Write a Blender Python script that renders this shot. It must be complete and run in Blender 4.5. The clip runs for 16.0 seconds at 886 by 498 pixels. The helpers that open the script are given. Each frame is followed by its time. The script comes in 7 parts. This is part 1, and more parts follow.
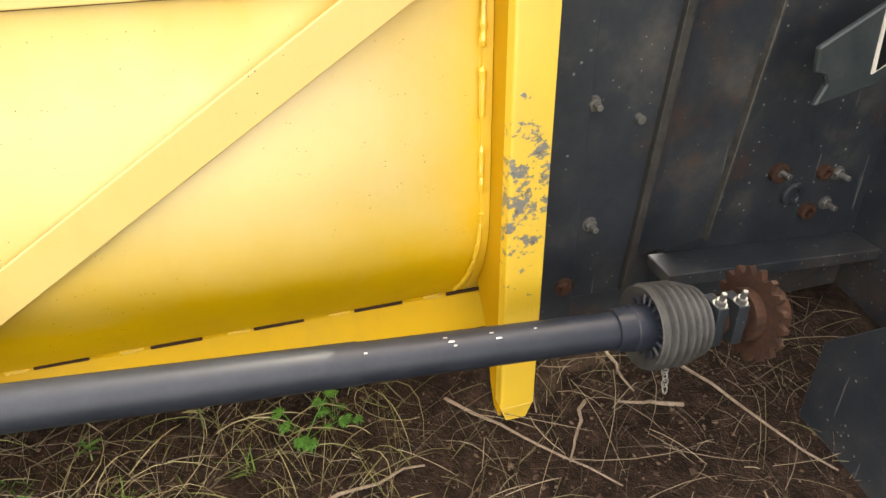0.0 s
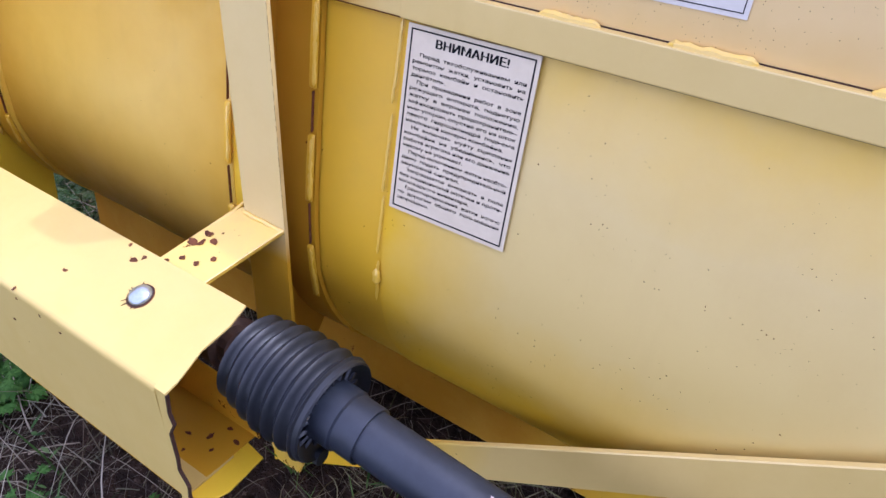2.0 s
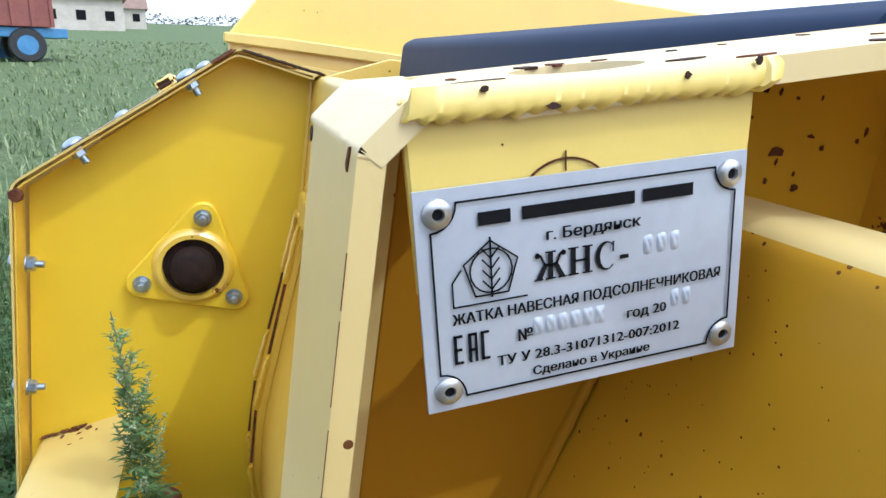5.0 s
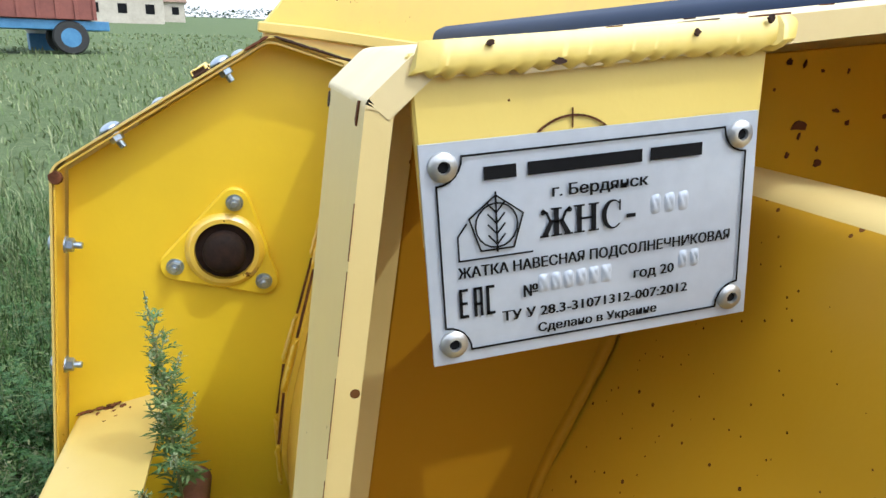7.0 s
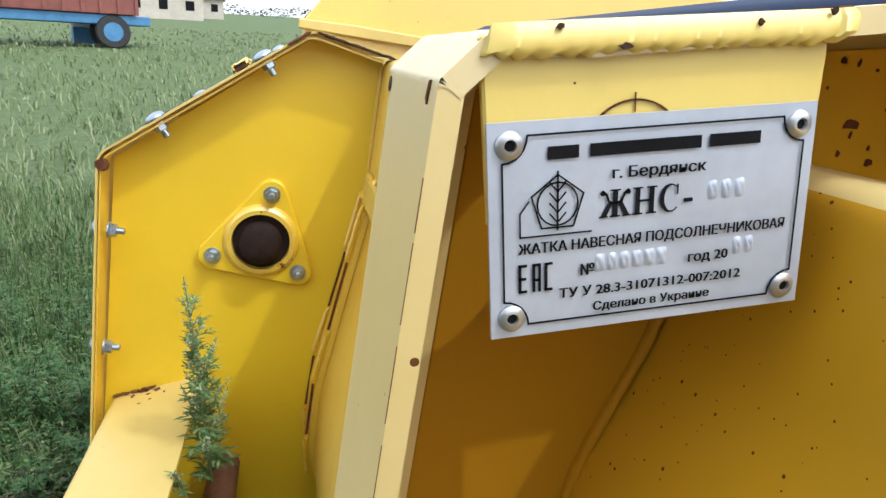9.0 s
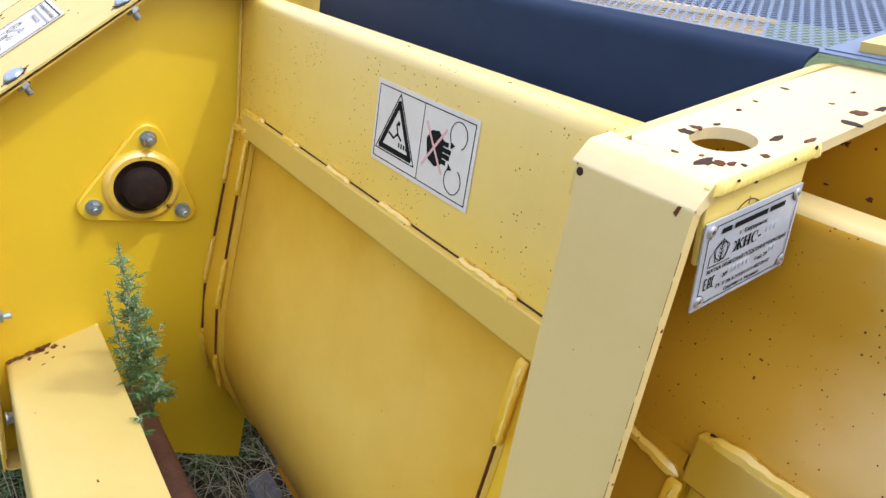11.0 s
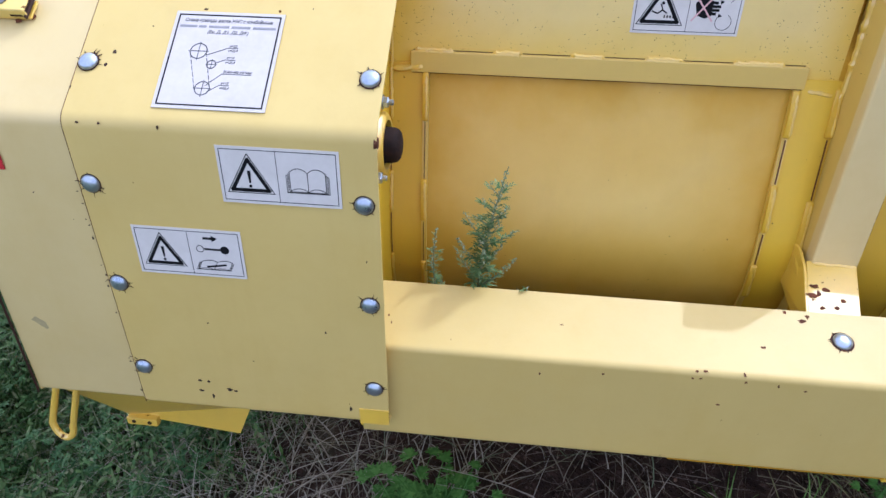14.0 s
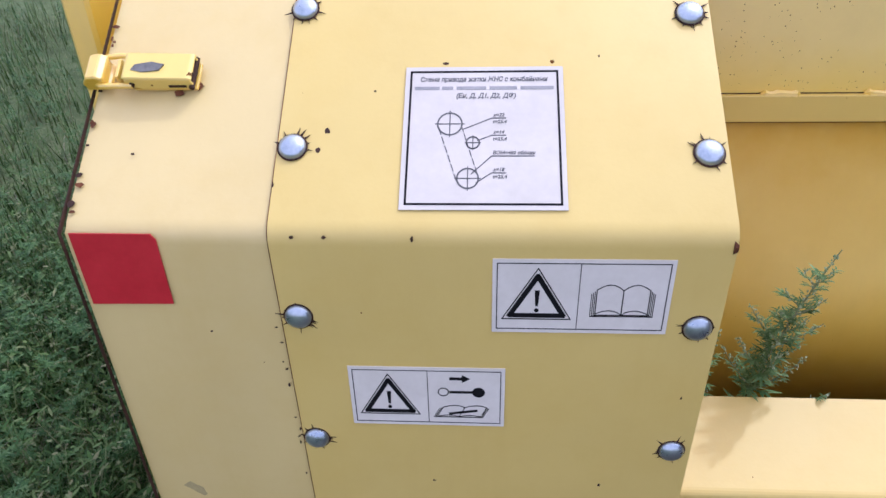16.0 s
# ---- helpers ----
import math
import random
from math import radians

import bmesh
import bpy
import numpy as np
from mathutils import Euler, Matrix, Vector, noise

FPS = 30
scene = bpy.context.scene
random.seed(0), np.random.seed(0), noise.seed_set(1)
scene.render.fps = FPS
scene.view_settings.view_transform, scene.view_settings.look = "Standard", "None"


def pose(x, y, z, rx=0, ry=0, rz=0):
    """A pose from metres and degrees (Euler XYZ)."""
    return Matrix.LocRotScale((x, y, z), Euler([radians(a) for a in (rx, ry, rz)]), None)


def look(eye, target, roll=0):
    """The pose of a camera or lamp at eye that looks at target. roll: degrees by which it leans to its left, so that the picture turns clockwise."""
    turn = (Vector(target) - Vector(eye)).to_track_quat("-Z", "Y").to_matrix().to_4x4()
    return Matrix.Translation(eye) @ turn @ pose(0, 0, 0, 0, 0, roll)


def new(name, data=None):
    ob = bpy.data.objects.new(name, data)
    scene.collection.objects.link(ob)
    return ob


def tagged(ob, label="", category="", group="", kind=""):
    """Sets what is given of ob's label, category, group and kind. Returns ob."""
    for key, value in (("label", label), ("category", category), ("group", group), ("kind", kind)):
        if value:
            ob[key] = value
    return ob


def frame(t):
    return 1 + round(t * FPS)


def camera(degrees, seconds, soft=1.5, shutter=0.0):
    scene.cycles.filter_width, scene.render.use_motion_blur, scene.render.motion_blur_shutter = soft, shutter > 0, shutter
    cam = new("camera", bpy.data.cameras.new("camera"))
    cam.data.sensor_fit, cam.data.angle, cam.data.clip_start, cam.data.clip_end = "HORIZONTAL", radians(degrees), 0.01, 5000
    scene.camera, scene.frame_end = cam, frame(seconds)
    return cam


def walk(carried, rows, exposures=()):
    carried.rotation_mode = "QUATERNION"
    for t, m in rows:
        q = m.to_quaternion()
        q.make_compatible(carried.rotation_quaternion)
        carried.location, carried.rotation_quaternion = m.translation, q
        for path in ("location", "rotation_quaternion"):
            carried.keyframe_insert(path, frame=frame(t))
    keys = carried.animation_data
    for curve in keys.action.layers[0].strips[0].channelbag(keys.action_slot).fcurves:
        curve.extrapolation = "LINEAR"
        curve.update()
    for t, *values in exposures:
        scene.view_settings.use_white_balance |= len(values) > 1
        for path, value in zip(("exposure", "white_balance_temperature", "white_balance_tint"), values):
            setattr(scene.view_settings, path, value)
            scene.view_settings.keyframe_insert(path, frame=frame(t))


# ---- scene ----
cam = camera(66.6, 16.0)
# the header stands with its nose down: its own upright frame is turned into the world
TILT = pose(0, 0, -0.165, -6.7, 0, 0)
PATH = [
    (0, (1.615, -0.869, 1.045), (2.07, 0.771, -0.005), -1.1),
    (0.5, (1.536, -0.803, 1.03), (1.391, 0.879, -0.043), -2.5),
    (1, (1.467, -0.698, 1.058), (0.835, 0.815, -0.087), 0.4),
    (1.5, (1.352, -0.627, 1.06), (0.612, 0.83, -0.092), 2.3),
    (2, (1.237, -0.549, 1.081), (0.388, 0.858, -0.058), 4.6),
    (2.5, (1.149, -0.388, 1.108), (0.032, 0.764, -0.085), 5.1),
    (2.9, (1.086, -0.262, 1.146), (-0.278, 0.633, -0.01), 6.7),
    (3, (1.066, -0.24, 1.163), (-0.351, 0.568, 0.006), 5.0),
    (3.5, (0.941, -0.174, 1.108), (-0.764, 0.464, 0.28), 8.3),
    (4, (0.866, -0.129, 1.078), (-0.9, 0.609, 0.497), 9.9),
    (4.2, (0.854, -0.116, 1.079), (-0.939, 0.614, 0.579), 9.1),
    (6.5, (0.86, -0.102, 1.071), (-0.991, 0.462, 0.564), 7.7),
    (7, (0.861, -0.102, 1.071), (-0.994, 0.455, 0.571), 8.1),
    (7.5, (0.862, -0.103, 1.07), (-0.997, 0.441, 0.572), 8.4),
    (8, (0.864, -0.105, 1.069), (-1.005, 0.404, 0.571), 8.7),
    (8.5, (0.866, -0.108, 1.066), (-1.007, 0.376, 0.56), 9.4),
    (9, (0.866, -0.11, 1.066), (-1.008, 0.37, 0.56), 9.5),
    (9.5, (0.869, -0.118, 1.062), (-0.992, 0.379, 0.521), 10.3),
    (10, (0.873, -0.141, 1.065), (-0.943, 0.478, 0.501), 10.4),
    (10.2, (0.894, -0.153, 1.08), (-0.854, 0.598, 0.464), 9.4),
    (12.3, (0.722, -0.672, 1.179), (-0.095, 0.977, 0.395), 9.4),
    (12.5, (0.617, -0.681, 1.165), (-0.078, 1.029, 0.396), 7.6),
    (13, (0.471, -0.715, 1.212), (-0.127, 0.958, 0.294), 2.9),
    (13.4, (0.368, -0.862, 1.237), (0.166, 0.845, 0.214), 0.5),
    (13.5, (0.338, -0.9, 1.232), (0.198, 0.78, 0.156), -0.3),
    (14, (0.177, -1.047, 1.212), (-0.002, 0.643, 0.159), 0.8),
    (14.5, (0.103, -1.089, 1.223), (-0.139, 0.599, 0.179), 3.1),
    (15, (0.085, -1.071, 1.214), (-0.132, 0.621, 0.169), 3.5),
    (15.5, (0.002, -0.965, 1.186), (-0.146, 0.758, 0.181), 1.3),
    (15.7, (-0.085, -0.888, 1.179), (-0.214, 0.799, 0.112), -1.0),
    (16, (-0.187, -0.808, 1.187), (-0.311, 0.903, 0.159), -1.7),
]
EXPOSE = [(0.0, 2.36, 7500, 8), (0.5, 2.32, 6300, 14), (1.0, 2.06, 5080, 18), (1.2, 1.68, 5080, 24), (1.5, 1.64, 5100, 28), (2.0, 1.42, 5100, 29), (2.5, 1.33, 5100, 34), (3.0, 1.30, 4850, 29), (3.5, 1.32, 4700, 27), (4.0, 1.21, 4850, 14), (7.0, 1.17, 5600, 4), (10.0, 1.20, 5700, 8), (12.5, 1.02, 5500, 16), (13.0, 1.02, 5350, 20), (13.5, 1.03, 4980, 25), (14.0, 1.02, 5020, 19), (14.5, 1.02, 5900, 17), (15.0, 0.97, 5800, 18), (15.7, 0.93, 5800, 21), (16.0, 0.88, 5300, 24)]
walk(cam, [(t, TILT @ look(eye, target, roll)) for t, eye, target, roll in PATH], EXPOSE)

# ---------------------------------------------------------------- light
SUN_DIR = Vector((0.401, 0.381, 0.833)).normalized()
world = bpy.data.worlds.new("sky")
scene.world = world
world.use_nodes = True
_wn, _wl = world.node_tree.nodes, world.node_tree.links
_sky = _wn.new("ShaderNodeTexSky")
_sky.sky_type, _sky.sun_disc = "NISHITA", False
_sky.sun_elevation, _sky.sun_rotation = math.asin(SUN_DIR.z), math.atan2(SUN_DIR.x, SUN_DIR.y)
_sky.air_density, _sky.dust_density, _sky.ozone_density = 1.0, 5.0, 0.6
_wl.new(_sky.outputs["Color"], _wn["Background"].inputs["Color"])
_wn["Background"].inputs["Strength"].default_value = 0.072
# thin even veil of summer haze over the whole sky
_veil, _sum = _wn.new("ShaderNodeBackground"), _wn.new("ShaderNodeAddShader")
_veil.inputs["Color"].default_value, _veil.inputs["Strength"].default_value = (1.0, 0.940, 0.940, 1), 0.56
_wl.new(_wn["Background"].outputs[0], _sum.inputs[0])
_wl.new(_veil.outputs[0], _sum.inputs[1])
_wl.new(_sum.outputs[0], _wn["World Output"].inputs["Surface"])
_sl = bpy.data.lights.new("sun", "SUN")
_sl.energy, _sl.angle, _sl.color = 0.68, radians(0.6), (0.985, 1.0, 0.91)
sun = new("sun", _sl)
sun.matrix_world = look(SUN_DIR * 20, (0, 0, 0))

# ---------------------------------------------------------------- materials


def node_mat(name):
    m = bpy.data.materials.new(name)
    m.use_nodes = True
    return m, m.node_tree.nodes, m.node_tree.links, m.node_tree.nodes["Principled BSDF"]


def noise_node(N, L, vec, scale, detail=4, rough=0.6):
    n = N.new("ShaderNodeTexNoise")
    n.inputs["Scale"].default_value, n.inputs["Detail"].default_value, n.inputs["Roughness"].default_value = scale, detail, rough
    L.new(vec, n.inputs["Vector"])
    return n.outputs["Fac"]


def ramp_node(N, L, fac, *stops):
    r = N.new("ShaderNodeValToRGB")
    e = r.color_ramp.elements
    e[0].position, e[0].color = stops[0][0], (*stops[0][1], 1)
    e[1].position, e[1].color = stops[-1][0], (*stops[-1][1], 1)
    for p, c in stops[1:-1]:
        k = e.new(p)
        k.color = (*c, 1)
    L.new(fac, r.inputs["Fac"])
    return r.outputs["Color"]


def mix_node(N, L, fac, a, b, blend="MIX"):
    m = N.new("ShaderNodeMix")
    m.data_type, m.blend_type = "RGBA", blend
    if isinstance(fac, float):
        m.inputs[0].default_value = fac
    else:
        L.new(fac, m.inputs[0])
    for sock, v in ((m.inputs[6], a), (m.inputs[7], b)):
        if isinstance(v, tuple):
            sock.default_value = (*v, 1)
        else:
            L.new(v, sock)
    return m.outputs[2]


def math_node(N, L, op, a, b=0.5):
    m = N.new("ShaderNodeMath")
    m.operation = op
    for sock, v in ((m.inputs[0], a), (m.inputs[1], b)):
        if isinstance(v, (int, float)):
            sock.default_value = v
        else:
            L.new(v, sock)
    return m.outputs[0]


def bump_node(N, L, bsdf, height, strength, dist):
    b = N.new("ShaderNodeBump")
    b.inputs["Strength"].default_value, b.inputs["Distance"].default_value = strength, dist
    L.new(height, b.inputs["Height"])
    L.new(b.outputs["Normal"], bsdf.inputs["Normal"])


def paint(name, color, rough=0.36, specks=0.35, rust=0.0, dirt=0.3, size=70.0, gloss=1.0, pale_zone=None, pale_tone=(0.69, 0.435, 0.058)):
    """Sprayed enamel: faint clouds, orange peel, dust, dark rust specks and larger chips."""
    m, N, L, P = node_mat(name)
    co = N.new("ShaderNodeTexCoord").outputs["Object"]
    big = noise_node(N, L, co, 3.5, 5)
    fine = noise_node(N, L, co, 38, 4)
    pale = tuple(min(1, c * 1.12 + 0.005) for c in color)
    deep = tuple(c * 0.86 for c in color)
    col = mix_node(N, L, math_node(N, L, "MULTIPLY", big, 1.0), deep, pale)
    if pale_zone:
        # pale middle, deeper margins: paints sky sheen and shade into the panels' colour
        x0, x1, z0, z1, soft = pale_zone
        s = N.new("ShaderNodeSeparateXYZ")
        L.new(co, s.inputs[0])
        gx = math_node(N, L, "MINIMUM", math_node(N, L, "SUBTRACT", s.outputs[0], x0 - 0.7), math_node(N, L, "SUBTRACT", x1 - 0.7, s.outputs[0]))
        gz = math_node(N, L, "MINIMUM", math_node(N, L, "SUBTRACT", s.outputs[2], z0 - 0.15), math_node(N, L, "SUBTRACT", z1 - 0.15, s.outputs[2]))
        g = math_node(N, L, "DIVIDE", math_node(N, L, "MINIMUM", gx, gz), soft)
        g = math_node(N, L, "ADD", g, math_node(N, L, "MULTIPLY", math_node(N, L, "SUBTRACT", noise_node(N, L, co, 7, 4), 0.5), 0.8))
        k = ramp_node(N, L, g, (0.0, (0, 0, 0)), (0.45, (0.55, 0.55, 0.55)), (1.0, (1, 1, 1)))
        col = mix_node(N, L, k, col, pale_tone)
    dust = math_node(N, L, "MULTIPLY", ramp_node(N, L, noise_node(N, L, co, 9, 6, 0.7), (0.45, (0, 0, 0)), (0.75, (1, 1, 1))), dirt)
    col = mix_node(N, L, dust, col, (0.50, 0.325, 0.04))
    # rain-washed dust runs
    mp = N.new("ShaderNodeMapping")
    mp.inputs["Scale"].default_value = (30, 30, 2.5)
    L.new(co, mp.inputs["Vector"])
    runs = ramp_node(N, L, noise_node(N, L, mp.outputs["Vector"], 1.0, 5, 0.65), (0.52, (0, 0, 0)), (0.80, (1, 1, 1)))
    runs = math_node(N, L, "MULTIPLY", math_node(N, L, "MULTIPLY", runs, noise_node(N, L, co, 2.1, 3)), dirt * 0.9)
    col = mix_node(N, L, runs, col, (0.42, 0.26, 0.04))
    v = N.new("ShaderNodeTexVoronoi")
    v.inputs["Scale"].default_value = size
    L.new(co, v.inputs["Vector"])
    sparse = math_node(N, L, "GREATER_THAN", noise_node(N, L, co, 6.0, 3), 0.60 - 0.24 * specks)
    v2 = N.new("ShaderNodeSeparateColor")
    L.new(v.outputs["Color"], v2.inputs[0])
    wide = math_node(N, L, "ADD", math_node(N, L, "MULTIPLY", math_node(N, L, "POWER", v2.outputs[1], 3.2), 0.12), 0.080 if specks > 0.6 else 0.042)
    dots = math_node(N, L, "LESS_THAN", v.outputs["Distance"], wide)
    pick = math_node(N, L, "LESS_THAN", v2.outputs[0], specks)
    speck = math_node(N, L, "MULTIPLY", math_node(N, L, "MULTIPLY", dots, sparse), pick)
    chip = math_node(N, L, "GREATER_THAN", noise_node(N, L, co, 26, 6, 0.68), 0.71 - 0.13 * rust)
    if rust <= 0:
        chip = math_node(N, L, "MULTIPLY", chip, 0.0)
    bad = math_node(N, L, "MAXIMUM", speck, chip)
    rcol = ramp_node(N, L, fine, (0.3, (0.060, 0.026, 0.010)), (0.7, (0.20, 0.085, 0.028)))
    col = mix_node(N, L, bad, col, rcol)
    L.new(col, P.inputs["Base Color"])
    r = math_node(N, L, "ADD", math_node(N, L, "MULTIPLY", fine, 0.16), rough - 0.08)
    L.new(math_node(N, L, "MAXIMUM", r, math_node(N, L, "MULTIPLY", bad, 0.8)), P.inputs["Roughness"])
    h = math_node(N, L, "SUBTRACT", math_node(N, L, "ADD", math_node(N, L, "MULTIPLY", noise_node(N, L, co, 260, 2), 0.10), math_node(N, L, "MULTIPLY", big, 1.0)), math_node(N, L, "MULTIPLY", bad, 0.6))
    bump_node(N, L, P, h, 0.25, 0.004)
    # weathered clear gloss that mirrors the pale sky softly
    P.inputs["Coat IOR"].default_value, P.inputs["Coat Roughness"].default_value = 2.35, 0.46
    sound = math_node(N, L, "SUBTRACT", 1.0, bad)
    shine = math_node(N, L, "MULTIPLY", sound, gloss)
    # gloss is cut at the margins too, painting out their sky sheen
    if pale_zone:
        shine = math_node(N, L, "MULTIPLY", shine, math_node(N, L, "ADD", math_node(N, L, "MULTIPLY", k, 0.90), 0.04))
    L.new(shine, P.inputs["Coat Weight"])
    L.new(math_node(N, L, "MULTIPLY", sound, 0.32 * min(1.0, 0.2 + 1.5 * gloss)), P.inputs["Specular IOR Level"])
    return m


def plain(name, a, b, rough=0.5, metal=0.0, scale=30.0, bump=0.1, dist=0.002, spec=0.5):
    """Two tones in clouds and grain, with relief."""
    m, N, L, P = node_mat(name)
    co = N.new("ShaderNodeTexCoord").outputs["Object"]
    n1, n2 = noise_node(N, L, co, scale, 6, 0.65), noise_node(N, L, co, scale * 6, 3)
    f = math_node(N, L, "ADD", math_node(N, L, "MULTIPLY", n1, 0.7), math_node(N, L, "MULTIPLY", n2, 0.3))
    L.new(ramp_node(N, L, f, (0.35, a), (0.65, b)), P.inputs["Base Color"])
    L.new(math_node(N, L, "ADD", math_node(N, L, "MULTIPLY", n1, 0.2), rough - 0.1), P.inputs["Roughness"])
    P.inputs["Metallic"].default_value = metal
    P.inputs["Specular IOR Level"].default_value = spec
    bump_node(N, L, P, f, bump, dist)
    return m


def leafy(name, *tones, rough=0.6):
    m, N, L, P = node_mat(name)
    g = N.new("ShaderNodeNewGeometry")
    L.new(ramp_node(N, L, g.outputs["Random Per Island"], *[(k / (len(tones) - 1), c) for k, c in enumerate(tones)]), P.inputs["Base Color"])
    P.inputs["Roughness"].default_value = rough
    P.inputs["Specular IOR Level"].default_value = 0.14
    return m


YELLOW = (0.74, 0.475, 0.004)
M_WALL = paint("yellow_enamel", YELLOW, 0.46, 0.30, 0.0, 0.22, 110.0)
# panel margins and bottoms carry painted shade, their middles painted sky sheen
M_PANEL_A = paint("shade_edged_yellow_enamel", (0.56, 0.305, 0.003), 0.46, 0.16, 0.0, 0.22, 150.0, 0.75, (0.02, 0.62, 0.45, 0.905, 0.22), (0.73, 0.480, 0.050))
M_PANEL_B = paint("shade_edged_long_panel_enamel", (0.71, 0.435, 0.003), 0.46, 0.48, 0.0, 0.22, 190.0, 1.0, (0.838, 1.93, 0.46, 0.93, 0.16), (0.63, 0.465, 0.125))
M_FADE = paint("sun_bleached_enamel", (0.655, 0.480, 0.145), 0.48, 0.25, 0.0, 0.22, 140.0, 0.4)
# same painted sheen and deeper margins on the short upper sheet
M_SPECK = paint("speckled_yellow_enamel", YELLOW, 0.46, 0.62, 0.0, 0.22, 260.0, 1.0, (-0.06, 0.70, 0.86, 1.20, 0.13), (0.75, 0.535, 0.095))
# deep orange base paints in the shade beside the post
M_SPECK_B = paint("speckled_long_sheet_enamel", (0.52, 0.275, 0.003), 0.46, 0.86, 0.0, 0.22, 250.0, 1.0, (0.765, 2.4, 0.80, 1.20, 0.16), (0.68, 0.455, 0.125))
M_PLATE = paint("bright_yellow_enamel", (0.74, 0.50, 0.003), 0.42, 0.12, 0.0, 0.08, 70.0, 0.30)
# duller copy of the yellow, painting shade onto frame plate, pads, narrow panel
M_EDGE = paint("shade_toned_yellow_enamel", (0.66, 0.395, 0.004), 0.46, 0.30, 0.0, 0.22, 110.0, 0.25)
# shaded copy of the yellow: the post pocket's shade painted as dark orange
M_SHADE = paint("shaded_orange_enamel", (0.40, 0.188, 0.001), 0.5, 0.3, 0.0, 0.10, 70.0, 0.05)
M_COVER = paint("clean_yellow_enamel", (0.605, 0.455, 0.130), 0.50, 0.10, 0.0, 0.24, 70.0, 0.22)
# shaded golden copy of the yellow for recessed rim, guard floor, far flange
M_SHADEGOLD = paint("shaded_golden_enamel", (0.50, 0.270, 0.003), 0.5, 0.3, 0.0, 0.15, 90.0, 0.05)
# shade behind the post painted in as the deeper half
M_HALF = paint("half_shaded_enamel", (0.46, 0.245, 0.003), 0.48, 0.3, 0.0, 0.18, 110.0, 0.3, (0.2, 0.672, 0.0, 1.4, 0.03), YELLOW)
# dark left end paints the guard's shade onto the sill
M_SILL = paint("shaded_sill_enamel", (0.36, 0.165, 0.002), 0.46, 0.4, 0.30, 0.35, 70.0, 0.3, (1.02, 2.6, -0.4, 1.4, 0.22), (0.68, 0.405, 0.004))
M_STRIP = paint("dull_strip_enamel", (0.64, 0.440, 0.070), 0.48, 0.25, 0.0, 0.22, 140.0, 0.4)
# strip and brace run deeper towards their left ends
M_STRIP_B = paint("two_tone_strip_enamel", (0.50, 0.290, 0.010), 0.48, 0.25, 0.0, 0.22, 140.0, 0.5, (0.75, 2.6, 0.4, 1.6, 0.07), (0.655, 0.480, 0.145))
M_BRACE = paint("two_tone_brace_enamel", (0.72, 0.44, 0.003), 0.48, 0.25, 0.0, 0.22, 140.0, 0.5, (0.93, 3.0, -0.4, 1.6, 0.10), (0.655, 0.480, 0.145))
# pale post tone, deeper low down; also paints the lip's sunlit top
M_WEB = paint("pale_post_enamel", (0.58, 0.32, 0.004), 0.48, 0.22, 0.0, 0.20, 140.0, 0.5, (-0.4, 3.0, 0.585, 1.6, 0.05), (0.67, 0.515, 0.200))
M_LEMON = paint("pale_lemon_enamel", (0.73, 0.545, 0.110), 0.46, 0.25, 0.18, 0.15, 120.0, 0.4)
M_GUARD = paint("clean_guard_enamel", (0.560, 0.420, 0.118), 0.50, 0.10, 0.0, 0.24, 70.0, 0.22)
M_FADED = paint("faded_beige_enamel", (0.61, 0.475, 0.185), 0.50, 0.08, 0.0, 0.20, 70.0, 0.3)
M_CHIP = paint("chipped_yellow_enamel", YELLOW, 0.42, 0.5, 0.42, 0.45)
M_WORN = paint("worn_yellow_enamel", YELLOW, 0.45, 0.5, 0.62, 0.5)
# chipped enamel whitened to paint in the head's overexposed brightness
M_HEAD = paint("overlit_chipped_enamel", (0.70, 0.56, 0.27), 0.48, 0.35, 0.22, 0.30, 90.0, 0.4)
# rust blotches over an orange base that paints in the inner faces' shade
M_POCKET = paint("shaded_rust_blotched_enamel", (0.62, 0.335, 0.004), 0.5, 0.5, 0.45, 0.3, 70.0, 0.05)


def scuffed():
    """Enamel rubbed through to grey metal in ragged level streaks over one stretch of the post."""
    m = M_WALL.copy()
    m.name = "scuffed_yellow_enamel"
    N, L = m.node_tree.nodes, m.node_tree.links
    P = N["Principled BSDF"]
    base = P.inputs["Base Color"].links[0].from_socket
    co = N.new("ShaderNodeTexCoord").outputs["Object"]
    mp = N.new("ShaderNodeMapping")
    mp.inputs["Scale"].default_value = (26, 26, 34)
    L.new(co, mp.inputs["Vector"])
    f = noise_node(N, L, mp.outputs["Vector"], 1.6, 6, 0.75)
    s = N.new("ShaderNodeSeparateXYZ")
    L.new(co, s.inputs[0])
    up = math_node(N, L, "SUBTRACT", 0.19, math_node(N, L, "ABSOLUTE", math_node(N, L, "SUBTRACT", s.outputs[2], 0.455), 0))
    k = math_node(N, L, "GREATER_THAN", math_node(N, L, "ADD", f, math_node(N, L, "MULTIPLY", up, 0.9)), 0.655)
    dark = math_node(N, L, "GREATER_THAN", noise_node(N, L, mp.outputs["Vector"], 3.0, 4), 0.60)
    grey = mix_node(N, L, dark, (0.13, 0.13, 0.125), (0.05, 0.035, 0.025))
    L.new(mix_node(N, L, k, base, grey), P.inputs["Base Color"])
    return m


M_SCUFF = scuffed()
M_RUST = plain("rust", (0.05, 0.018, 0.009), (0.17, 0.062, 0.025), 0.85, 0.0, 40, 0.5, 0.003, 0.2)
M_BLACKRUST = plain("black_brown_rust", (0.008, 0.005, 0.004), (0.032, 0.016, 0.011), 0.8, 0.0, 50, 0.5, 0.003, 0.2)
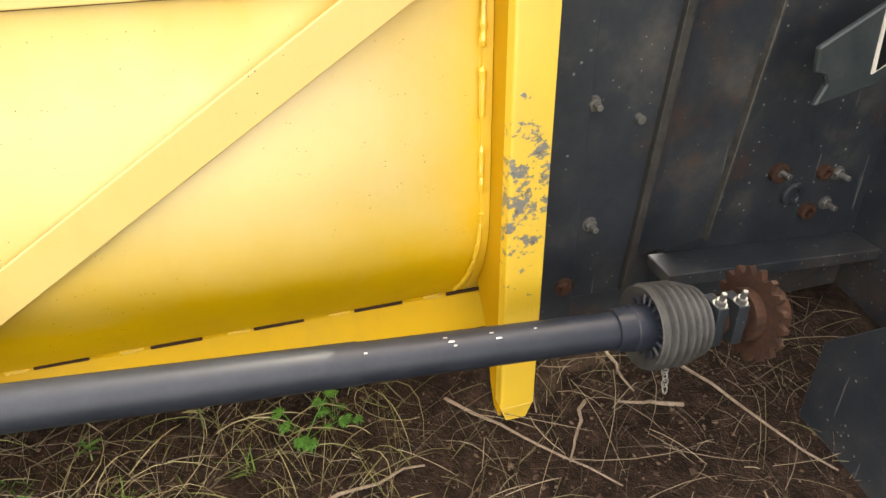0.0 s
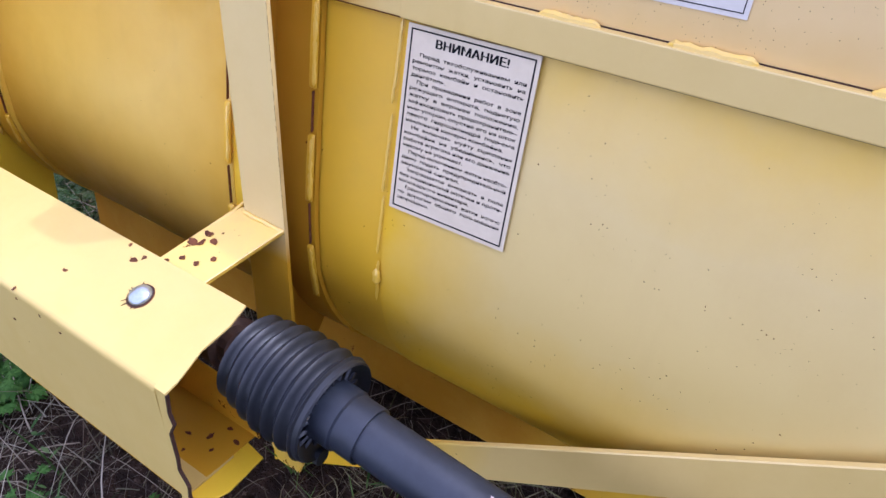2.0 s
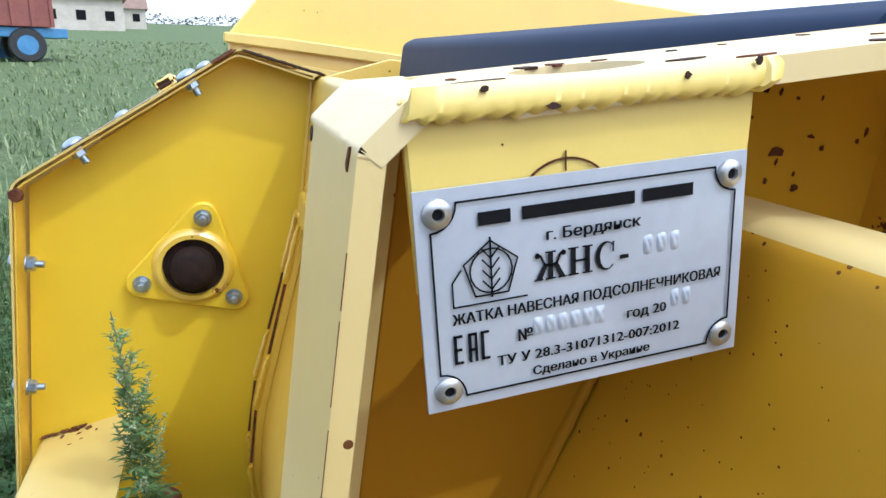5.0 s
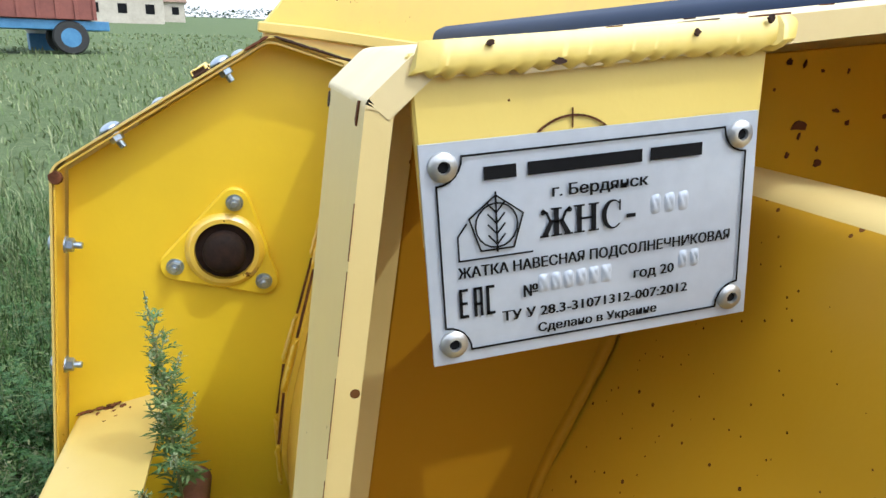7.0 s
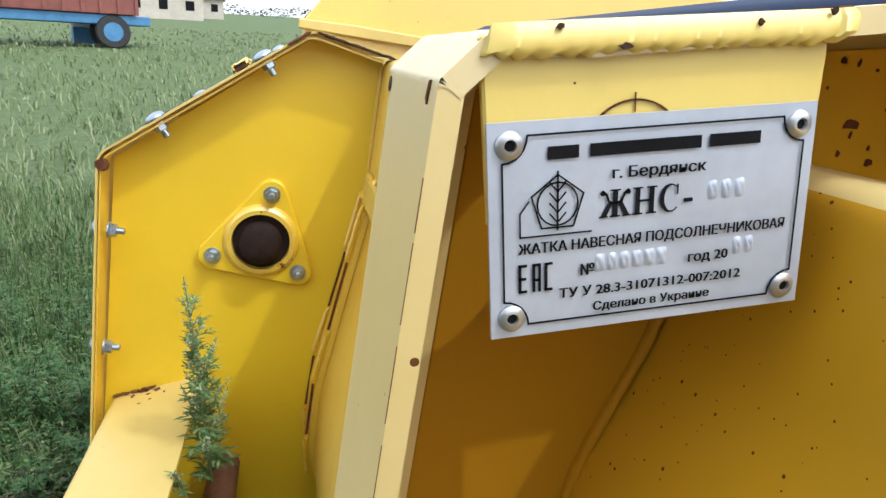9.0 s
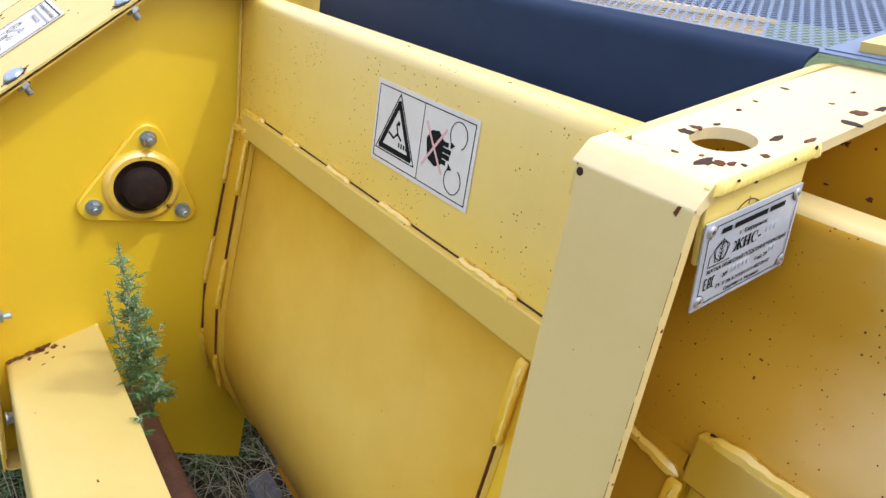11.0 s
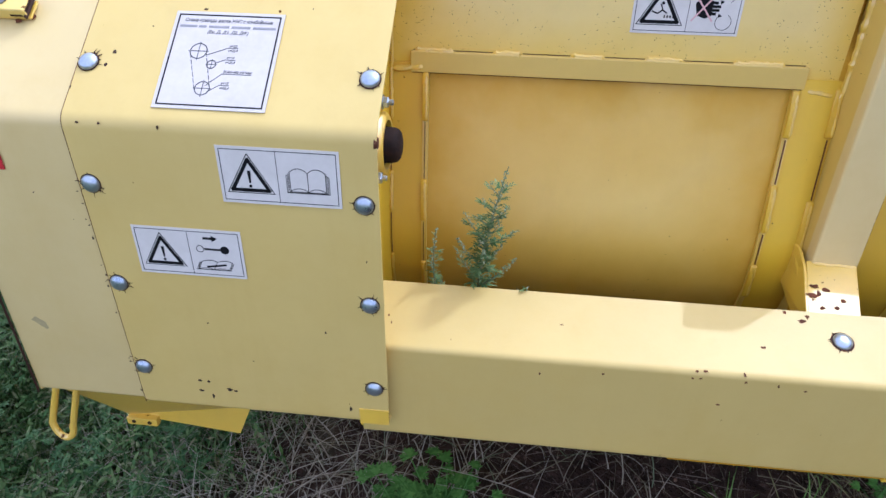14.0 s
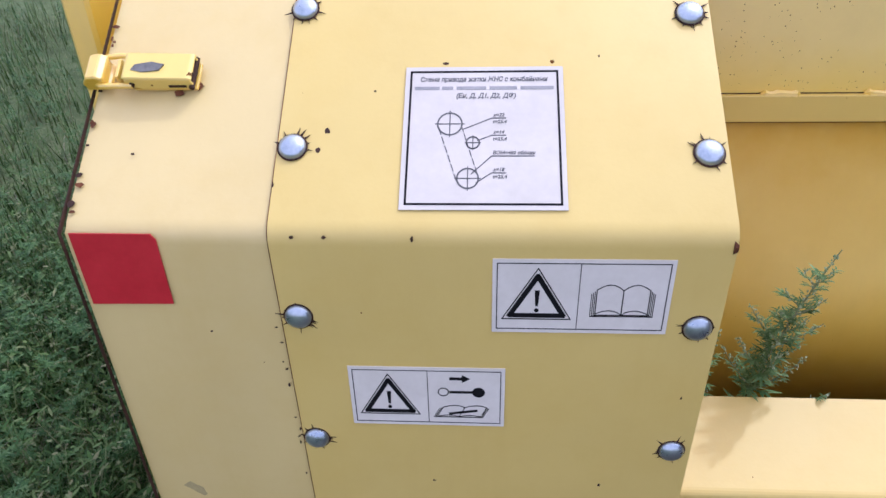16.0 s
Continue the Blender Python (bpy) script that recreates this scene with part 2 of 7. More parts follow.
M_DARKRUST = plain("dark_rust", (0.018, 0.010, 0.007), (0.06, 0.026, 0.014), 0.8, 0.0, 50, 0.4, 0.003, 0.3)


def grimy_steel():
    """Black enamel gone dull: oily clouds, rust bloom, pale spatter and long scuffs."""
    m, N, L, P = node_mat("grimy_black_steel")
    co = N.new("ShaderNodeTexCoord").outputs["Object"]
    big, fine = noise_node(N, L, co, 7, 6, 0.7), noise_node(N, L, co, 60, 4)
    col = ramp_node(N, L, big, (0.32, (0.010, 0.014, 0.021)), (0.52, (0.022, 0.026, 0.031)), (0.72, (0.060, 0.058, 0.052)))
    rust = ramp_node(N, L, noise_node(N, L, co, 5.5, 5, 0.7), (0.55, (0, 0, 0)), (0.72, (1, 1, 1)))
    col = mix_node(N, L, math_node(N, L, "MULTIPLY", rust, 0.7), col, (0.065, 0.032, 0.016))
    v = N.new("ShaderNodeTexVoronoi")
    v.inputs["Scale"].default_value = 90
    L.new(co, v.inputs["Vector"])
    s = N.new("ShaderNodeSeparateColor")
    L.new(v.outputs["Color"], s.inputs[0])
    dot = math_node(N, L, "LESS_THAN", v.outputs["Distance"], math_node(N, L, "MULTIPLY", s.outputs[1], 0.22))
    dot = math_node(N, L, "MULTIPLY", math_node(N, L, "MULTIPLY", dot, math_node(N, L, "LESS_THAN", s.outputs[0], 0.35)), math_node(N, L, "GREATER_THAN", big, 0.47))
    mp = N.new("ShaderNodeMapping")
    mp.inputs["Rotation"].default_value, mp.inputs["Scale"].default_value = (0, radians(12), 0), (60, 60, 3)
    L.new(co, mp.inputs["Vector"])
    scuff = math_node(N, L, "MULTIPLY", math_node(N, L, "GREATER_THAN", noise_node(N, L, mp.outputs["Vector"], 1.0, 3), 0.69), 0.35)
    col = mix_node(N, L, math_node(N, L, "MAXIMUM", math_node(N, L, "MULTIPLY", dot, 0.8), scuff), col, (0.20, 0.205, 0.19))
    L.new(col, P.inputs["Base Color"])
    L.new(math_node(N, L, "ADD", math_node(N, L, "MULTIPLY", big, 0.3), 0.32), P.inputs["Roughness"])
    bump_node(N, L, P, math_node(N, L, "ADD", big, math_node(N, L, "MULTIPLY", fine, 0.3)), 0.5, 0.004)
    return m


M_BLACKSTEEL = grimy_steel()
# sky reflection painted into both shroud colours as blue, paler on top
M_BLACKSHEET = plain("sky_tinted_black_sheet", (0.010, 0.021, 0.050), (0.015, 0.029, 0.066), 0.5, 0.0, 6, 0.05, 0.001, 0.15)
M_PERF = plain("sky_tinted_perforated_sheet", (0.085, 0.12, 0.20), (0.125, 0.17, 0.26), 0.42, 0.0, 12, 0.05, 0.001)
M_PLASTIC = plain("black_plastic", (0.009, 0.0125, 0.021), (0.019, 0.024, 0.036), 0.46, 0.0, 25, 0.06, 0.001)
M_CONE = plain("black_rubber", (0.006, 0.008, 0.012), (0.015, 0.017, 0.022), 0.46, 0.0, 30, 0.1, 0.001)
M_DUSTCONE = plain("dusty_grey_rubber", (0.022, 0.022, 0.022), (0.062, 0.060, 0.056), 0.6, 0.0, 30, 0.1, 0.001)
M_ZINC = plain("zinc_plating", (0.30, 0.36, 0.43), (0.50, 0.55, 0.60), 0.3, 0.85, 60, 0.1, 0.001)
M_DULL = plain("dull_grey_steel", (0.10, 0.10, 0.095), (0.22, 0.215, 0.20), 0.45, 0.6, 60, 0.2, 0.001)
M_STEEL = plain("bare_steel", (0.40, 0.40, 0.39), (0.62, 0.61, 0.58), 0.35, 0.8, 60, 0.2, 0.001)
M_ALU = plain("brushed_aluminium", (0.45, 0.49, 0.56), (0.53, 0.57, 0.64), 0.42, 0.35, 40, 0.06, 0.0006)
M_STICKER = plain("sticker_vinyl", (0.62, 0.58, 0.51), (0.70, 0.66, 0.59), 0.4, 0.0, 20, 0.04, 0.0006)
M_PAPER = plain("aged_white_sticker", (0.60, 0.515, 0.36), (0.69, 0.595, 0.43), 0.45, 0.0, 14, 0.05, 0.0006)
M_INK = plain("black_print", (0.006, 0.006, 0.007), (0.012, 0.012, 0.013), 0.6, 0.0, 40, 0.0, 0.0005, 0.08)
M_GREYINK = plain("faded_grey_print", (0.07, 0.07, 0.07), (0.12, 0.12, 0.12), 0.5, 0.0, 40, 0.0, 0.0005)
M_PALEINK = plain("pale_grey_print", (0.20, 0.20, 0.195), (0.30, 0.29, 0.28), 0.5, 0.0, 40, 0.0, 0.0005)
# sticker vinyl darkened to offset the strong light on the cover's roof
M_DIMVINYL = plain("dimmed_white_vinyl", (0.50, 0.465, 0.405), (0.58, 0.54, 0.475), 0.5, 0.0, 16, 0.05, 0.0006, 0.25)
M_PINK = plain("faded_pink_print", (0.62, 0.36, 0.34), (0.70, 0.45, 0.42), 0.5, 0.0, 40, 0.0, 0.0005)
M_RED = plain("red_reflective_film", (0.42, 0.012, 0.022), (0.50, 0.02, 0.03), 0.32, 0.0, 30, 0.03, 0.0006)
M_LABEL = plain("bright_yellow_label", (0.85, 0.60, 0.01), (0.92, 0.68, 0.02), 0.4, 0.0, 30, 0.03, 0.0006)
M_TORN = plain("torn_pinkish_label", (0.36, 0.24, 0.24), (0.56, 0.46, 0.44), 0.6, 0.0, 80, 0.2, 0.001)
M_STEM = leafy("grey_green_stem", (0.16, 0.20, 0.10), (0.24, 0.24, 0.13))
M_WORMWOOD = leafy("grey_green_leaf", (0.055, 0.115, 0.036), (0.105, 0.180, 0.062), (0.19, 0.265, 0.11))
M_BUD = leafy("pale_flower_bud", (0.16, 0.22, 0.115), (0.28, 0.345, 0.19), (0.46, 0.50, 0.34))
M_HERB = leafy("fresh_green_leaf", (0.032, 0.090, 0.014), (0.052, 0.135, 0.022), (0.085, 0.19, 0.035))
M_GRASS = leafy("meadow_grass", (0.016, 0.042, 0.009), (0.034, 0.080, 0.017), (0.062, 0.118, 0.028), (0.105, 0.155, 0.05), (0.17, 0.172, 0.085))
M_WEED = leafy("leafy_weed", (0.020, 0.055, 0.016), (0.038, 0.095, 0.026), (0.070, 0.135, 0.042), (0.10, 0.165, 0.065))
M_FIELD = leafy("pale_field_grass", (0.12, 0.17, 0.065), (0.17, 0.22, 0.095), (0.27, 0.29, 0.16))
M_DRYGRASS = leafy("dry_grass_blade", (0.13, 0.12, 0.07), (0.24, 0.21, 0.14), (0.36, 0.32, 0.24), (0.10, 0.13, 0.06))
M_TUFT = leafy("young_grass", (0.06, 0.13, 0.02), (0.10, 0.19, 0.035), (0.17, 0.22, 0.07))
M_STRAW = leafy("dry_straw", (0.045, 0.032, 0.022), (0.12, 0.090, 0.060), (0.30, 0.245, 0.165), (0.034, 0.024, 0.017), (0.17, 0.155, 0.08), (0.07, 0.052, 0.036))
M_STALK = leafy("pale_dry_grass_stalk", (0.10, 0.08, 0.036), (0.17, 0.145, 0.065), (0.32, 0.27, 0.15), (0.12, 0.135, 0.04), (0.075, 0.058, 0.034))
M_CRUMB = leafy("soil_crumb", (0.014, 0.009, 0.006), (0.030, 0.019, 0.013), (0.055, 0.035, 0.024), (0.13, 0.09, 0.06), rough=0.9)
M_LOGEND = plain("weathered_grey_wood", (0.085, 0.073, 0.062), (0.27, 0.245, 0.215), 0.85, 0.0, 18, 0.5, 0.006, 0.2)
M_BARK = plain("dark_bark", (0.018, 0.013, 0.010), (0.075, 0.055, 0.040), 0.9, 0.0, 22, 0.8, 0.012, 0.2)
M_BLOCK = plain("grey_concrete", (0.07, 0.07, 0.08), (0.14, 0.14, 0.15), 0.85, 0.0, 20, 0.3, 0.003, 0.2)
M_TRAILER = plain("brown_red_paint", (0.16, 0.045, 0.035), (0.24, 0.075, 0.055), 0.6, 0.0, 2, 0.1, 0.01)
M_BLUE = plain("blue_paint", (0.05, 0.16, 0.32), (0.09, 0.24, 0.42), 0.5, 0.0, 3, 0.1, 0.01)
M_TYRE = plain("tyre_rubber", (0.014, 0.014, 0.015), (0.03, 0.03, 0.03), 0.7, 0.0, 8, 0.3, 0.01)
M_LIGHTWALL = plain("pale_plaster", (0.42, 0.37, 0.30), (0.55, 0.50, 0.42), 0.8, 0.0, 1, 0.1, 0.02)
M_ROOF = plain("brown_roofing", (0.16, 0.10, 0.07), (0.25, 0.17, 0.12), 0.8, 0.0, 1, 0.2, 0.03)
M_FARTREE = leafy("distant_foliage", (0.035, 0.06, 0.03), (0.06, 0.09, 0.045))


def soil_material():
    m, N, L, P = node_mat("soil_and_turf")
    co = N.new("ShaderNodeNewGeometry").outputs["Position"]
    a, b, c = noise_node(N, L, co, 2.2, 6, 0.7), noise_node(N, L, co, 30, 5, 0.7), noise_node(N, L, co, 160, 3)
    earth = ramp_node(N, L, b, (0.3, (0.010, 0.0058, 0.004)), (0.5, (0.026, 0.0165, 0.0115)), (0.62, (0.042, 0.026, 0.018)), (0.8, (0.085, 0.056, 0.040)))
    turf = ramp_node(N, L, noise_node(N, L, co, 9, 6, 0.75), (0.3, (0.065, 0.095, 0.040)), (0.55, (0.115, 0.150, 0.066)), (0.8, (0.19, 0.20, 0.105)))
    s = N.new("ShaderNodeSeparateXYZ")
    L.new(co, s.inputs[0])
    # trodden bare earth round the machine, turf away from it
    away = math_node(N, L, "MULTIPLY", math_node(N, L, "SUBTRACT", math_node(N, L, "MULTIPLY", s.outputs[0], -1.0), 0.35), 1.1)
    back = math_node(N, L, "MULTIPLY", math_node(N, L, "SUBTRACT", math_node(N, L, "MULTIPLY", s.outputs[1], -1.0), 1.3), 0.8)
    k = math_node(N, L, "ADD", math_node(N, L, "MAXIMUM", away, back), math_node(N, L, "MULTIPLY", math_node(N, L, "SUBTRACT", a, 0.5), 2.0))
    k = math_node(N, L, "MINIMUM", math_node(N, L, "MAXIMUM", k, 0.0), 1.0)
    L.new(mix_node(N, L, k, earth, turf), P.inputs["Base Color"])
    P.inputs["Roughness"].default_value, P.inputs["Specular IOR Level"].default_value = 0.95, 0.15
    bump_node(N, L, P, math_node(N, L, "ADD", b, math_node(N, L, "MULTIPLY", c, 0.4)), 0.9, 0.02)
    return m


M_SOIL = soil_material()

# ---------------------------------------------------------------- building helpers


def thing(name, at, label, category, group="", kind="", world_frame=False):
    """An empty at a thing's base; its parts are drawn in the header's frame (or the world's)."""
    ob = new(name)
    ob.empty_display_size = 0.05
    m = Matrix.Translation(at)
    ob.matrix_basis = m if world_frame else TILT @ m
    ob["ox"], ob["oy"], ob["oz"] = at
    return tagged(ob, label, category, group, kind)


def origin_of(ob):
    while ob.parent:
        ob = ob.parent
    return Vector((ob["ox"], ob["oy"], ob["oz"]))


def part(name, bm, material, parent, label="", smooth=False):
    """Links a bmesh as one mesh under a thing or a part."""
    bmesh.ops.translate(bm, verts=bm.verts, vec=-origin_of(parent))
    me = bpy.data.meshes.new(name)
    bm.normal_update()
    bm.to_mesh(me)
    bm.free()
    return mesh_part(name, me, material, parent, label, smooth)


def mesh_part(name, me, material, parent, label="", smooth=False):
    me.materials.append(material)
    if smooth:
        me.shade_smooth()
        me.set_sharp_from_angle(angle=radians(38))
    ob = new(name, me)
    ob.parent = parent
    return tagged(ob, label)


def box(x0, x1, y0, y1, z0, z1, bev=0.0015):
    bm = bmesh.new()
    bmesh.ops.create_cube(bm, size=1)
    bmesh.ops.scale(bm, verts=bm.verts, vec=(x1 - x0, y1 - y0, z1 - z0))
    bmesh.ops.translate(bm, verts=bm.verts, vec=((x0 + x1) / 2, (y0 + y1) / 2, (z0 + z1) / 2))
    if bev:
        bmesh.ops.bevel(bm, geom=bm.edges[:], offset=bev, segments=2, affect="EDGES", profile=0.6)
    return bm


def add(bm, other):
    """Joins another bmesh into bm."""
    me = bpy.data.meshes.new("tmp")
    other.to_mesh(me)
    other.free()
    bm.from_mesh(me)
    bpy.data.meshes.remove(me)
    return bm


def fillet(pts, r, n=5):
    """Rounds the inner corners of an open polyline of 2D points."""
    out = [Vector(pts[0])]
    for a, b, c in zip(pts, pts[1:], pts[2:]):
        a, b, c = Vector(a), Vector(b), Vector(c)
        u, v = (a - b).normalized(), (c - b).normalized()
        d = min(r, (a - b).length * 0.45, (c - b).length * 0.45)
        p, q = b + u * d, b + v * d
        for k in range(n + 1):
            t = k / n
            out.append(p * (1 - t) ** 2 + b * 2 * t * (1 - t) + q * t * t)
    out.append(Vector(pts[-1]))
    return out


def sheet(profile, x0, x1, thick, nx=1, bend=None):
    """A bent sheet: a (y, z) profile run along x, thickness to the profile's left."""
    P = [Vector(p) for p in profile]
    nor = []
    for k in range(len(P)):
        d = (P[min(k + 1, len(P) - 1)] - P[max(k - 1, 0)]).normalized()
        nor.append(Vector((-d.y, d.x)))
    loop = P + [p + n * thick for p, n in zip(reversed(P), reversed(nor))]
    bm = bmesh.new()
    rings = []
    for j in range(nx + 1):
        x = x0 + (x1 - x0) * j / nx
        rings.append([bm.verts.new((x, p.x + (bend(x, p.y) if bend else 0), p.y)) for p in loop])
    n = len(loop)
    for a, b in zip(rings, rings[1:]):
        for k in range(n):
            bm.faces.new((a[k], a[(k + 1) % n], b[(k + 1) % n], b[k]))
    m = len(P)
    for r, flip in ((rings[0], True), (rings[-1], False)):
        for k in range(m - 1):
            q = (r[k], r[k + 1], r[n - 2 - k], r[n - 1 - k])
            bm.faces.new(q if flip else q[::-1])
    bmesh.ops.recalc_face_normals(bm, faces=bm.faces)
    return bm


def prism(poly, axis, a, b, bev=0.001):
    """A flat plate: a polygon in the two other axes, from a to b along axis."""
    bm = bmesh.new()

    def at(p, v):
        return {"x": (v, p[0], p[1]), "y": (p[0], v, p[1]), "z": (p[0], p[1], v)}[axis]
    lo = [bm.verts.new(at(p, a)) for p in poly]
    hi = [bm.verts.new(at(p, b)) for p in poly]
    n = len(poly)
    bm.faces.new(lo)
    bm.faces.new(hi[::-1])
    for k in range(n):
        bm.faces.new((lo[k], hi[k], hi[(k + 1) % n], lo[(k + 1) % n]))
    bmesh.ops.recalc_face_normals(bm, faces=bm.faces)
    if bev:
        bmesh.ops.bevel(bm, geom=bm.edges[:], offset=bev, segments=1, affect="EDGES")
    return bm


def lathe(rings, a, b, n=28, closed=True):
    """Rings of (way along a to b in metres, radius), turned round the line from a to b."""
    a, b = Vector(a), Vector(b)
    w = (b - a).normalized()
    u = w.orthogonal().normalized()
    v = w.cross(u)
    bm = bmesh.new()
    R = [[bm.verts.new(a + w * d + (u * math.cos(2 * math.pi * k / n) + v * math.sin(2 * math.pi * k / n)) * r) for k in range(n)] for d, r in rings]
    for p, q in zip(R, R[1:]):
        for k in range(n):
            bm.faces.new((p[k], p[(k + 1) % n], q[(k + 1) % n], q[k]))
    if closed:
        bm.faces.new(R[0][::-1])
        bm.faces.new(R[-1])
    bmesh.ops.recalc_face_normals(bm, faces=bm.faces)
    return bm


def bead(a, b, r, seed=0, n=7, step=0.005, wave=0.0):
    """A lumpy weld bead from a to b."""
    rnd = random.Random(seed)
    a, b = Vector(a), Vector(b)
    m = max(3, int((b - a).length / step))
    w = (b - a).normalized()
    u = w.orthogonal().normalized()
    v = w.cross(u)
    bm = bmesh.new()
    R = []
    for j in range(m + 1):
        t = j / m
        rr = r * (0.25 if j in (0, m) else rnd.uniform(0.8, 1.2) * (1 + wave * math.sin(j * 1.15)))
        c = a.lerp(b, t) + u * rnd.uniform(-0.2, 0.2) * r
        R.append([bm.verts.new(c + (u * math.cos(2 * math.pi * k / n) + v * math.sin(2 * math.pi * k / n)) * rr) for k in range(n)])
    for p, q in zip(R, R[1:]):
        for k in range(n):
            bm.faces.new((p[k], p[(k + 1) % n], q[(k + 1) % n], q[k]))
    bm.faces.new(R[0][::-1])
    bm.faces.new(R[-1])
    bmesh.ops.recalc_face_normals(bm, faces=bm.faces)
    return bm


def round_bolt(at, normal, parent, r=0.0123, label="domed zinc bolt head", name="bolt"):
    """A carriage-bolt head: a low dome on a surface."""
    a = Vector(at)
    w = Vector(normal).normalized()
    rings = [(-0.002, r), (0.001, r)] + [(0.001 + 0.0062 * math.sin(t), r * math.cos(t)) for t in (0.35, 0.7, 1.05, 1.35)]
    cracked_ring(a, w, parent, r, int(abs(a.x * 977 + a.z * 631) * 10))
    return part(name, lathe(rings, a, a + w, 20), M_ZINC, parent, label, True)


def blotch(at, u, v, size, parent, seed, name="rust_spot", mat=None, flat=0.00035):
    """A small ragged patch lying on a surface spanned by u and v."""
    q = random.Random(seed)
    M = frame_of(at, u, v)
    st, n = q.uniform(0.6, 1.5), 11
    pts = []
    for k in range(n):
        a = 2 * math.pi * k / n
        r = size * q.uniform(0.55, 1.1)
        pts.append((r * math.cos(a) * st, r * math.sin(a) / st))
    bm = bmesh.new()
    lo = [bm.verts.new(M @ Vector((p[0], p[1], -0.0004))) for p in pts]
    hi = [bm.verts.new(M @ Vector((p[0], p[1], flat))) for p in pts]
    c = bm.verts.new(M @ Vector((0, 0, flat)))
    for k in range(n):
        j = (k + 1) % n
        bm.faces.new((hi[k], hi[j], c))
        bm.faces.new((lo[k], lo[j], hi[j], hi[k]))
    bmesh.ops.recalc_face_normals(bm, faces=bm.faces)
    return part(name, bm, mat or M_RUST, parent, "rusty chip in the paint" if name == "rust_spot" else "")


def cracked_ring(at, normal, parent, r, seed):
    """Dark cracked paint that rays out round a bolt head."""
    q = random.Random(seed)
    w = Vector(normal).normalized()
    u = w.orthogonal().normalized()
    M = frame_of(Vector(at), u, w.cross(u))
    star = [(q.uniform(0, 2 * math.pi), r * q.uniform(1.25, 1.75)) for k in range(9)]
    rim = sorted([(2 * math.pi * k / 24, r * 1.12) for k in range(24)] + star + [(a + s * 0.07, r * 1.12) for a, c in star for s in (-1, 1)])
    polys = [[(c * math.cos(a), c * math.sin(a)) for a, c in rim]]
    return part("cracked_paint", flat_poly(M, polys, -0.0003, 0.0007), M_DARKRUST, parent, "dark cracked paint round the bolt")


def hex_nut(at, normal, parent, r=0.0098, stud=0.006, name="nut", mat=None):
    """A washer, a six-sided nut and the end of its stud."""
    a, w = Vector(at), Vector(normal).normalized()
    bm = lathe([(0, r * 1.25), (0.0018, r * 1.25)], a, a + w, 20)
    add(bm, lathe([(0.0018, r * 0.96), (0.003, r), (0.0085, r), (0.0098, r * 0.9)], a, a + w, 6))
    add(bm, lathe([(0.0098, r * 0.5), (0.0098 + stud, r * 0.5), (0.0108 + stud, r * 0.4)], a, a + w, 12))
    return part(name, bm, mat or M_ZINC, parent, "zinc nut on a threaded stud")


def frame_of(o, u, v):
    """A matrix for flat work: u to the right, v up, both unit, normal u x v."""
    u, v = Vector(u).normalized(), Vector(v).normalized()
    n = u.cross(v)
    m = Matrix((u, v, n)).transposed().to_4x4()
    m.translation = Vector(o)
    return m


def flat_poly(M, polys, lift, thick=0.0003):
    """Thin raised shapes on a plane: each polygon in metres on M's u, v."""
    bm = bmesh.new()
    for poly in polys:
        lo = [bm.verts.new(M @ Vector((p[0], p[1], lift))) for p in poly]
        hi = [bm.verts.new(M @ Vector((p[0], p[1], lift + thick))) for p in poly]
        bm.faces.new(hi)
        for k in range(len(poly)):
            bm.faces.new((lo[k], lo[(k + 1) % len(poly)], hi[(k + 1) % len(poly)], hi[k]))
    bmesh.ops.recalc_face_normals(bm, faces=bm.faces)
    return bm


def stroke(pts, w, closed=False):
    """Quads that follow a polyline with width w."""
    out = []
    P = [Vector(p) for p in pts]
    if closed:
        P.append(P[0])
    for a, b in zip(P, P[1:]):
        d = (b - a)
        if d.length < 1e-7:
            continue
        d.normalize()
        n = Vector((-d.y, d.x)) * w / 2
        e = d * w * 0.35
        out.append([a - e - n, b + e - n, b + e + n, a - e + n])
    return out


def arc_pts(cx, cy, r, a0=0, a1=360, n=24):
    return [(cx + r * math.cos(radians(a0 + (a1 - a0) * k / n)), cy + r * math.sin(radians(a0 + (a1 - a0) * k / n))) for k in range(n + 1)]


def rect_pts(x0, y0, x1, y1):
    return [(x0, y0), (x1, y0), (x1, y1), (x0, y1)]


def lettering(text, M, x, y, height, width, parent, material, lift, name="lettering", bold=0.0, shear=0.0, label="", heavy=0.0):
    """A line of text, its cap height and its whole width in metres, from x at the left, y its baseline."""
    cu = bpy.data.curves.new("text", "FONT")
    cu.body, cu.size, cu.fill_mode, cu.offset, cu.shear = text, 1.0, "FRONT", bold, shear
    cu.resolution_u = 2
    ob = new("text", cu)
    dg = bpy.context.evaluated_depsgraph_get()
    me = bpy.data.meshes.new_from_object(ob.evaluated_get(dg))
    bpy.data.objects.remove(ob)
    bpy.data.curves.remove(cu)
    bm = bmesh.new()
    bm.from_mesh(me)
    bpy.data.meshes.remove(me)
    if not bm.verts:
        bm.free()
        return None
    x0, x1 = min(v.co.x for v in bm.verts), max(v.co.x for v in bm.verts)
    sx, sy = width / max(1e-6, x1 - x0), height / 0.72
    for v in bm.verts:
        v.co = M @ Vector((x + (v.co.x - x0) * sx, y + v.co.y * sy, lift))
    if heavy:
        # a second strike beside the first thickens thin print
        twin = bmesh.ops.duplicate(bm, geom=bm.faces[:])["geom"]
        side = M.to_3x3() @ Vector((heavy, 0, 0.00003))
        for e in twin:
            if isinstance(e, bmesh.types.BMVert):
                e.co += side
    return part(name, bm, material, parent, label)

# ---------------------------------------------------------------- ground


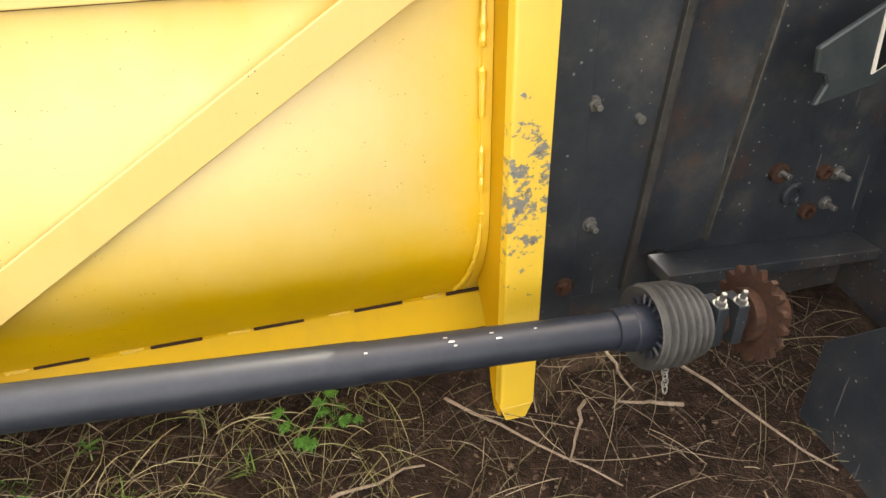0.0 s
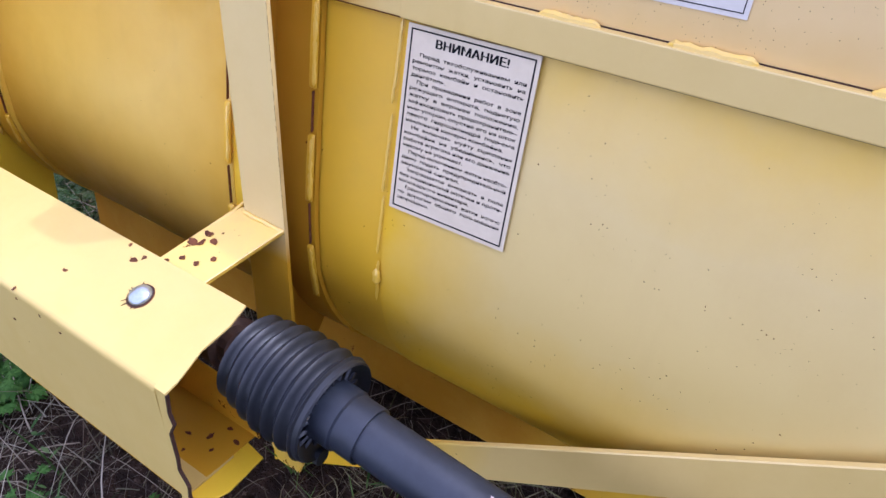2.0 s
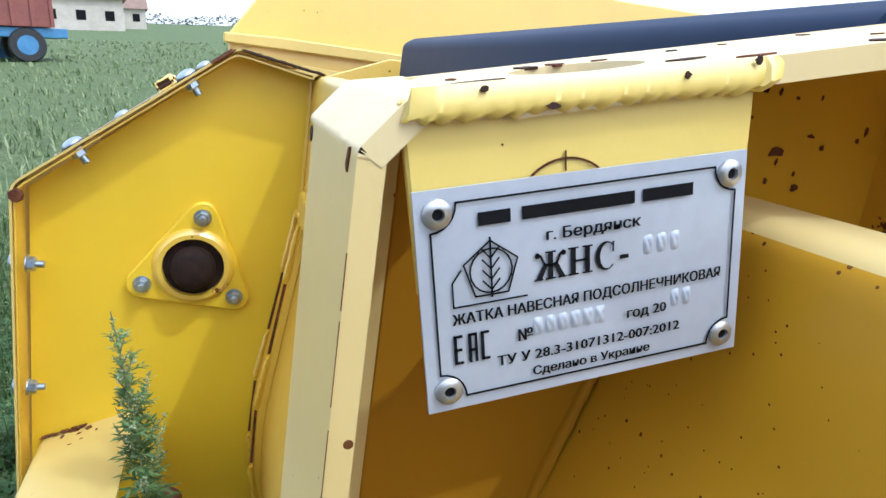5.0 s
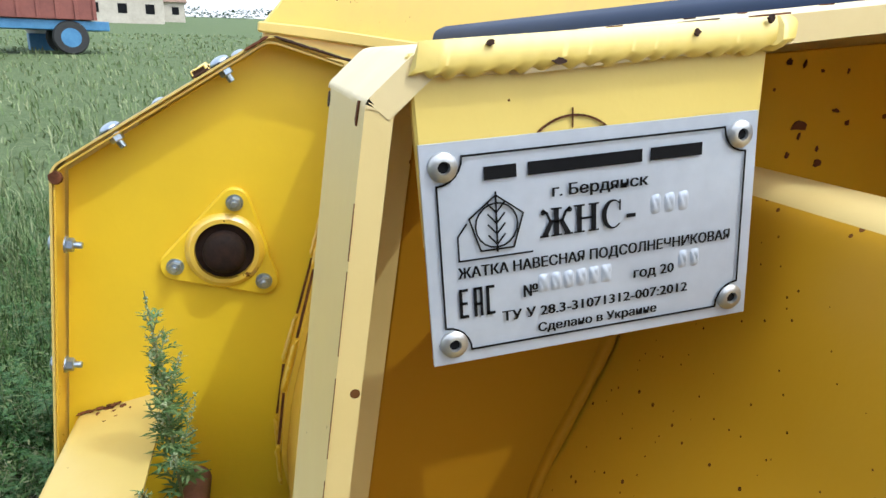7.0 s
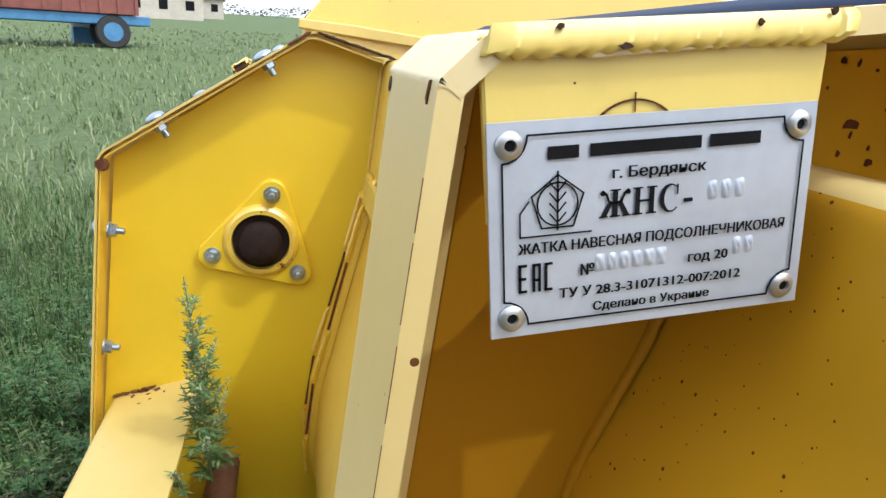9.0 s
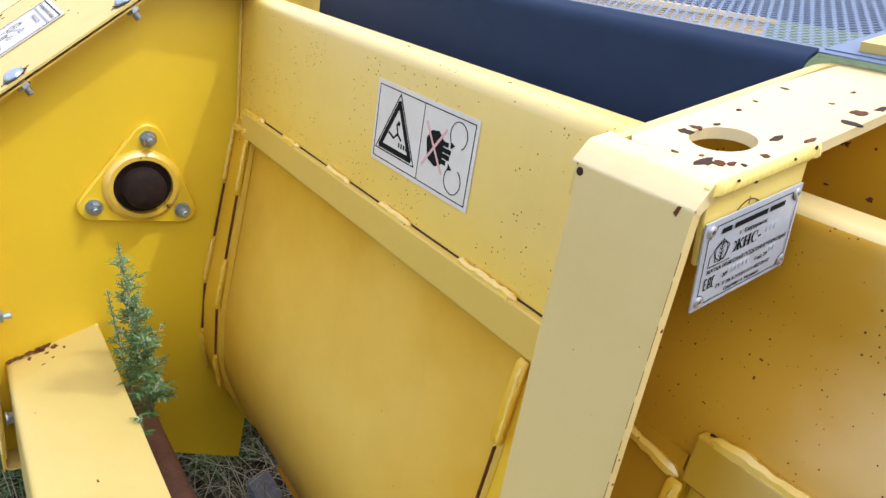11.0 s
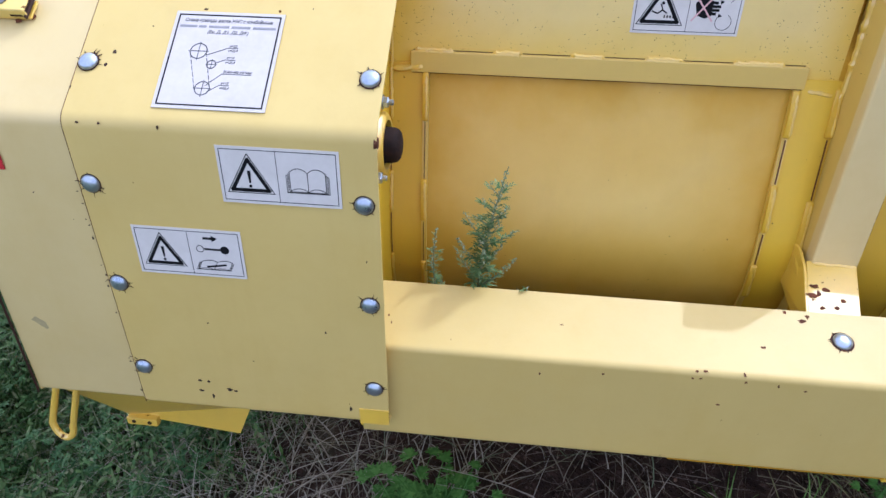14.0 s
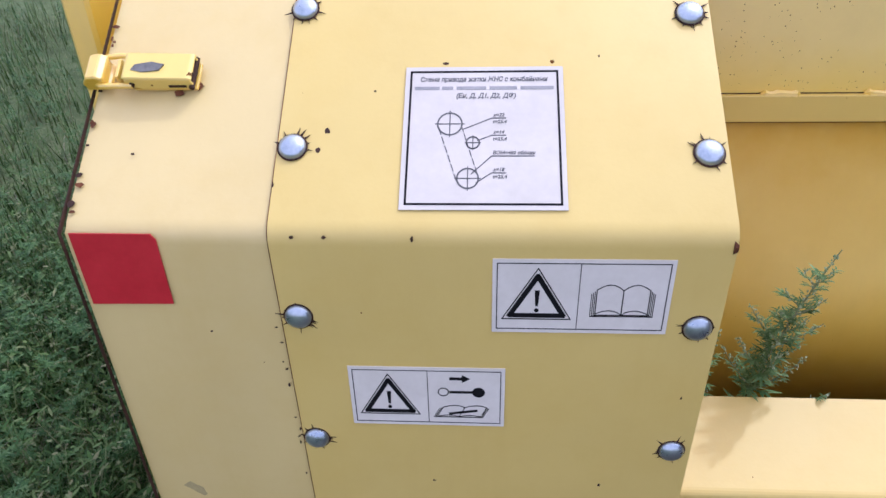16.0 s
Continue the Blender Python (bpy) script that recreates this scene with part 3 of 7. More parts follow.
def ground_z(x, y):
    far = max(0.0, -x - 4.0)
    fall = max(0.0, min(1.0, (0.75 - x) / 1.35))
    fall = fall * fall * (3 - 2 * fall)
    return -0.012 - 0.178 * fall + 0.018 * noise.noise((x * 1.7, y * 1.7, 0.3)) + 0.008 * noise.noise((x * 7, y * 7, 1.3)) + 0.040 * far


def build_ground():
    xs = sorted(set([round(-3 + 0.05 * k, 3) for k in range(130)] + [-400, -250, -150, -90, -60, -40, -28, -20, -14, -10, -7, -5, -4, 4, 5, 7, 10, 16, 30, 80, 250]))
    ys = sorted(set([round(-2.5 + 0.05 * k, 3) for k in range(100)] + [-300, -120, -50, -25, -14, -8, -5, -3.5, 3.2, 4, 6, 10, 20, 50, 120, 300]))
    bm = bmesh.new()
    G = [[bm.verts.new((x, y, ground_z(x, y))) for y in ys] for x in xs]
    for i in range(len(xs) - 1):
        for j in range(len(ys) - 1):
            bm.faces.new((G[i][j], G[i + 1][j], G[i + 1][j + 1], G[i][j + 1]))
    me = bpy.data.meshes.new("ground")
    bm.to_mesh(me)
    bm.free()
    me.materials.append(M_SOIL)
    me.shade_smooth()
    return tagged(new("ground", me), "bare dark earth with turf round the machine", "ground", kind="structure")


build_ground()

# ---------------------------------------------------------------- header body
WALL_TOP = 1.068
ARC_R, ARC_A = 0.292, radians(48.9)


def trough(z_top, off=0.0, n=12, flat=1):
    """The rear sheet's profile from z_top down, curling forward under."""
    out = [(off, z_top + (0.55 - z_top) * k / flat) for k in range(flat)]
    for k in range(n + 1):
        a = ARC_A * k / n
        out.append((ARC_R * (1 - math.cos(a)) + off * math.cos(a), 0.55 - ARC_R * math.sin(a) - off * math.sin(a)))
    return out


def flare(amount, z):
    """Below the strip the sheet leans out to the rear, then curls back under."""
    return -amount * min(1.0, max(0.0, (0.893 - z) / 0.26)) * min(1.0, max(0.0, (z - 0.33) / 0.22))


header = thing("sunflower_header", (0.7, 0.05, 0.15), "yellow enamelled steel harvester header resting on bare earth", "farm machine")


def belly(x, z):
    """A hand's breadth of dents and oil-canning in the thin sheet."""
    return 0.0035 * noise.noise((x * 2.2, z * 3.0, 4.0))


def bulge(x, z):
    """The long panel leans out in the same way, less towards its far end."""
    return belly(x, z) + flare(0.036, z) * min(1.0, (1.98 - x) * 3)


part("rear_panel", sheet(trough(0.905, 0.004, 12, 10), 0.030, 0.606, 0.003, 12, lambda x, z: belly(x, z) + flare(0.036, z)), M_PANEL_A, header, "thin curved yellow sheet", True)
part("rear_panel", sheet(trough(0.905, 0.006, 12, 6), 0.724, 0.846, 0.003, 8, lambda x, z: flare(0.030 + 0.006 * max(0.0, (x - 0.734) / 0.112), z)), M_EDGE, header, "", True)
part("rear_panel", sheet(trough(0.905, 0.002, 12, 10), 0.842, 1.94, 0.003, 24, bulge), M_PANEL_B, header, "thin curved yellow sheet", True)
def set_back(x, z):
    """Beside the post the upper sheet is set back behind the hanging plate, fitted to the camera's view."""
    t = max(0.0, min(1.0, (0.92 - x) / 0.17))
    u = max(0.0, min(1.0, (z - 0.922) / 0.09))
    return 0.020 * t * t * (3 - 2 * t) * u * u * (3 - 2 * u)


def lip_drop(x):
    """There its rolled edge is lowered a little too, fitted to the camera's view."""
    t = max(0.0, min(1.0, (0.92 - x) / 0.17))
    return 0.012 * t * t * (3 - 2 * t)


top_lip = fillet([(0.0, 0.90), (0.0, 0.925), (0.0, 0.94), (0.0, 0.955), (0.0, 0.97), (0.0, 0.985), (0.0, 1.0), (0.0, 1.02), (0.0, WALL_TOP), (0.045, WALL_TOP), (0.045, WALL_TOP - 0.03)], 0.012)
part("upper_sheet", sheet(top_lip, -0.022, 0.655, -0.003, 10), M_SPECK, header, "rust-speckled upper sheet with a rolled top edge", True)
long_sheet = sheet(top_lip, 0.655, 2.25, -0.003, 110, set_back)
for v in long_sheet.verts:
    v.co.z -= lip_drop(v.co.x) * max(0.0, min(1.0, (v.co.z - 0.93) / 0.1))
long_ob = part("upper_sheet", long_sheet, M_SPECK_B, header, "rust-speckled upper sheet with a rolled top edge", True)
# sunlit brightness painted on: up-facing faces of the rolled top go paler
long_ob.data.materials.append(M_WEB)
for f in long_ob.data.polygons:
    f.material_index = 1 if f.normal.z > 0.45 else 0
# frame plates beside the panels follow the curve; some edges flare towards the rear going down
def flared_plate(x0, x1, f0, f1, mat):
    def bend(x, z):
        return flare(f0 + (f1 - f0) * (x - x0) / (x1 - x0), z)
    return part("frame_plate", sheet(trough(0.903, -0.003, 12, 10), x0, x1, 0.004, 3, bend), mat, header, "", True)


def seam(x, amount, pads, slits, parent, half=0.0055, y0=-0.0045):
    """A stitched seam: flat weld pads with dark open slits between them, each from a lower to an upper height."""
    for k, (za, zb) in enumerate(pads):
        ya, yb = y0 + flare(amount, za), y0 + flare(amount, zb)
        w = half * (0.9 + 0.25 * noise.noise((x * 30, za * 20, 1.0)))
        pad = prism([(ya + 0.002, za), (ya - 0.0030, za + 0.003), ((ya + yb) / 2 - 0.0038, (za + zb) / 2), (yb - 0.0030, zb - 0.003), (yb + 0.002, zb)], "x", x - w, x + w, 0.0014)
        part("weld_pad", pad, M_EDGE, parent, "flat painted weld pad", True)
        part("weld_bead", bead((x + w * 0.6, ya - 0.0022, za + 0.004), (x + w * 0.3, yb - 0.0022, zb - 0.004), 0.0026, k * 7 + int(x * 100)), M_WALL, parent, "", True)
    for za, zb in slits:
        ya, yb = y0 + flare(amount, za), y0 + flare(amount, zb)
        part("seam_gap", prism([(ya - 0.0016, za), (yb - 0.0016, zb), (yb + 0.002, zb), (ya + 0.002, za)], "x", x - 0.0005, x + 0.0005, 0), M_RUST, parent, "thin rusty open seam")


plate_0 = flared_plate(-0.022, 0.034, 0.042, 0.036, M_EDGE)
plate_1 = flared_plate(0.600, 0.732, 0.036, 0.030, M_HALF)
flared_plate(1.918, 1.99, 0.0, 0.0, M_WALL)
seam(-0.0195, 0.042, ((0.810, 0.900), (0.655, 0.728), (0.50, 0.575)), ((0.729, 0.809), (0.577, 0.653)), plate_0, 0.0035)
for x, amount, pads, slits in (
        (0.036, 0.036, ((0.812, 0.890), (0.64, 0.716), (0.50, 0.56)), ((0.717, 0.811), (0.562, 0.638))),
        (0.5975, 0.036, ((0.814, 0.888), (0.657, 0.740), (0.53, 0.598)), ((0.742, 0.812), (0.60, 0.655))),
        (0.733, 0.030, ((0.789, 0.888), (0.650, 0.737), (0.50, 0.588)), ((0.739, 0.787), (0.590, 0.648)))):
    rim = part("edge_rim", sheet(trough(0.893, -0.004, 12, 10), x - 0.0045, x + 0.0045, 0.007, 1, lambda x, z, a=amount: flare(a, z)), M_SHADEGOLD if x > 0.7 else M_WALL, header, "", True)
    seam(x, amount, pads, slits, rim, 0.0055, -0.0085)
seam(0.6605, 0.033, ((0.816, 0.892), (0.62, 0.714)), ((0.716, 0.814),), plate_1, 0.0060)
part("weld_bead", bead((0.674, -0.005, 0.895), (0.732, -0.006, 0.888), 0.0042, 57), M_WALL, header, "", True)
# reinforcing strips
for x0, x1, proud in ((0.012, 0.607, 0.009), (0.735, 0.842, 0.008), (0.842, 1.93, 0.011)):
    st = part("reinforcing_strip", box(x0, x1, -proud, 0.003, 0.889, 0.922, 0.0015), M_STRIP if x0 < 0.7 else M_STRIP_B, header)
    part("seam_gap", box(x0 + 0.004, x1 - 0.004, -0.0016, 0, 0.9215, 0.9230, 0), M_DARKRUST, st, "dark rusty seam")
    part("seam_gap", box(x0 + 0.002, x1 - 0.002, -0.0055, -0.001, 0.8872, 0.8888, 0), M_RUST, st, "thin rusty seam under the strip")
    x, rnd = x0 + 0.006, random.Random(int(x1 * 50))
    while x < x1 - 0.03:
        ln = min(rnd.uniform(0.045, 0.075), x1 - x - 0.004)
        part("weld_bead", bead((x, -proud * 0.45, 0.9225), (x + ln, -proud * 0.45, 0.9225), 0.0046, int(x * 90)), M_CHIP, st, "", True)
        x += ln + rnd.uniform(0.05, 0.085)
part("weld_bead", bead((0.612, -0.002, 0.886), (0.655, -0.002, 0.880), 0.005, 4), M_WALL, header, "", True)
for k, (z0, z1) in enumerate(((0.886, 0.80), (0.79, 0.70), (0.695, 0.62), (0.61, 0.55))):
    part("weld_bead", bead((0.840, bulge(0.842, z0) - 0.001, z0), (0.838, bulge(0.842, z1) - 0.001, z1), 0.0017, 14 + k), M_WALL, header, "thin weld run", True)
part("weld_bead", bead((0.838, bulge(0.842, 0.592) - 0.002, 0.598), (0.838, bulge(0.842, 0.58) - 0.002, 0.575), 0.0046, 19), M_WALL, header, "", True)
prof = trough(0.55, -0.002)
for a, b in zip(prof[:7], prof[1:8]):
    part("weld_bead", bead((0.837, a[0], a[1]), (0.837, b[0], b[1]), 0.0022, 24), M_WALL, header, "thin weld run", True)
part("weld_bead", bead((-0.018, -0.002, 1.06), (-0.018, -0.002, 0.56), 0.0024, 15), M_WALL, header, "", True)
part("weld_bead", bead((-0.016, -0.006, 0.893), (0.034, -0.006, 0.898), 0.005, 16), M_WALL, header, "", True)

# the sill under the curl, joined by short welds with open rusty slits between
sill_prof = fillet([(0.096, 0.332), (0.099, 0.326), (0.094, 0.238), (0.16, 0.225)], 0.006)
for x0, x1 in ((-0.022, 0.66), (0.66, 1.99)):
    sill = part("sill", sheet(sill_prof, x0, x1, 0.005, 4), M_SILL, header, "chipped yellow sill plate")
    x, k = x0 + 0.03, 0
    while x < x1 - 0.1:
        part("slit", box(x + 0.012 * noise.noise((x * 9, 1, 1)), x + (0.070 if x < 0.6 else 0.085) + 0.03 * noise.noise((x * 11, 4, 1)), 0.0940, 0.10, 0.3268 if x > 1.3 else 0.3282, 0.3332, 0.0005), M_DARKRUST, sill, "dark rusty open slit")
        if k < 12:
            part("weld_bead", bead((x + 0.128, 0.095, 0.331), (x + 0.166, 0.095, 0.331), 0.0035, k), M_WALL, sill, "", True)
        x += 0.171
        k += 1
part("floor_pan", sheet([(0.10, 0.33), (0.5, 0.20), (1.25, 0.16)], -0.022, 2.0, 0.004), M_WALL, header)


def post(x0, x1, top, left_depth, mat, outer):
    """A channel post: rear web, left flange, foot."""
    bend = [tuple(q) for q in fillet([(x1, -0.083), (x0, -0.083), (x0, -0.058)], 0.0055, 6)]
    p = part("post", prism(bend + [(x0 + 0.0055, -0.058), (x0 + 0.0055, -0.0775), (x1, -0.0775)], "z", 0.20, top, 0), mat, header, "folded channel post", True)
    foot = [(x0, 0.2), (x1, 0.2), (x1 - 0.012, 0.168), (x0 + 0.012, 0.168)]
    part("foot", prism(foot, "y", -0.083, -0.0775, 0.0014), M_WORN, p)
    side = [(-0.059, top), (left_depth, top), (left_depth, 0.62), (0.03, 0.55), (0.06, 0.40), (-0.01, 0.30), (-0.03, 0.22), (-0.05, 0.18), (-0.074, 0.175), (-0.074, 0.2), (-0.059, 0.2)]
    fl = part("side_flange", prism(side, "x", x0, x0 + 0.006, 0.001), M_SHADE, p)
    # only the outer face gets its own enamel; the rest keep painted shade
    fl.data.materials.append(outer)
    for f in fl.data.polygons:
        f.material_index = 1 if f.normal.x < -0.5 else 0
    return p


post_a = post(0.666, 0.736, 1.0630, 0.016, M_WEB, M_STRIP)
# fillet weld in the corner of flange and upper sheet
def corner_weld():
    bm, R, n = bmesh.new(), [], 60
    for j in range(n + 1):
        z = 1.052 - 0.158 * j / n
        r = 0.0022 + 0.0008 * noise.noise((z * 60, 2.0, 7.0)) + 0.0005 * noise.noise((z * 260, 5.0, 1.0))
        R.append([bm.verts.new((0.6725 + r * 1.25 * math.cos(t), set_back(0.68, z) - 0.0005 + r * math.sin(t), z)) for t in [math.pi * (-0.62 + 0.74 * k / 7) for k in range(8)]])
    for p, q in zip(R, R[1:]):
        for k in range(7):
            bm.faces.new((p[k], q[k], q[k + 1], p[k + 1]))
    bmesh.ops.recalc_face_normals(bm, faces=bm.faces)
    return bm


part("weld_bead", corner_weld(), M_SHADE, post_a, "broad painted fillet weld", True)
post_b = post(1.930, 1.990, 1.10, -0.003, M_SCUFF, M_SHADEGOLD)
part("weld_bead", bead((0.6655, -0.004, 1.045), (0.6655, -0.004, 0.66), 0.005, 33), M_WALL, post_a, "", True)
far_rim = part("edge_rim", sheet(trough(0.93, -0.009), 1.914, 1.929, 0.009), M_WALL, post_b, "raised rim with long weld runs", True)
for k, (z0, z1) in enumerate(((0.92, 0.80), (0.775, 0.70), (0.66, 0.58), (0.55, 0.545))):
    part("weld_bead", bead((1.9145, -0.010, z0), (1.9145, -0.010, z1), 0.0048, 35 + k), M_WALL, far_rim, "", True)
prof = trough(0.55, -0.010)
for k, (a, b) in enumerate(zip(prof[2:-1:2], prof[4::2])):
    part("weld_bead", bead((1.9145 - 0.012 * (k / 4) ** 2, a[0], a[1]), (1.9145 - 0.012 * ((k + 1) / 4) ** 2, b[0], b[1]), 0.0044, 45 + k), M_WALL, far_rim, "", True)
q = random.Random(9)
z = 1.045
while z > 0.66:
    ln = q.uniform(0.004, 0.020)
    wd = q.uniform(0.00008, 0.00018)
    part("edge_wear", box(0.7361 - wd * 1.5, 0.7362, -0.0832, -0.0831 + wd, z - ln, z, 0), M_RUST, post_a, "dark worn edge")
    z -= ln + q.uniform(0.001, 0.009)
part("cross_tie", box(0.736, 0.758, -0.012, -0.006, 0.586, 0.595, 0.001), M_WALL, post_a)

# head plate of the post: turned over the wall's top, with a hole, on the left flange
def head_plate():
    bm = bmesh.new()
    x0, x1, y0, y1 = 0.673, 0.7375, -0.0595, 0.128
    cx, cy, r, n = 0.7055, -0.027, 0.0158, 36
    z = 1.088

    def ring(zz):
        out = []
        inner = []
        for k in range(n):
            a = 2 * math.pi * k / n
            c, s_ = math.cos(a), math.sin(a)
            t = min(((x1 - cx) if c > 0 else (cx - x0)) / max(1e-6, abs(c)), ((y1 - cy) if s_ > 0 else (cy - y0)) / max(1e-6, abs(s_)))
            out.append(bm.verts.new((cx + c * t, cy + s_ * t, zz)))
            inner.append(bm.verts.new((cx + c * r, cy + s_ * r, zz)))
        return out, inner
    to, ti = ring(z)
    bo, bi = ring(z - 0.006)
    for k in range(n):
        j = (k + 1) % n
        bm.faces.new((ti[k], to[k], to[j], ti[j]))
        bm.faces.new((bi[j], bo[j], bo[k], bi[k]))
        bm.faces.new((to[k], bo[k], bo[j], to[j]))
        bm.faces.new((ti[j], bi[j], bi[k], ti[k]))
    bmesh.ops.recalc_face_normals(bm, faces=bm.faces)
    return bm


def sloped(bm):
    """The post's head rises forward."""
    for v in bm.verts:
        v.co.z += -0.0165 + 0.24 * (v.co.y + 0.085)
    return bm


part("head_plate", sloped(head_plate()), M_HEAD, post_a, "chipped head plate with a round hole")
# the web is folded forward into the head plate, its right corner torn
fold = sheet(fillet([(-0.083, 1.0628), (-0.083, 1.0642), (-0.0742, 1.0748), (-0.0594, 1.0777)], 0.0018, 2), 0.664, 0.7362, -0.0055, 40)
for v in fold.verts:
    up = min(1.0, max(0.0, (v.co.z - 1.0632) * 400))
    v.co += Vector((0.5, 1, 1)) * up * (0.0007 * noise.noise(v.co * 130) + 0.0004 * noise.noise(v.co * 420))
part("folded_head", fold, M_HEAD, post_a, "folded corner with chipped pale paint", True)


def head_side():
    """The head's left edge, rolled down into a flank, rounded off at the far corner."""
    prof = fillet([(0.6735, 0.0), (0.664, 0.0), (0.664, -0.060)], 0.0085, 6)
    inner = [(p.x + 0.0045 * min(1.0, -p.y / 0.008 + 0.001), p.y - 0.0055 * max(0.0, 1 + p.y / 0.008)) for p in prof]
    ys = [-0.0605 + 0.1745 * k / 12 for k in range(13)] + [0.114 + 0.014 * math.sin(math.pi / 2 * k / 6) for k in range(1, 7)]
    bm = bmesh.new()
    R = []
    for y in ys:
        over = max(0.0, (y - 0.114) / 0.014)
        dx = 0.014 * (1 - math.sqrt(max(0.0, 1 - over * over)))
        z = 1.0715 + 0.24 * (y + 0.085)
        R.append([bm.verts.new((min(p[0] + dx, 0.7), y, z + p[1])) for p in [tuple(q) for q in prof] + inner[::-1]])
    n = len(R[0])
    for a, b in zip(R, R[1:]):
        for k in range(n):
            bm.faces.new((a[k], a[(k + 1) % n], b[(k + 1) % n], b[k]))
    bmesh.ops.recalc_face_normals(bm, faces=bm.faces)
    return bm


part("head_cheek", prism([(-0.0812, 1.046), (-0.0812, 1.0598), (-0.0730, 1.0722), (-0.0560, 1.0765), (-0.0560, 1.046)], "x", 0.6643, 0.6690, 0.0006), M_FADE, post_a)
part("paint_flake", prism([(0.7266, 1.0600), (0.7284, 1.0588), (0.7292, 1.0620), (0.7296, 1.0638), (0.7280, 1.0636)], "y", -0.0834, -0.0829, 0), M_RUST, post_a, "dark lifted flake of paint")
part("head_flank", head_side(), M_FADE, post_a, "rolled edge of the head", True)
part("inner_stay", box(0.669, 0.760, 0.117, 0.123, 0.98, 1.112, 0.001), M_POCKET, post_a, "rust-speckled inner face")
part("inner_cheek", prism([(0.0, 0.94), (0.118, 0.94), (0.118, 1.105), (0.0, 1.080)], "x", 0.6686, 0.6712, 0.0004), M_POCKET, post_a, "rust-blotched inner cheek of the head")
q = random.Random(44)
for k in range(26):
    y, z = q.uniform(0.012, 0.114), q.uniform(1.040, 1.090)
    blotch((0.67125, y, z), (0, 1, 0), (0, 0.1, 1), q.choice((0.0007, 0.0009, 0.0012, 0.0018, 0.0026)), post_a, 1400 + k)
for k in range(12):
    blotch((q.uniform(0.676, 0.757), 0.1168, q.uniform(1.03, 1.10)), (1, 0, 0), (0, 0, 1), q.choice((0.0008, 0.0012, 0.0022)), post_a, 1430 + k)
# dark disc paints the shade inside a small hole
part("torn_hole", lathe([(0, 0.0022), (0.0006, 0.0022)], (0.6705, -0.0827, 1.0600), (0.6705, -0.5, 1.0600), 11), M_DARKRUST, post_a, "dark disc painting the hole at the fold")


def hanging_weld():
    """A flattened weld run with uneven drops along its lower edge."""
    q = random.Random(12)
    n, m = 150, 10
    R, bm = [], bmesh.new()
    for j in range(n + 1):
        t = j / n
        y, z = -0.0748 + 0.0790 * t, 1.0712 + 0.0168 * t
        sag = 0.46 + 0.20 * math.cos(t * 112 + 5.0 * noise.noise((t * 7, 3.1, 0.2))) + 0.45 * noise.noise((t * 13, 9.0, 2.0))
        end = min(1.0, min(t, 1 - t) * 14 + 0.25)
        w, lo = 0.0025 * end * (1.0 + 0.07 * sag + (0.5 if t > 0.93 else 0.0)), 0.0012 + 0.0026 * max(0.0, sag) * end
        ring = []
        for k in range(m):
            a = 2 * math.pi * k / m
            s = math.sin(a)
            ring.append(bm.verts.new((0.7366 + w * math.cos(a), y + 0.0012 * (s < 0) * s, z + (0.0050 * s if s > 0 else lo * s))))
        R.append(ring)
    for p, q2 in zip(R, R[1:]):
        for k in range(m):
            bm.faces.new((p[k], p[(k + 1) % m], q2[(k + 1) % m], q2[k]))
    bm.faces.new(R[0][::-1])
    bm.faces.new(R[-1])
    bmesh.ops.recalc_face_normals(bm, faces=bm.faces)
    return bm


brk = part("plate_bracket", prism([(-0.0676, 1.036), (0.006, 1.048), (-0.0008, 1.0895), (-0.0764, 1.0735)], "x", 0.7325, 0.7355, 0.0006), M_LEMON, post_a, "small hanging bracket plate")
part("weld_bead", hanging_weld(), M_LEMON, brk, "thick rippled weld", True)
for k, (y, z, s) in enumerate(((-0.048, 1.0722, 1.1), (-0.020, 1.0815, 0.7), (-0.062, 1.0735, 0.8), (-0.004, 1.0865, 0.9))):
    blotch((0.7391, y, z + 0.0040), (0, 1, 0.24), (0, -0.24, 1), s / 1000, post_a, 1100 + k, mat=M_DARKRUST)
part("scribed_ring", flat_poly(frame_of((0.7357, -0.0395, 1.0556), (0, 1, 0.2), (0, -0.2, 1)), stroke(arc_pts(0, 0, 0.0112, 45, 135, 14), 0.00042) + stroke([(0, 0.0088), (0, 0.0126)], 0.00022), 0.0), M_RUST, brk, "scribed arc")

# carrying arm from the post to the guard
arm = part("arm", prism([(0.660, -0.078), (0.736, -0.078), (0.708, -0.200), (0.632, -0.200)], "z", 0.6, 0.606, 0.001), M_CHIP, post_a, "chipped arm plate")
for v in arm.data.vertices:
    v.co.z += 0.028 + (v.co.y + 0.05 + 0.08) * 0.28
side = prism([(-0.004, 0.642), (-0.06, 0.640), (-0.09, 0.631), (-0.205, 0.598), (-0.205, 0.565), (-0.004, 0.565)], "x", 0.654, 0.659, 0.001)
for v in side.verts:
    v.co.x += min(0.0, (v.co.y + 0.08) * 0.20)
part("arm_side", side, M_WALL, post_a)
part("weld_bead", bead((0.668, -0.085, 0.634), (0.735, -0.085, 0.630), 0.0035, 47), M_WALL, post_a, "", True)

# diagonal flat bar between the posts
brace = prism([(0.66, 0.209), (1.93, 1.0075), (1.93, 0.9435), (0.66, 0.145)], "y", -0.004, 0.004, 0.0012)
for v in brace.verts:
    v.co.y += -0.069 + 0.040 * (v.co.x - 0.7) / 1.25
part("brace_bar", brace, M_BRACE, header, "diagonal flat steel brace")

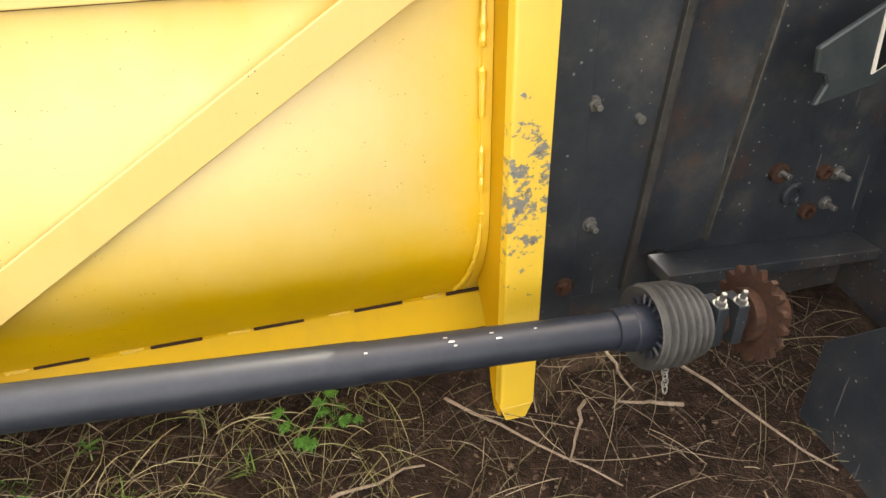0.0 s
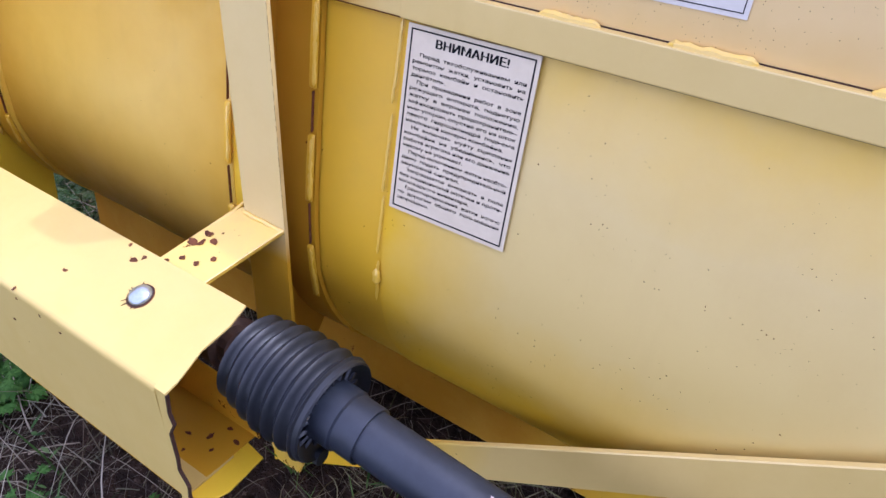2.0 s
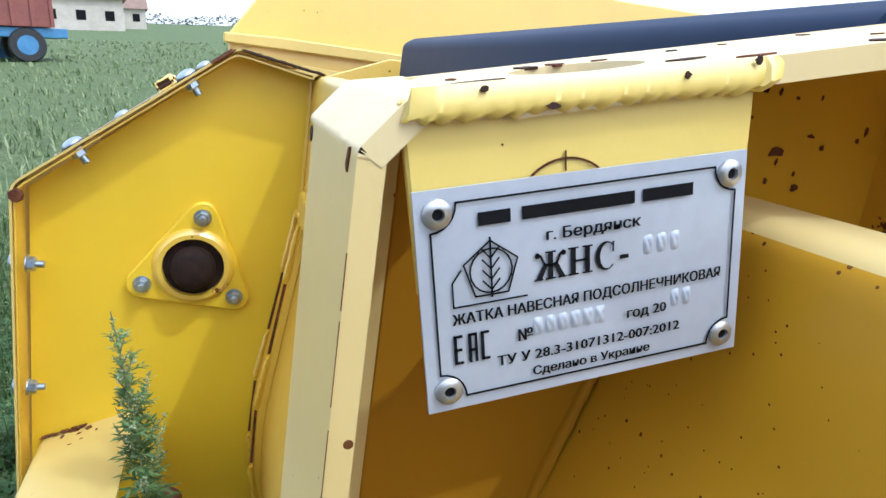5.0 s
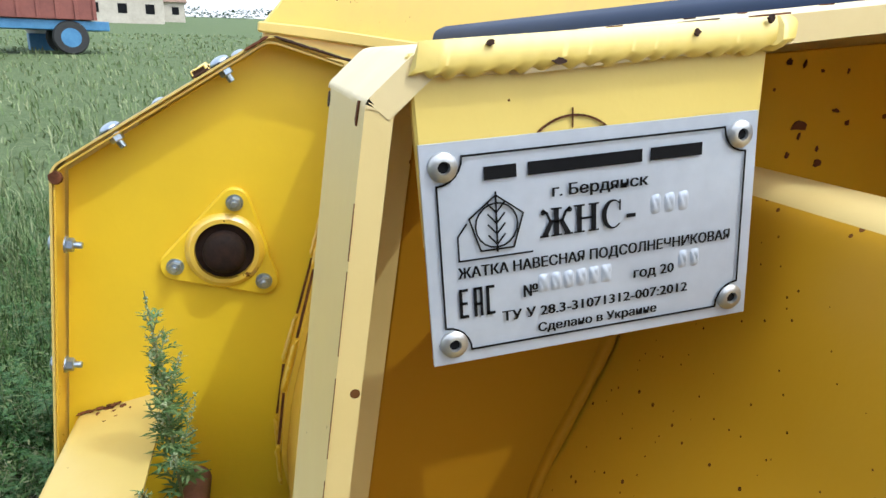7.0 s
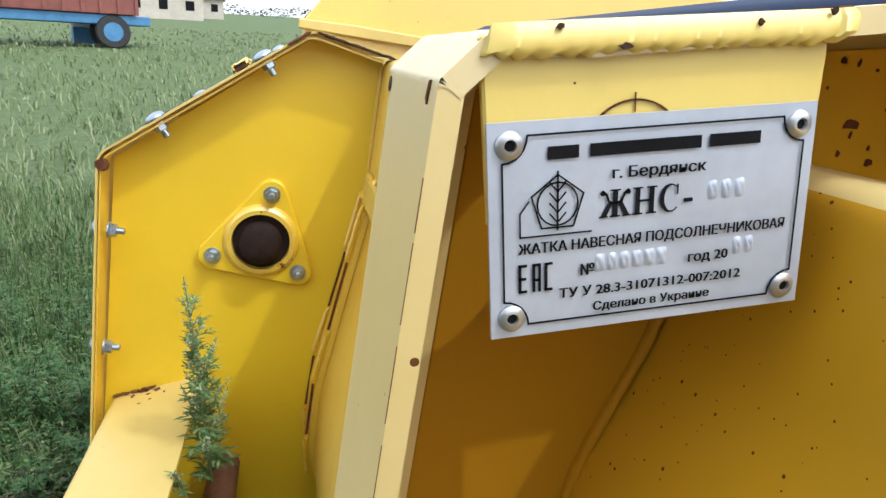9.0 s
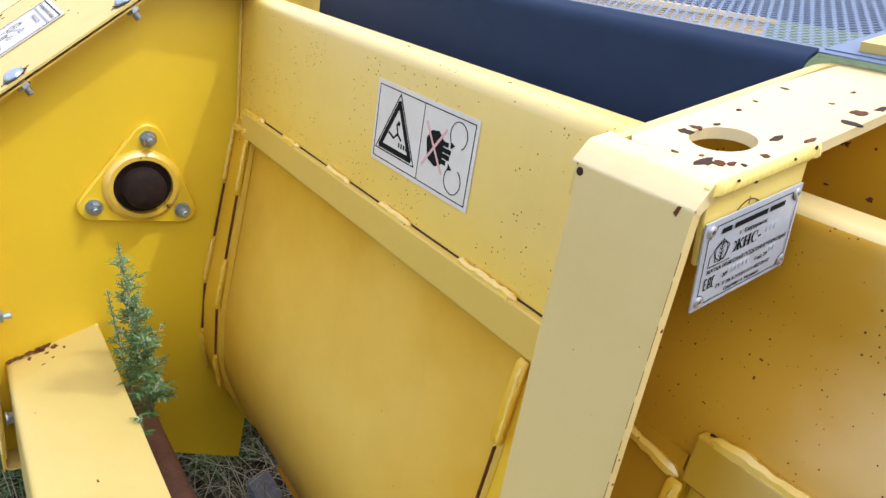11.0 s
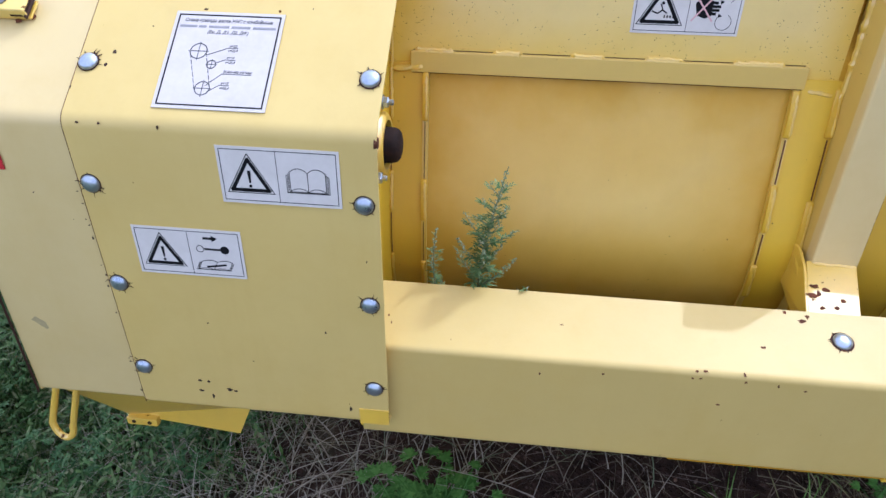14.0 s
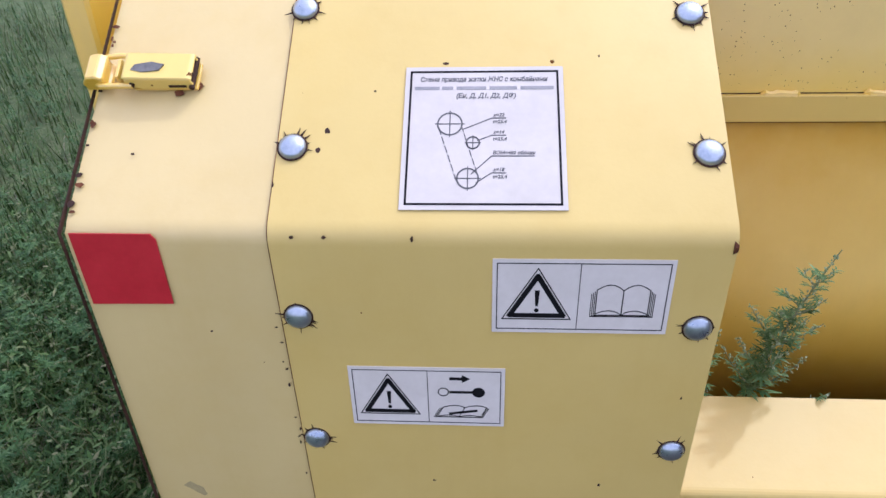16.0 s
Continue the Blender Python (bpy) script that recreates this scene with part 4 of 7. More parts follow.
# end plate with its turned edge
end_poly = [(-0.312, 0.42), (-0.312, 0.90), (-0.092, 1.078), (0.0, 1.066), (0.0, 0.55), (0.03, 0.40), (0.02, 0.300), (-0.132, 0.368), (-0.24, 0.39)]
endp = part("end_plate", prism(end_poly, "x", -0.026, -0.022, 0.0006), M_PLATE, header, "bright yellow end plate")
part("inner_side_sheet", prism([(0.002, 0.40), (0.002, 1.06), (0.10, 1.10), (0.9, 1.10), (1.2, 0.30), (0.3, 0.25)], "x", -0.050, -0.046, 0.001), M_CHIP, header, "yellow side sheet with rust stains")
div = part("divider_panel", prism([(-0.10, 0.55), (-0.10, 1.12), (0.02, 1.30), (2.2, 1.36), (2.4, 0.35), (0.5, 0.30)], "x", -0.63, -0.60, 0.004), M_WALL, header, "tall yellow crop divider panel")
part("rail", prism([(-0.11, 1.12), (0.0, 1.125), (2.3, 1.135), (2.3, 1.115), (-0.11, 1.10)], "x", -0.60, -0.585, 0.003), M_COVER, div)

# ---------------------------------------------------------------- bearing on the end plate
bearing = thing("bearing_housing", (-0.022, -0.13, 0.77), "yellow triangular flange bearing with a rusty shaft end", "bearing")
B_C = Vector((-0.022, -0.129, 0.815))
corners = [(-0.121, 0.878), (-0.188, 0.789), (-0.078, 0.776)]
hull = []
for k, c in enumerate(corners):
    d = Vector((c[0] - B_C.y, c[1] - B_C.z))
    a0 = math.degrees(math.atan2(d.y, d.x))
    hull += arc_pts(c[0], c[1], 0.0195, a0 - 60, a0 + 60, 8)
part("flange", prism(hull, "x", -0.022, -0.0125, 0.0025), M_PLATE, bearing, "triangular pressed flange")
part("hub_ring", lathe([(0, 0.049), (0.003, 0.048), (0.006, 0.045), (0.008, 0.0425), (0.008, 0.037), (-0.002, 0.036)], (-0.0125, B_C.y, B_C.z), (1, B_C.y, B_C.z), 36, False), M_CHIP, bearing, "pressed hub ring", True)
# dark rusty disc paints in the shade of the gap round the shaft
part("bore", lathe([(0, 0.0368), (0.001, 0.0368)], (-0.0125, B_C.y, B_C.z), (1, B_C.y, B_C.z), 30), M_BLACKRUST, bearing, "dark rusty disc for the shaded gap round the shaft")
part("shaft_end", lathe([(0, 0.0265), (0.020, 0.0265), (0.027, 0.0245), (0.031, 0.020), (0.033, 0.013), (0.0335, 0.004)], (-0.0165, B_C.y, B_C.z), (1, B_C.y, B_C.z), 30), M_BLACKRUST, bearing, "dark rusty shaft end", True)
for c in corners:
    hex_nut((-0.0125, *c), (1, 0, 0), bearing, 0.0086, 0.006)

# ---------------------------------------------------------------- chain-drive cover
cover = thing("chain_drive_cover", (-0.27, -0.3, 0.43), "pale yellow folded sheet cover bolted over the chain drive", "machine cover")
cov_prof = fillet([(-0.296, 0.430), (-0.318, 0.432), (-0.322, 0.909), (-0.092, 1.088), (0.012, 1.072)], 0.013)
part("right_shell", sheet(cov_prof, -0.372, 0.020, -0.0025, 8), M_COVER, cover, "", True)
cov_prof_in = fillet([(-0.294, 0.434), (-0.3155, 0.436), (-0.3195, 0.908), (-0.091, 1.085), (0.012, 1.069)], 0.013)
part("left_shell", sheet(cov_prof_in, -0.551, -0.36, -0.0025, 5), M_FADED, cover, "", True)
part("side_sheet", prism([(-0.315, 0.436), (-0.317, 0.905), (-0.091, 1.081), (0.5, 1.06), (0.5, 0.40), (-0.1, 0.34)], "x", -0.553, -0.550, 0.0006), M_COVER, cover)
part("edge_line", prism([(-0.3210, 0.434), (-0.3245, 0.909), (-0.0925, 1.0905), (-0.0925, 1.086), (-0.3205, 0.906), (-0.3165, 0.434)], "x", -0.5542, -0.5532, 0.0002), M_DARKRUST, cover, "dark worn edge")
roof_n = Vector((0, -0.179, 0.230)).normalized()


def roof_at(x, y):
    return (x, y, 0.909 + (y + 0.322) * 0.179 / 0.230)


for x, y in ((0.001, -0.146), (0.003, -0.262), (-0.358, -0.257), (-0.362, -0.137)):
    round_bolt(Vector(roof_at(x, y)) + roof_n * 0.001, roof_n, cover)
    if x > -0.1:
        hex_nut(Vector(roof_at(x, y)) - roof_n * 0.005, -roof_n, cover, 0.0085, 0.008)
for x, z in ((0.001, 0.815), (0.001, 0.660), (0.000, 0.505), (-0.356, 0.822), (-0.358, 0.666), (-0.358, 0.510)):
    round_bolt((x, -0.3220 + (0.909 - z) * 0.008, z), (0, -1, 0), cover)
    if x > -0.1:
        hex_nut((x + 0.004, -0.309, z), (0, 1, 0), cover, 0.0085, 0.008)
# turned edge of the end plate that carries the bolts
flange_prof = fillet([(-0.3135, 0.45), (-0.3165, 0.903), (-0.0925, 1.0785), (-0.005, 1.062)], 0.01)
part("turned_edge", sheet(flange_prof, -0.024, 0.0165, 0.002, 1), M_WALL, endp)
part("rusty_corner", lathe([(0, 0.0085), (0.004, 0.007)], (0.0165, -0.316, 0.897), (0.03, -0.316, 0.897), 9), M_RUST, cover, "rusty chafed corner")
part("orange_corner", box(-0.025, 0.0203, -0.3195, -0.3175, 0.432, 0.462, 0.0005), M_WORN, cover, "rust-stained lower corner")

seam_prof = fillet([(-0.3184, 0.434), (-0.3224, 0.9091), (-0.0922, 1.0884), (0.012, 1.0724)], 0.013)
part("seam_line", sheet(seam_prof, -0.3726, -0.3720, -0.003, 1), M_RUST, cover, "dark seam between the two shells")
for k in range(16):
    q = random.Random(500 + k)
    z = 0.45 + 0.45 * q.random()
    blotch((-0.373 - q.uniform(0.0, 0.006), -0.322 + (0.909 - z) * 0.0084, z), (1, 0, q.uniform(-0.5, 0.5)), (0, 0.008, 1), q.uniform(0.0008, 0.002), cover, 520 + k, mat=M_DARKRUST)
for k in range(14):
    q = random.Random(700 + k)
    y = -0.31 + 0.19 * q.random()
    blotch(roof_at(-0.5495 + q.uniform(0, 0.004), y), (1, 0, 0), roof_n.cross(Vector((1, 0, 0))), q.uniform(0.0012, 0.0042), cover, 720 + k, mat=M_RUST if k % 3 else M_DARKRUST)
part("rusty_lip", bead((0.0200, -0.120, 1.0645), (0.0200, -0.094, 1.0845), 0.0020, 61, 6, 0.004), M_RUST, cover, "rusty worn lip")
part("rusty_lip", bead((0.0200, -0.088, 1.0850), (0.0190, 0.010, 1.0690), 0.0020, 62, 6, 0.004), M_DARKRUST, cover, "rusty worn lip")
red = thing("red_reflector", (-0.507, -0.325, 0.80), "dark red reflective film on the yellow cover", "reflector")
red_M = frame_of((-0.508, -0.3205, 0.870), (1, 0, 0), (0, 0.008, 1))
part("film", flat_poly(red_M, [[(-0.039, 0.037), (-0.038, -0.037), (0.038, -0.036), (0.0375, 0.031), (0.0335, 0.0368)]], -0.0005, 0.0012), M_RED, red)

# toggle latch on the roof of the cover
latch = thing("toggle_latch", roof_at(-0.504, -0.198), "yellow painted steel toggle latch with chipped paint", "latch")
LM = frame_of(roof_at(-0.504, -0.198), (1, 0, 0), roof_n.cross(Vector((1, 0, 0)))) @ Matrix.Diagonal((0.98, 1.18, 1.1, 1.0))


def on_latch(bm):
    bmesh.ops.transform(bm, matrix=LM, verts=bm.verts)
    return bm


part("base", on_latch(box(-0.010, 0.052, -0.012, 0.012, 0.0003, 0.0028, 0.001)), M_CHIP, latch)
for s in (-1, 1):
    part("cheek", on_latch(prism([(-0.016, 0.0075), (-0.013, 0.0172), (0.049, 0.0150), (0.0505, 0.0040), (0.0, 0.0030)], "y", s * 0.0112 - 0.0010, s * 0.0112 + 0.0010, 0.0004)), M_LEMON, latch, "folded cheek with chipped paint")
part("lever", on_latch(prism([(-0.0165, 0.0158), (-0.0130, 0.0186), (0.047, 0.0166), (0.051, 0.0150), (0.0505, 0.0138), (0.046, 0.0150), (-0.013, 0.0170)], "y", -0.0120, 0.0120, 0.0008)), M_LEMON, latch, "lever plate with paint worn to metal")
# dark rusty plug paints the shade inside the lever's open end
part("inner_end", on_latch(box(0.0455, 0.0470, -0.0100, 0.0100, 0.0030, 0.0145, 0.0004)), M_DARKRUST, latch, "dark rusty plug for the shaded open end")
# dark bar paints the shade inside the cheek's slot
part("slot", on_latch(box(0.026, 0.043, -0.0126, -0.0121, 0.0055, 0.0085, 0.0002)), M_DARKRUST, latch, "dark bar painting the slot in the cheek")
part("worn_patch", on_latch(prism([(-0.007, -0.0045), (0.004, -0.0065), (0.020, -0.0050), (0.024, 0.0005), (0.012, 0.0030), (-0.004, 0.0005)], "z", 0.0168, 0.0188, 0)), M_DULL, latch, "paint rubbed to grey steel")
for s in (-1, 1):
    bow = [Vector((-0.0460, s * 0.0090, 0.0060)), Vector((-0.0380, s * 0.0135, 0.0100)), Vector((-0.0240, s * 0.0142, 0.0110)), Vector((-0.0080, s * 0.0135, 0.0100))]
    bm = bmesh.new()
    for p, q in zip(bow, bow[1:]):
        add(bm, lathe([(-0.0005, 0.0023), ((q - p).length + 0.0005, 0.0023)], p, q, 10))
    part("bail", on_latch(bm), M_CHIP, latch, "", True)
part("bail_end", on_latch(lathe([(0, 0.0024), (0.018, 0.0024)], (-0.0460, -0.0090, 0.0060), (-0.0460, 0.0090, 0.0060), 10)), M_CHIP, latch)
part("inner_post", on_latch(box(-0.0235, -0.0200, -0.0085, 0.0085, 0.0010, 0.0150, 0.0008)), M_WORN, latch, "rust-stained inner upright")
hook_prof = [(-0.056, 0.0005), (-0.032, 0.0005), (-0.032, 0.0030), (-0.036, 0.0060), (-0.034, 0.0150), (-0.040, 0.0190), (-0.050, 0.0175), (-0.057, 0.0090)]
part("hook", on_latch(prism(hook_prof, "y", -0.0115, 0.0115, 0.0012)), M_WORN, latch, "turned hook with chipped paint")
for x, z in ((-0.008, 0.0100), (0.048, 0.0065)):
    part("pin", on_latch(lathe([(0, 0.0026), (0.028, 0.0026)], (x, -0.0140, z), (x, 0.0140, z), 10)), M_DARKRUST, latch)
blotch(LM @ Vector((0.052, -0.008, 0.0003)), (1, 0, 0), roof_n.cross(Vector((1, 0, 0))), 0.0045, latch, 1500)
blotch(LM @ Vector((0.034, -0.0145, 0.0003)), (1, 0, 0), roof_n.cross(Vector((1, 0, 0))), 0.0050, latch, 1501)

# below the cover: lower chute, lifting loop, small tab
chute = thing("lower_chain_case", (-0.43, -0.1, 0.20), "yellow sheet chain case under the cover", "machine cover")
part("case", prism([(-0.53, 0.46), (-0.24, 0.46), (-0.275, 0.33), (-0.312, 0.214), (-0.525, 0.240)], "y", -0.160, -0.01, 0.003), M_WALL, chute)
# sloping front sheet between the cover's lower edge and the case
bm = bmesh.new()
rim = [Vector(c) for c in ((-0.552, -0.288, 0.420), (-0.528, -0.168, 0.234), (-0.308, -0.168, 0.2095), (-0.276, -0.168, 0.285), (-0.240, -0.288, 0.420))]
front, back = [bm.verts.new(c) for c in rim], [bm.verts.new(c + Vector((0, 0.0025, 0.0016))) for c in rim]
bm.faces.new(front)
bm.faces.new(back[::-1])
for k in range(5):
    bm.faces.new((front[k], back[k], back[(k + 1) % 5], front[(k + 1) % 5]))
bmesh.ops.recalc_face_normals(bm, faces=bm.faces)
part("front_sheet", bm, M_WALL, chute, "sloping yellow front sheet")
tab = part("tab", box(-0.528, -0.467, -0.181, -0.168, 0.221, 0.238, 0.001), M_CHIP, chute, "small yellow tab with two screws")
for x in (-0.514, -0.482):
    part("screw", lathe([(0, 0.0042), (0.0012, 0.0042), (0.0018, 0.003)], (x, -0.181, 0.2295), (x, -0.5, 0.2295), 10), M_DARKRUST, tab, "dark rusty screw")
loop_th = thing("lifting_loop", (-0.55, -0.28, 0.36), "bent round-bar lifting loop with chipped yellow paint", "lifting loop")
lp = [Vector((-0.552, -0.278, 0.424))]
for k in range(13):
    a = math.pi * k / 12
    lp.append(Vector((-0.5685 - 0.0178 * math.cos(a), -0.284 - 0.003 * math.sin(a), 0.326 - 0.008 * k / 12 - 0.029 * math.sin(a))))
lp.append(Vector((-0.521, -0.278, 0.410)))
bm = bmesh.new()
for a, b in zip(lp, lp[1:]):
    add(bm, lathe([(-0.001, 0.0058), ((b - a).length + 0.001, 0.0058)], a, b, 10))
part("bar", bm, M_WORN, loop_th, "", True)

# ---------------------------------------------------------------- shaft guard
guard = thing("drive_shaft_guard", (0.38, -0.25, 0.39), "pale yellow folded channel guard over the drive shaft", "machine guard")
gp = fillet([(-0.190, 0.613), (-0.302, 0.574), (-0.298, 0.392), (-0.225, 0.388)], 0.008)
part("channel", sheet(gp, -0.026, 0.770, 0.0028, 12), M_GUARD, guard)
# torn right end
top_end = [(0.7695, -0.190), (0.784, -0.190), (0.787, -0.215), (0.782, -0.25), (0.787, -0.285), (0.786, -0.301), (0.7695, -0.301)]
torn = part("torn_top_edge", prism(top_end, "z", 0.60, 0.6028, 0.0004), M_GUARD, guard)
for v in torn.data.vertices:
    v.co.z += 0.0105 + (v.co.y - 0.25 + 0.190) * 0.348
rag = [(0.7695, 0.572), (0.786, 0.572), (0.783, 0.545), (0.787, 0.53), (0.7765, 0.51), (0.778, 0.47), (0.776, 0.45), (0.787, 0.43), (0.784, 0.41), (0.79, 0.395), (0.7695, 0.393)]
part("torn_side_edge", prism(rag, "y", -0.3005, -0.2978, 0.0004), M_GUARD, guard)
part("inner_floor", box(0.45, 0.768, -0.2965, -0.188, 0.3915, 0.3930, 0.0004), M_SHADEGOLD, guard, "golden inner face")
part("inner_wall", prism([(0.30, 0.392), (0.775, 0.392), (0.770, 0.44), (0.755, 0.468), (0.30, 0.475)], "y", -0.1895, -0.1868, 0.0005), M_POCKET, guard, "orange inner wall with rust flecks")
for k, (x, y, q) in enumerate(((0.70, -0.235, 4), (0.725, -0.222, 5), (0.742, -0.236, 3), (0.758, -0.210, 5), (0.715, -0.255, 3), (0.735, -0.20, 4))):
    blotch((x, y, 0.3931), (1, 0, 0), (0, 1, 0), q / 1000, guard, 1200 + k)
part("torn_bottom_flap", prism([(0.765, -0.299), (0.790, -0.297), (0.802, -0.262), (0.798, -0.205), (0.765, -0.200)], "z", 0.3875, 0.3905, 0.0005), M_PLATE, guard, "bent bright yellow flap")
part("torn_rim", prism([(p[0] + 0.0015, p[1]) for p in rag[1:-1]] + [(p[0] - 0.0002, p[1]) for p in reversed(rag[1:-1])], "y", -0.3012, -0.2972, 0), M_DARKRUST, guard, "dark rusty torn rim")
round_bolt((0.668, -0.236, 0.5975), (0, -0.33, 0.94), guard, 0.0135)
part("rust_ring", lathe([(0, 0.0165), (0.0012, 0.016)], (0.668, -0.236, 0.5965), (0.668, -0.236 - 0.33, 0.5965 + 0.94), 18), M_RUST, guard, "rust round the bolt")

q = random.Random(61)
for k in range(16):
    y = -0.300 + 0.052 * (k + q.random()) / 16
    blotch((-0.0205 + q.uniform(0, 0.005), y, 0.6135 + 0.348 * (y + 0.190) + 0.0022), (1, 0, 0), (0, 0.94, 0.33), q.uniform(0.0022, 0.0048), guard, 1300 + k)

# shaft inside the guard
inner = thing("inner_drive_shaft", (0.35, -0.15, 0.42), "rusty brown tubular shaft beside the guard", "drive shaft")
part("tube", lathe([(0, 0.021), (0.72, 0.021)], (-0.02, -0.150, 0.475), (0.70, -0.145, 0.487), 20), plain("brown_oxide_paint", (0.10, 0.045, 0.035), (0.19, 0.09, 0.065), 0.6, 0.0, 30, 0.2, 0.002), inner, "", True)
part("yoke", lathe([(0, 0.034), (0.05, 0.034), (0.055, 0.026), (0.08, 0.026)], (0.70, -0.165, 0.505), (0.775, -0.1885, 0.538), 18), M_DARKRUST, inner)

# ---------------------------------------------------------------- drive shaft


def axis(x):
    return Vector((x, -0.1885, 0.6097 - 0.0915 * x))


shaft = thing("drive_shaft", axis(1.4) - Vector((0, 0, 0.04)), "black plastic guarded drive shaft with ribbed rubber ends", "drive shaft")
AX = (axis(2.0) - axis(0.8)).normalized()


def along(x, rings, n=32, closed=True):
    return lathe(rings, axis(x), axis(x) + AX, n, closed)


part("outer_tube", along(0.90, [(0, 0.0290), (0.785, 0.0290), (0.790, 0.0284), (0.790, 0.0275)], 40), M_PLASTIC, shaft, "", True)
part("inner_tube", along(1.66, [(0, 0.0278), (0.42, 0.0278)], 40), M_PLASTIC, shaft, "scuffed thinner tube", True)


def cone(x_big, way, r_big, length, ribs, mat, collar):
    """A ribbed bell: its wide end with spokes faces the tube."""
    rings = []
    for k in range(ribs * 8 + 1):
        t = k / (ribs * 8)
        r = r_big * (0.80 + 0.17 * min(1, t * 2.2)) + 0.0045 * math.cos(2 * math.pi * t * ribs)
        rings.append((length * t, r))
    rings += [(length + 0.002, r_big), (length + 0.008, r_big), (length + 0.010, r_big * 0.97), (length + 0.004, r_big * 0.90), (length - 0.01, r_big * 0.55)]
    a = axis(x_big) - AX * way * length
    bell = part("bell", lathe(rings, a, a + AX * way, 40), mat, shaft, "ribbed rubber bell", True)
    e = a + AX * way * (length - 0.004)
    part("collar", lathe([(-0.01, 0.035), (0.030, 0.035), (0.032, 0.0325), (0.060, 0.0325)], e, e + AX * way, 32), M_PLASTIC, bell, "", True)
    u = AX.orthogonal().normalized()
    v = AX.cross(u)
    for k in range(18):
        q = 2 * math.pi * k / 18
        d = u * math.cos(q) + v * math.sin(q)
        part("spoke", lathe([(0, 0.0026), (r_big * 0.42, 0.0026)], e + d * r_big * 0.52 + AX * way * 0.004, e + d * r_big, 5), M_PLASTIC, bell)
    return bell, e, u, v


bell_a, e_a, u_a, v_a = cone(0.895, 1, 0.060, 0.112, 6, M_CONE, M_PLASTIC)
up = Vector((0, -0.55, 0.83))
for side in (-0.35, 0.35):
    d = (up + Vector((0, side, side * 0.66))).normalized()
    c = e_a + d * 0.046 + AX * 0.006
    part("screw", lathe([(0, 0.0036), (0.005, 0.0030)], c, c + AX, 10), M_STEEL, bell_a, "bright screw head")
bell_b, e_b, u_b, v_b = cone(2.112, -1, 0.063, 0.080, 6, M_DUSTCONE, M_PLASTIC)
part("bell_eye", lathe([(0, 0.010), (0.006, 0.010)], e_a + Vector((0.004, -0.02, -0.056)), e_a + Vector((0.2, -0.02, -0.056)), 12), M_CONE, bell_a)
# chain that hangs from the far bell
for k in range(5):
    c = e_b + Vector((0.03 + 0.002 * k, -0.02, -0.065 - 0.013 * k))
    ring = bmesh.new()
    P = [c + Vector((0.0055 * math.cos(t) if k % 2 else 0, 0 if k % 2 else 0.0055 * math.cos(t), 0.0095 * math.sin(t))) for t in [2 * math.pi * j / 10 for j in range(11)]]
    for a, b in zip(P, P[1:]):
        add(ring, lathe([(0, 0.0013), ((b - a).length, 0.0013)], a, b, 6))
    part("chain_link", ring, M_STEEL, bell_b)
# labels on the tube


def tube_patch(x0, x1, a0, a1, r, jag=0.0, seed=0):
    """A curved patch on the tube between two turns about its axis (0 is up, 90 towards the rear)."""
    rnd = random.Random(seed)
    bm = bmesh.new()
    nx, na = 14, 8
    G = []
    for i in range(nx + 1):
        row = []
        for j in range(na + 1):
            t = j / na
            a = radians(a0 + (a1 - a0) * t)
            x = x0 + (x1 - x0) * i / nx
            if jag:
                mid = abs(t - 0.5) * 2
                x += rnd.uniform(-jag, jag) * (1 if i in (0, nx) else 0.2)
                a += radians(rnd.uniform(-6, 6)) * (1 if j in (0, na) else 0)
            row.append(bm.verts.new(axis(x) + Vector((0, -math.sin(a), math.cos(a))) * r))
        G.append(row)
    for i in range(nx):
        for j in range(na):
            if jag and rnd.random() < 0.04 and 0 < i < nx - 1:
                continue
            bm.faces.new((G[i][j], G[i + 1][j], G[i + 1][j + 1], G[i][j + 1]))
    return bm


part("label", tube_patch(1.160, 1.258, -8, 26, 0.0293), M_LABEL, shaft, "plain yellow label strip")
part("torn_label", tube_patch(1.093, 1.160, -8, 36, 0.0293, 0.004, 3), M_TORN, shaft, "torn pinkish remains of a label")
for k, (x, a) in enumerate(((1.693, 25), (1.80, 8), (1.806, 22), (1.812, 34), (1.865, 10), (1.872, 28), (1.93, 12))):
    part("scratch", tube_patch(x, x + 0.004 + 0.002 * (k % 3), a, a + 4, 0.0294 if x < 1.66 else 0.0294), M_STEEL, shaft, "pale scrape")

# sprocket and yoke on the far end
spro = thing("sprocket_drive", axis(2.32) - Vector((0, 0, 0.08)), "rusty toothed sprocket with clamp bolts on the drive", "sprocket")
teeth = []
for k in range(72):
    a = 2 * math.pi * k / 72
    teeth.append((0.076 if k % 4 in (0, 1) else 0.064, a))
uu, vv = AX.orthogonal().normalized(), AX.cross(AX.orthogonal().normalized())
bm = bmesh.new()
lo = [bm.verts.new(axis(2.294) + (uu * math.cos(a) + vv * math.sin(a)) * r) for r, a in teeth]
hi = [bm.verts.new(axis(2.304) + (uu * math.cos(a) + vv * math.sin(a)) * r) for r, a in teeth]
bm.faces.new(lo)
bm.faces.new(hi[::-1])
for k in range(72):
    bm.faces.new((lo[k], hi[k], hi[(k + 1) % 72], lo[(k + 1) % 72]))
bmesh.ops.recalc_face_normals(bm, faces=bm.faces)
part("toothed_wheel", bm, M_DARKRUST, spro, "rusty toothed wheel")
part("hub", along(2.17, [(0, 0.026), (0.105, 0.026), (0.106, 0.042), (0.17, 0.042)], 24), M_DARKRUST, spro)
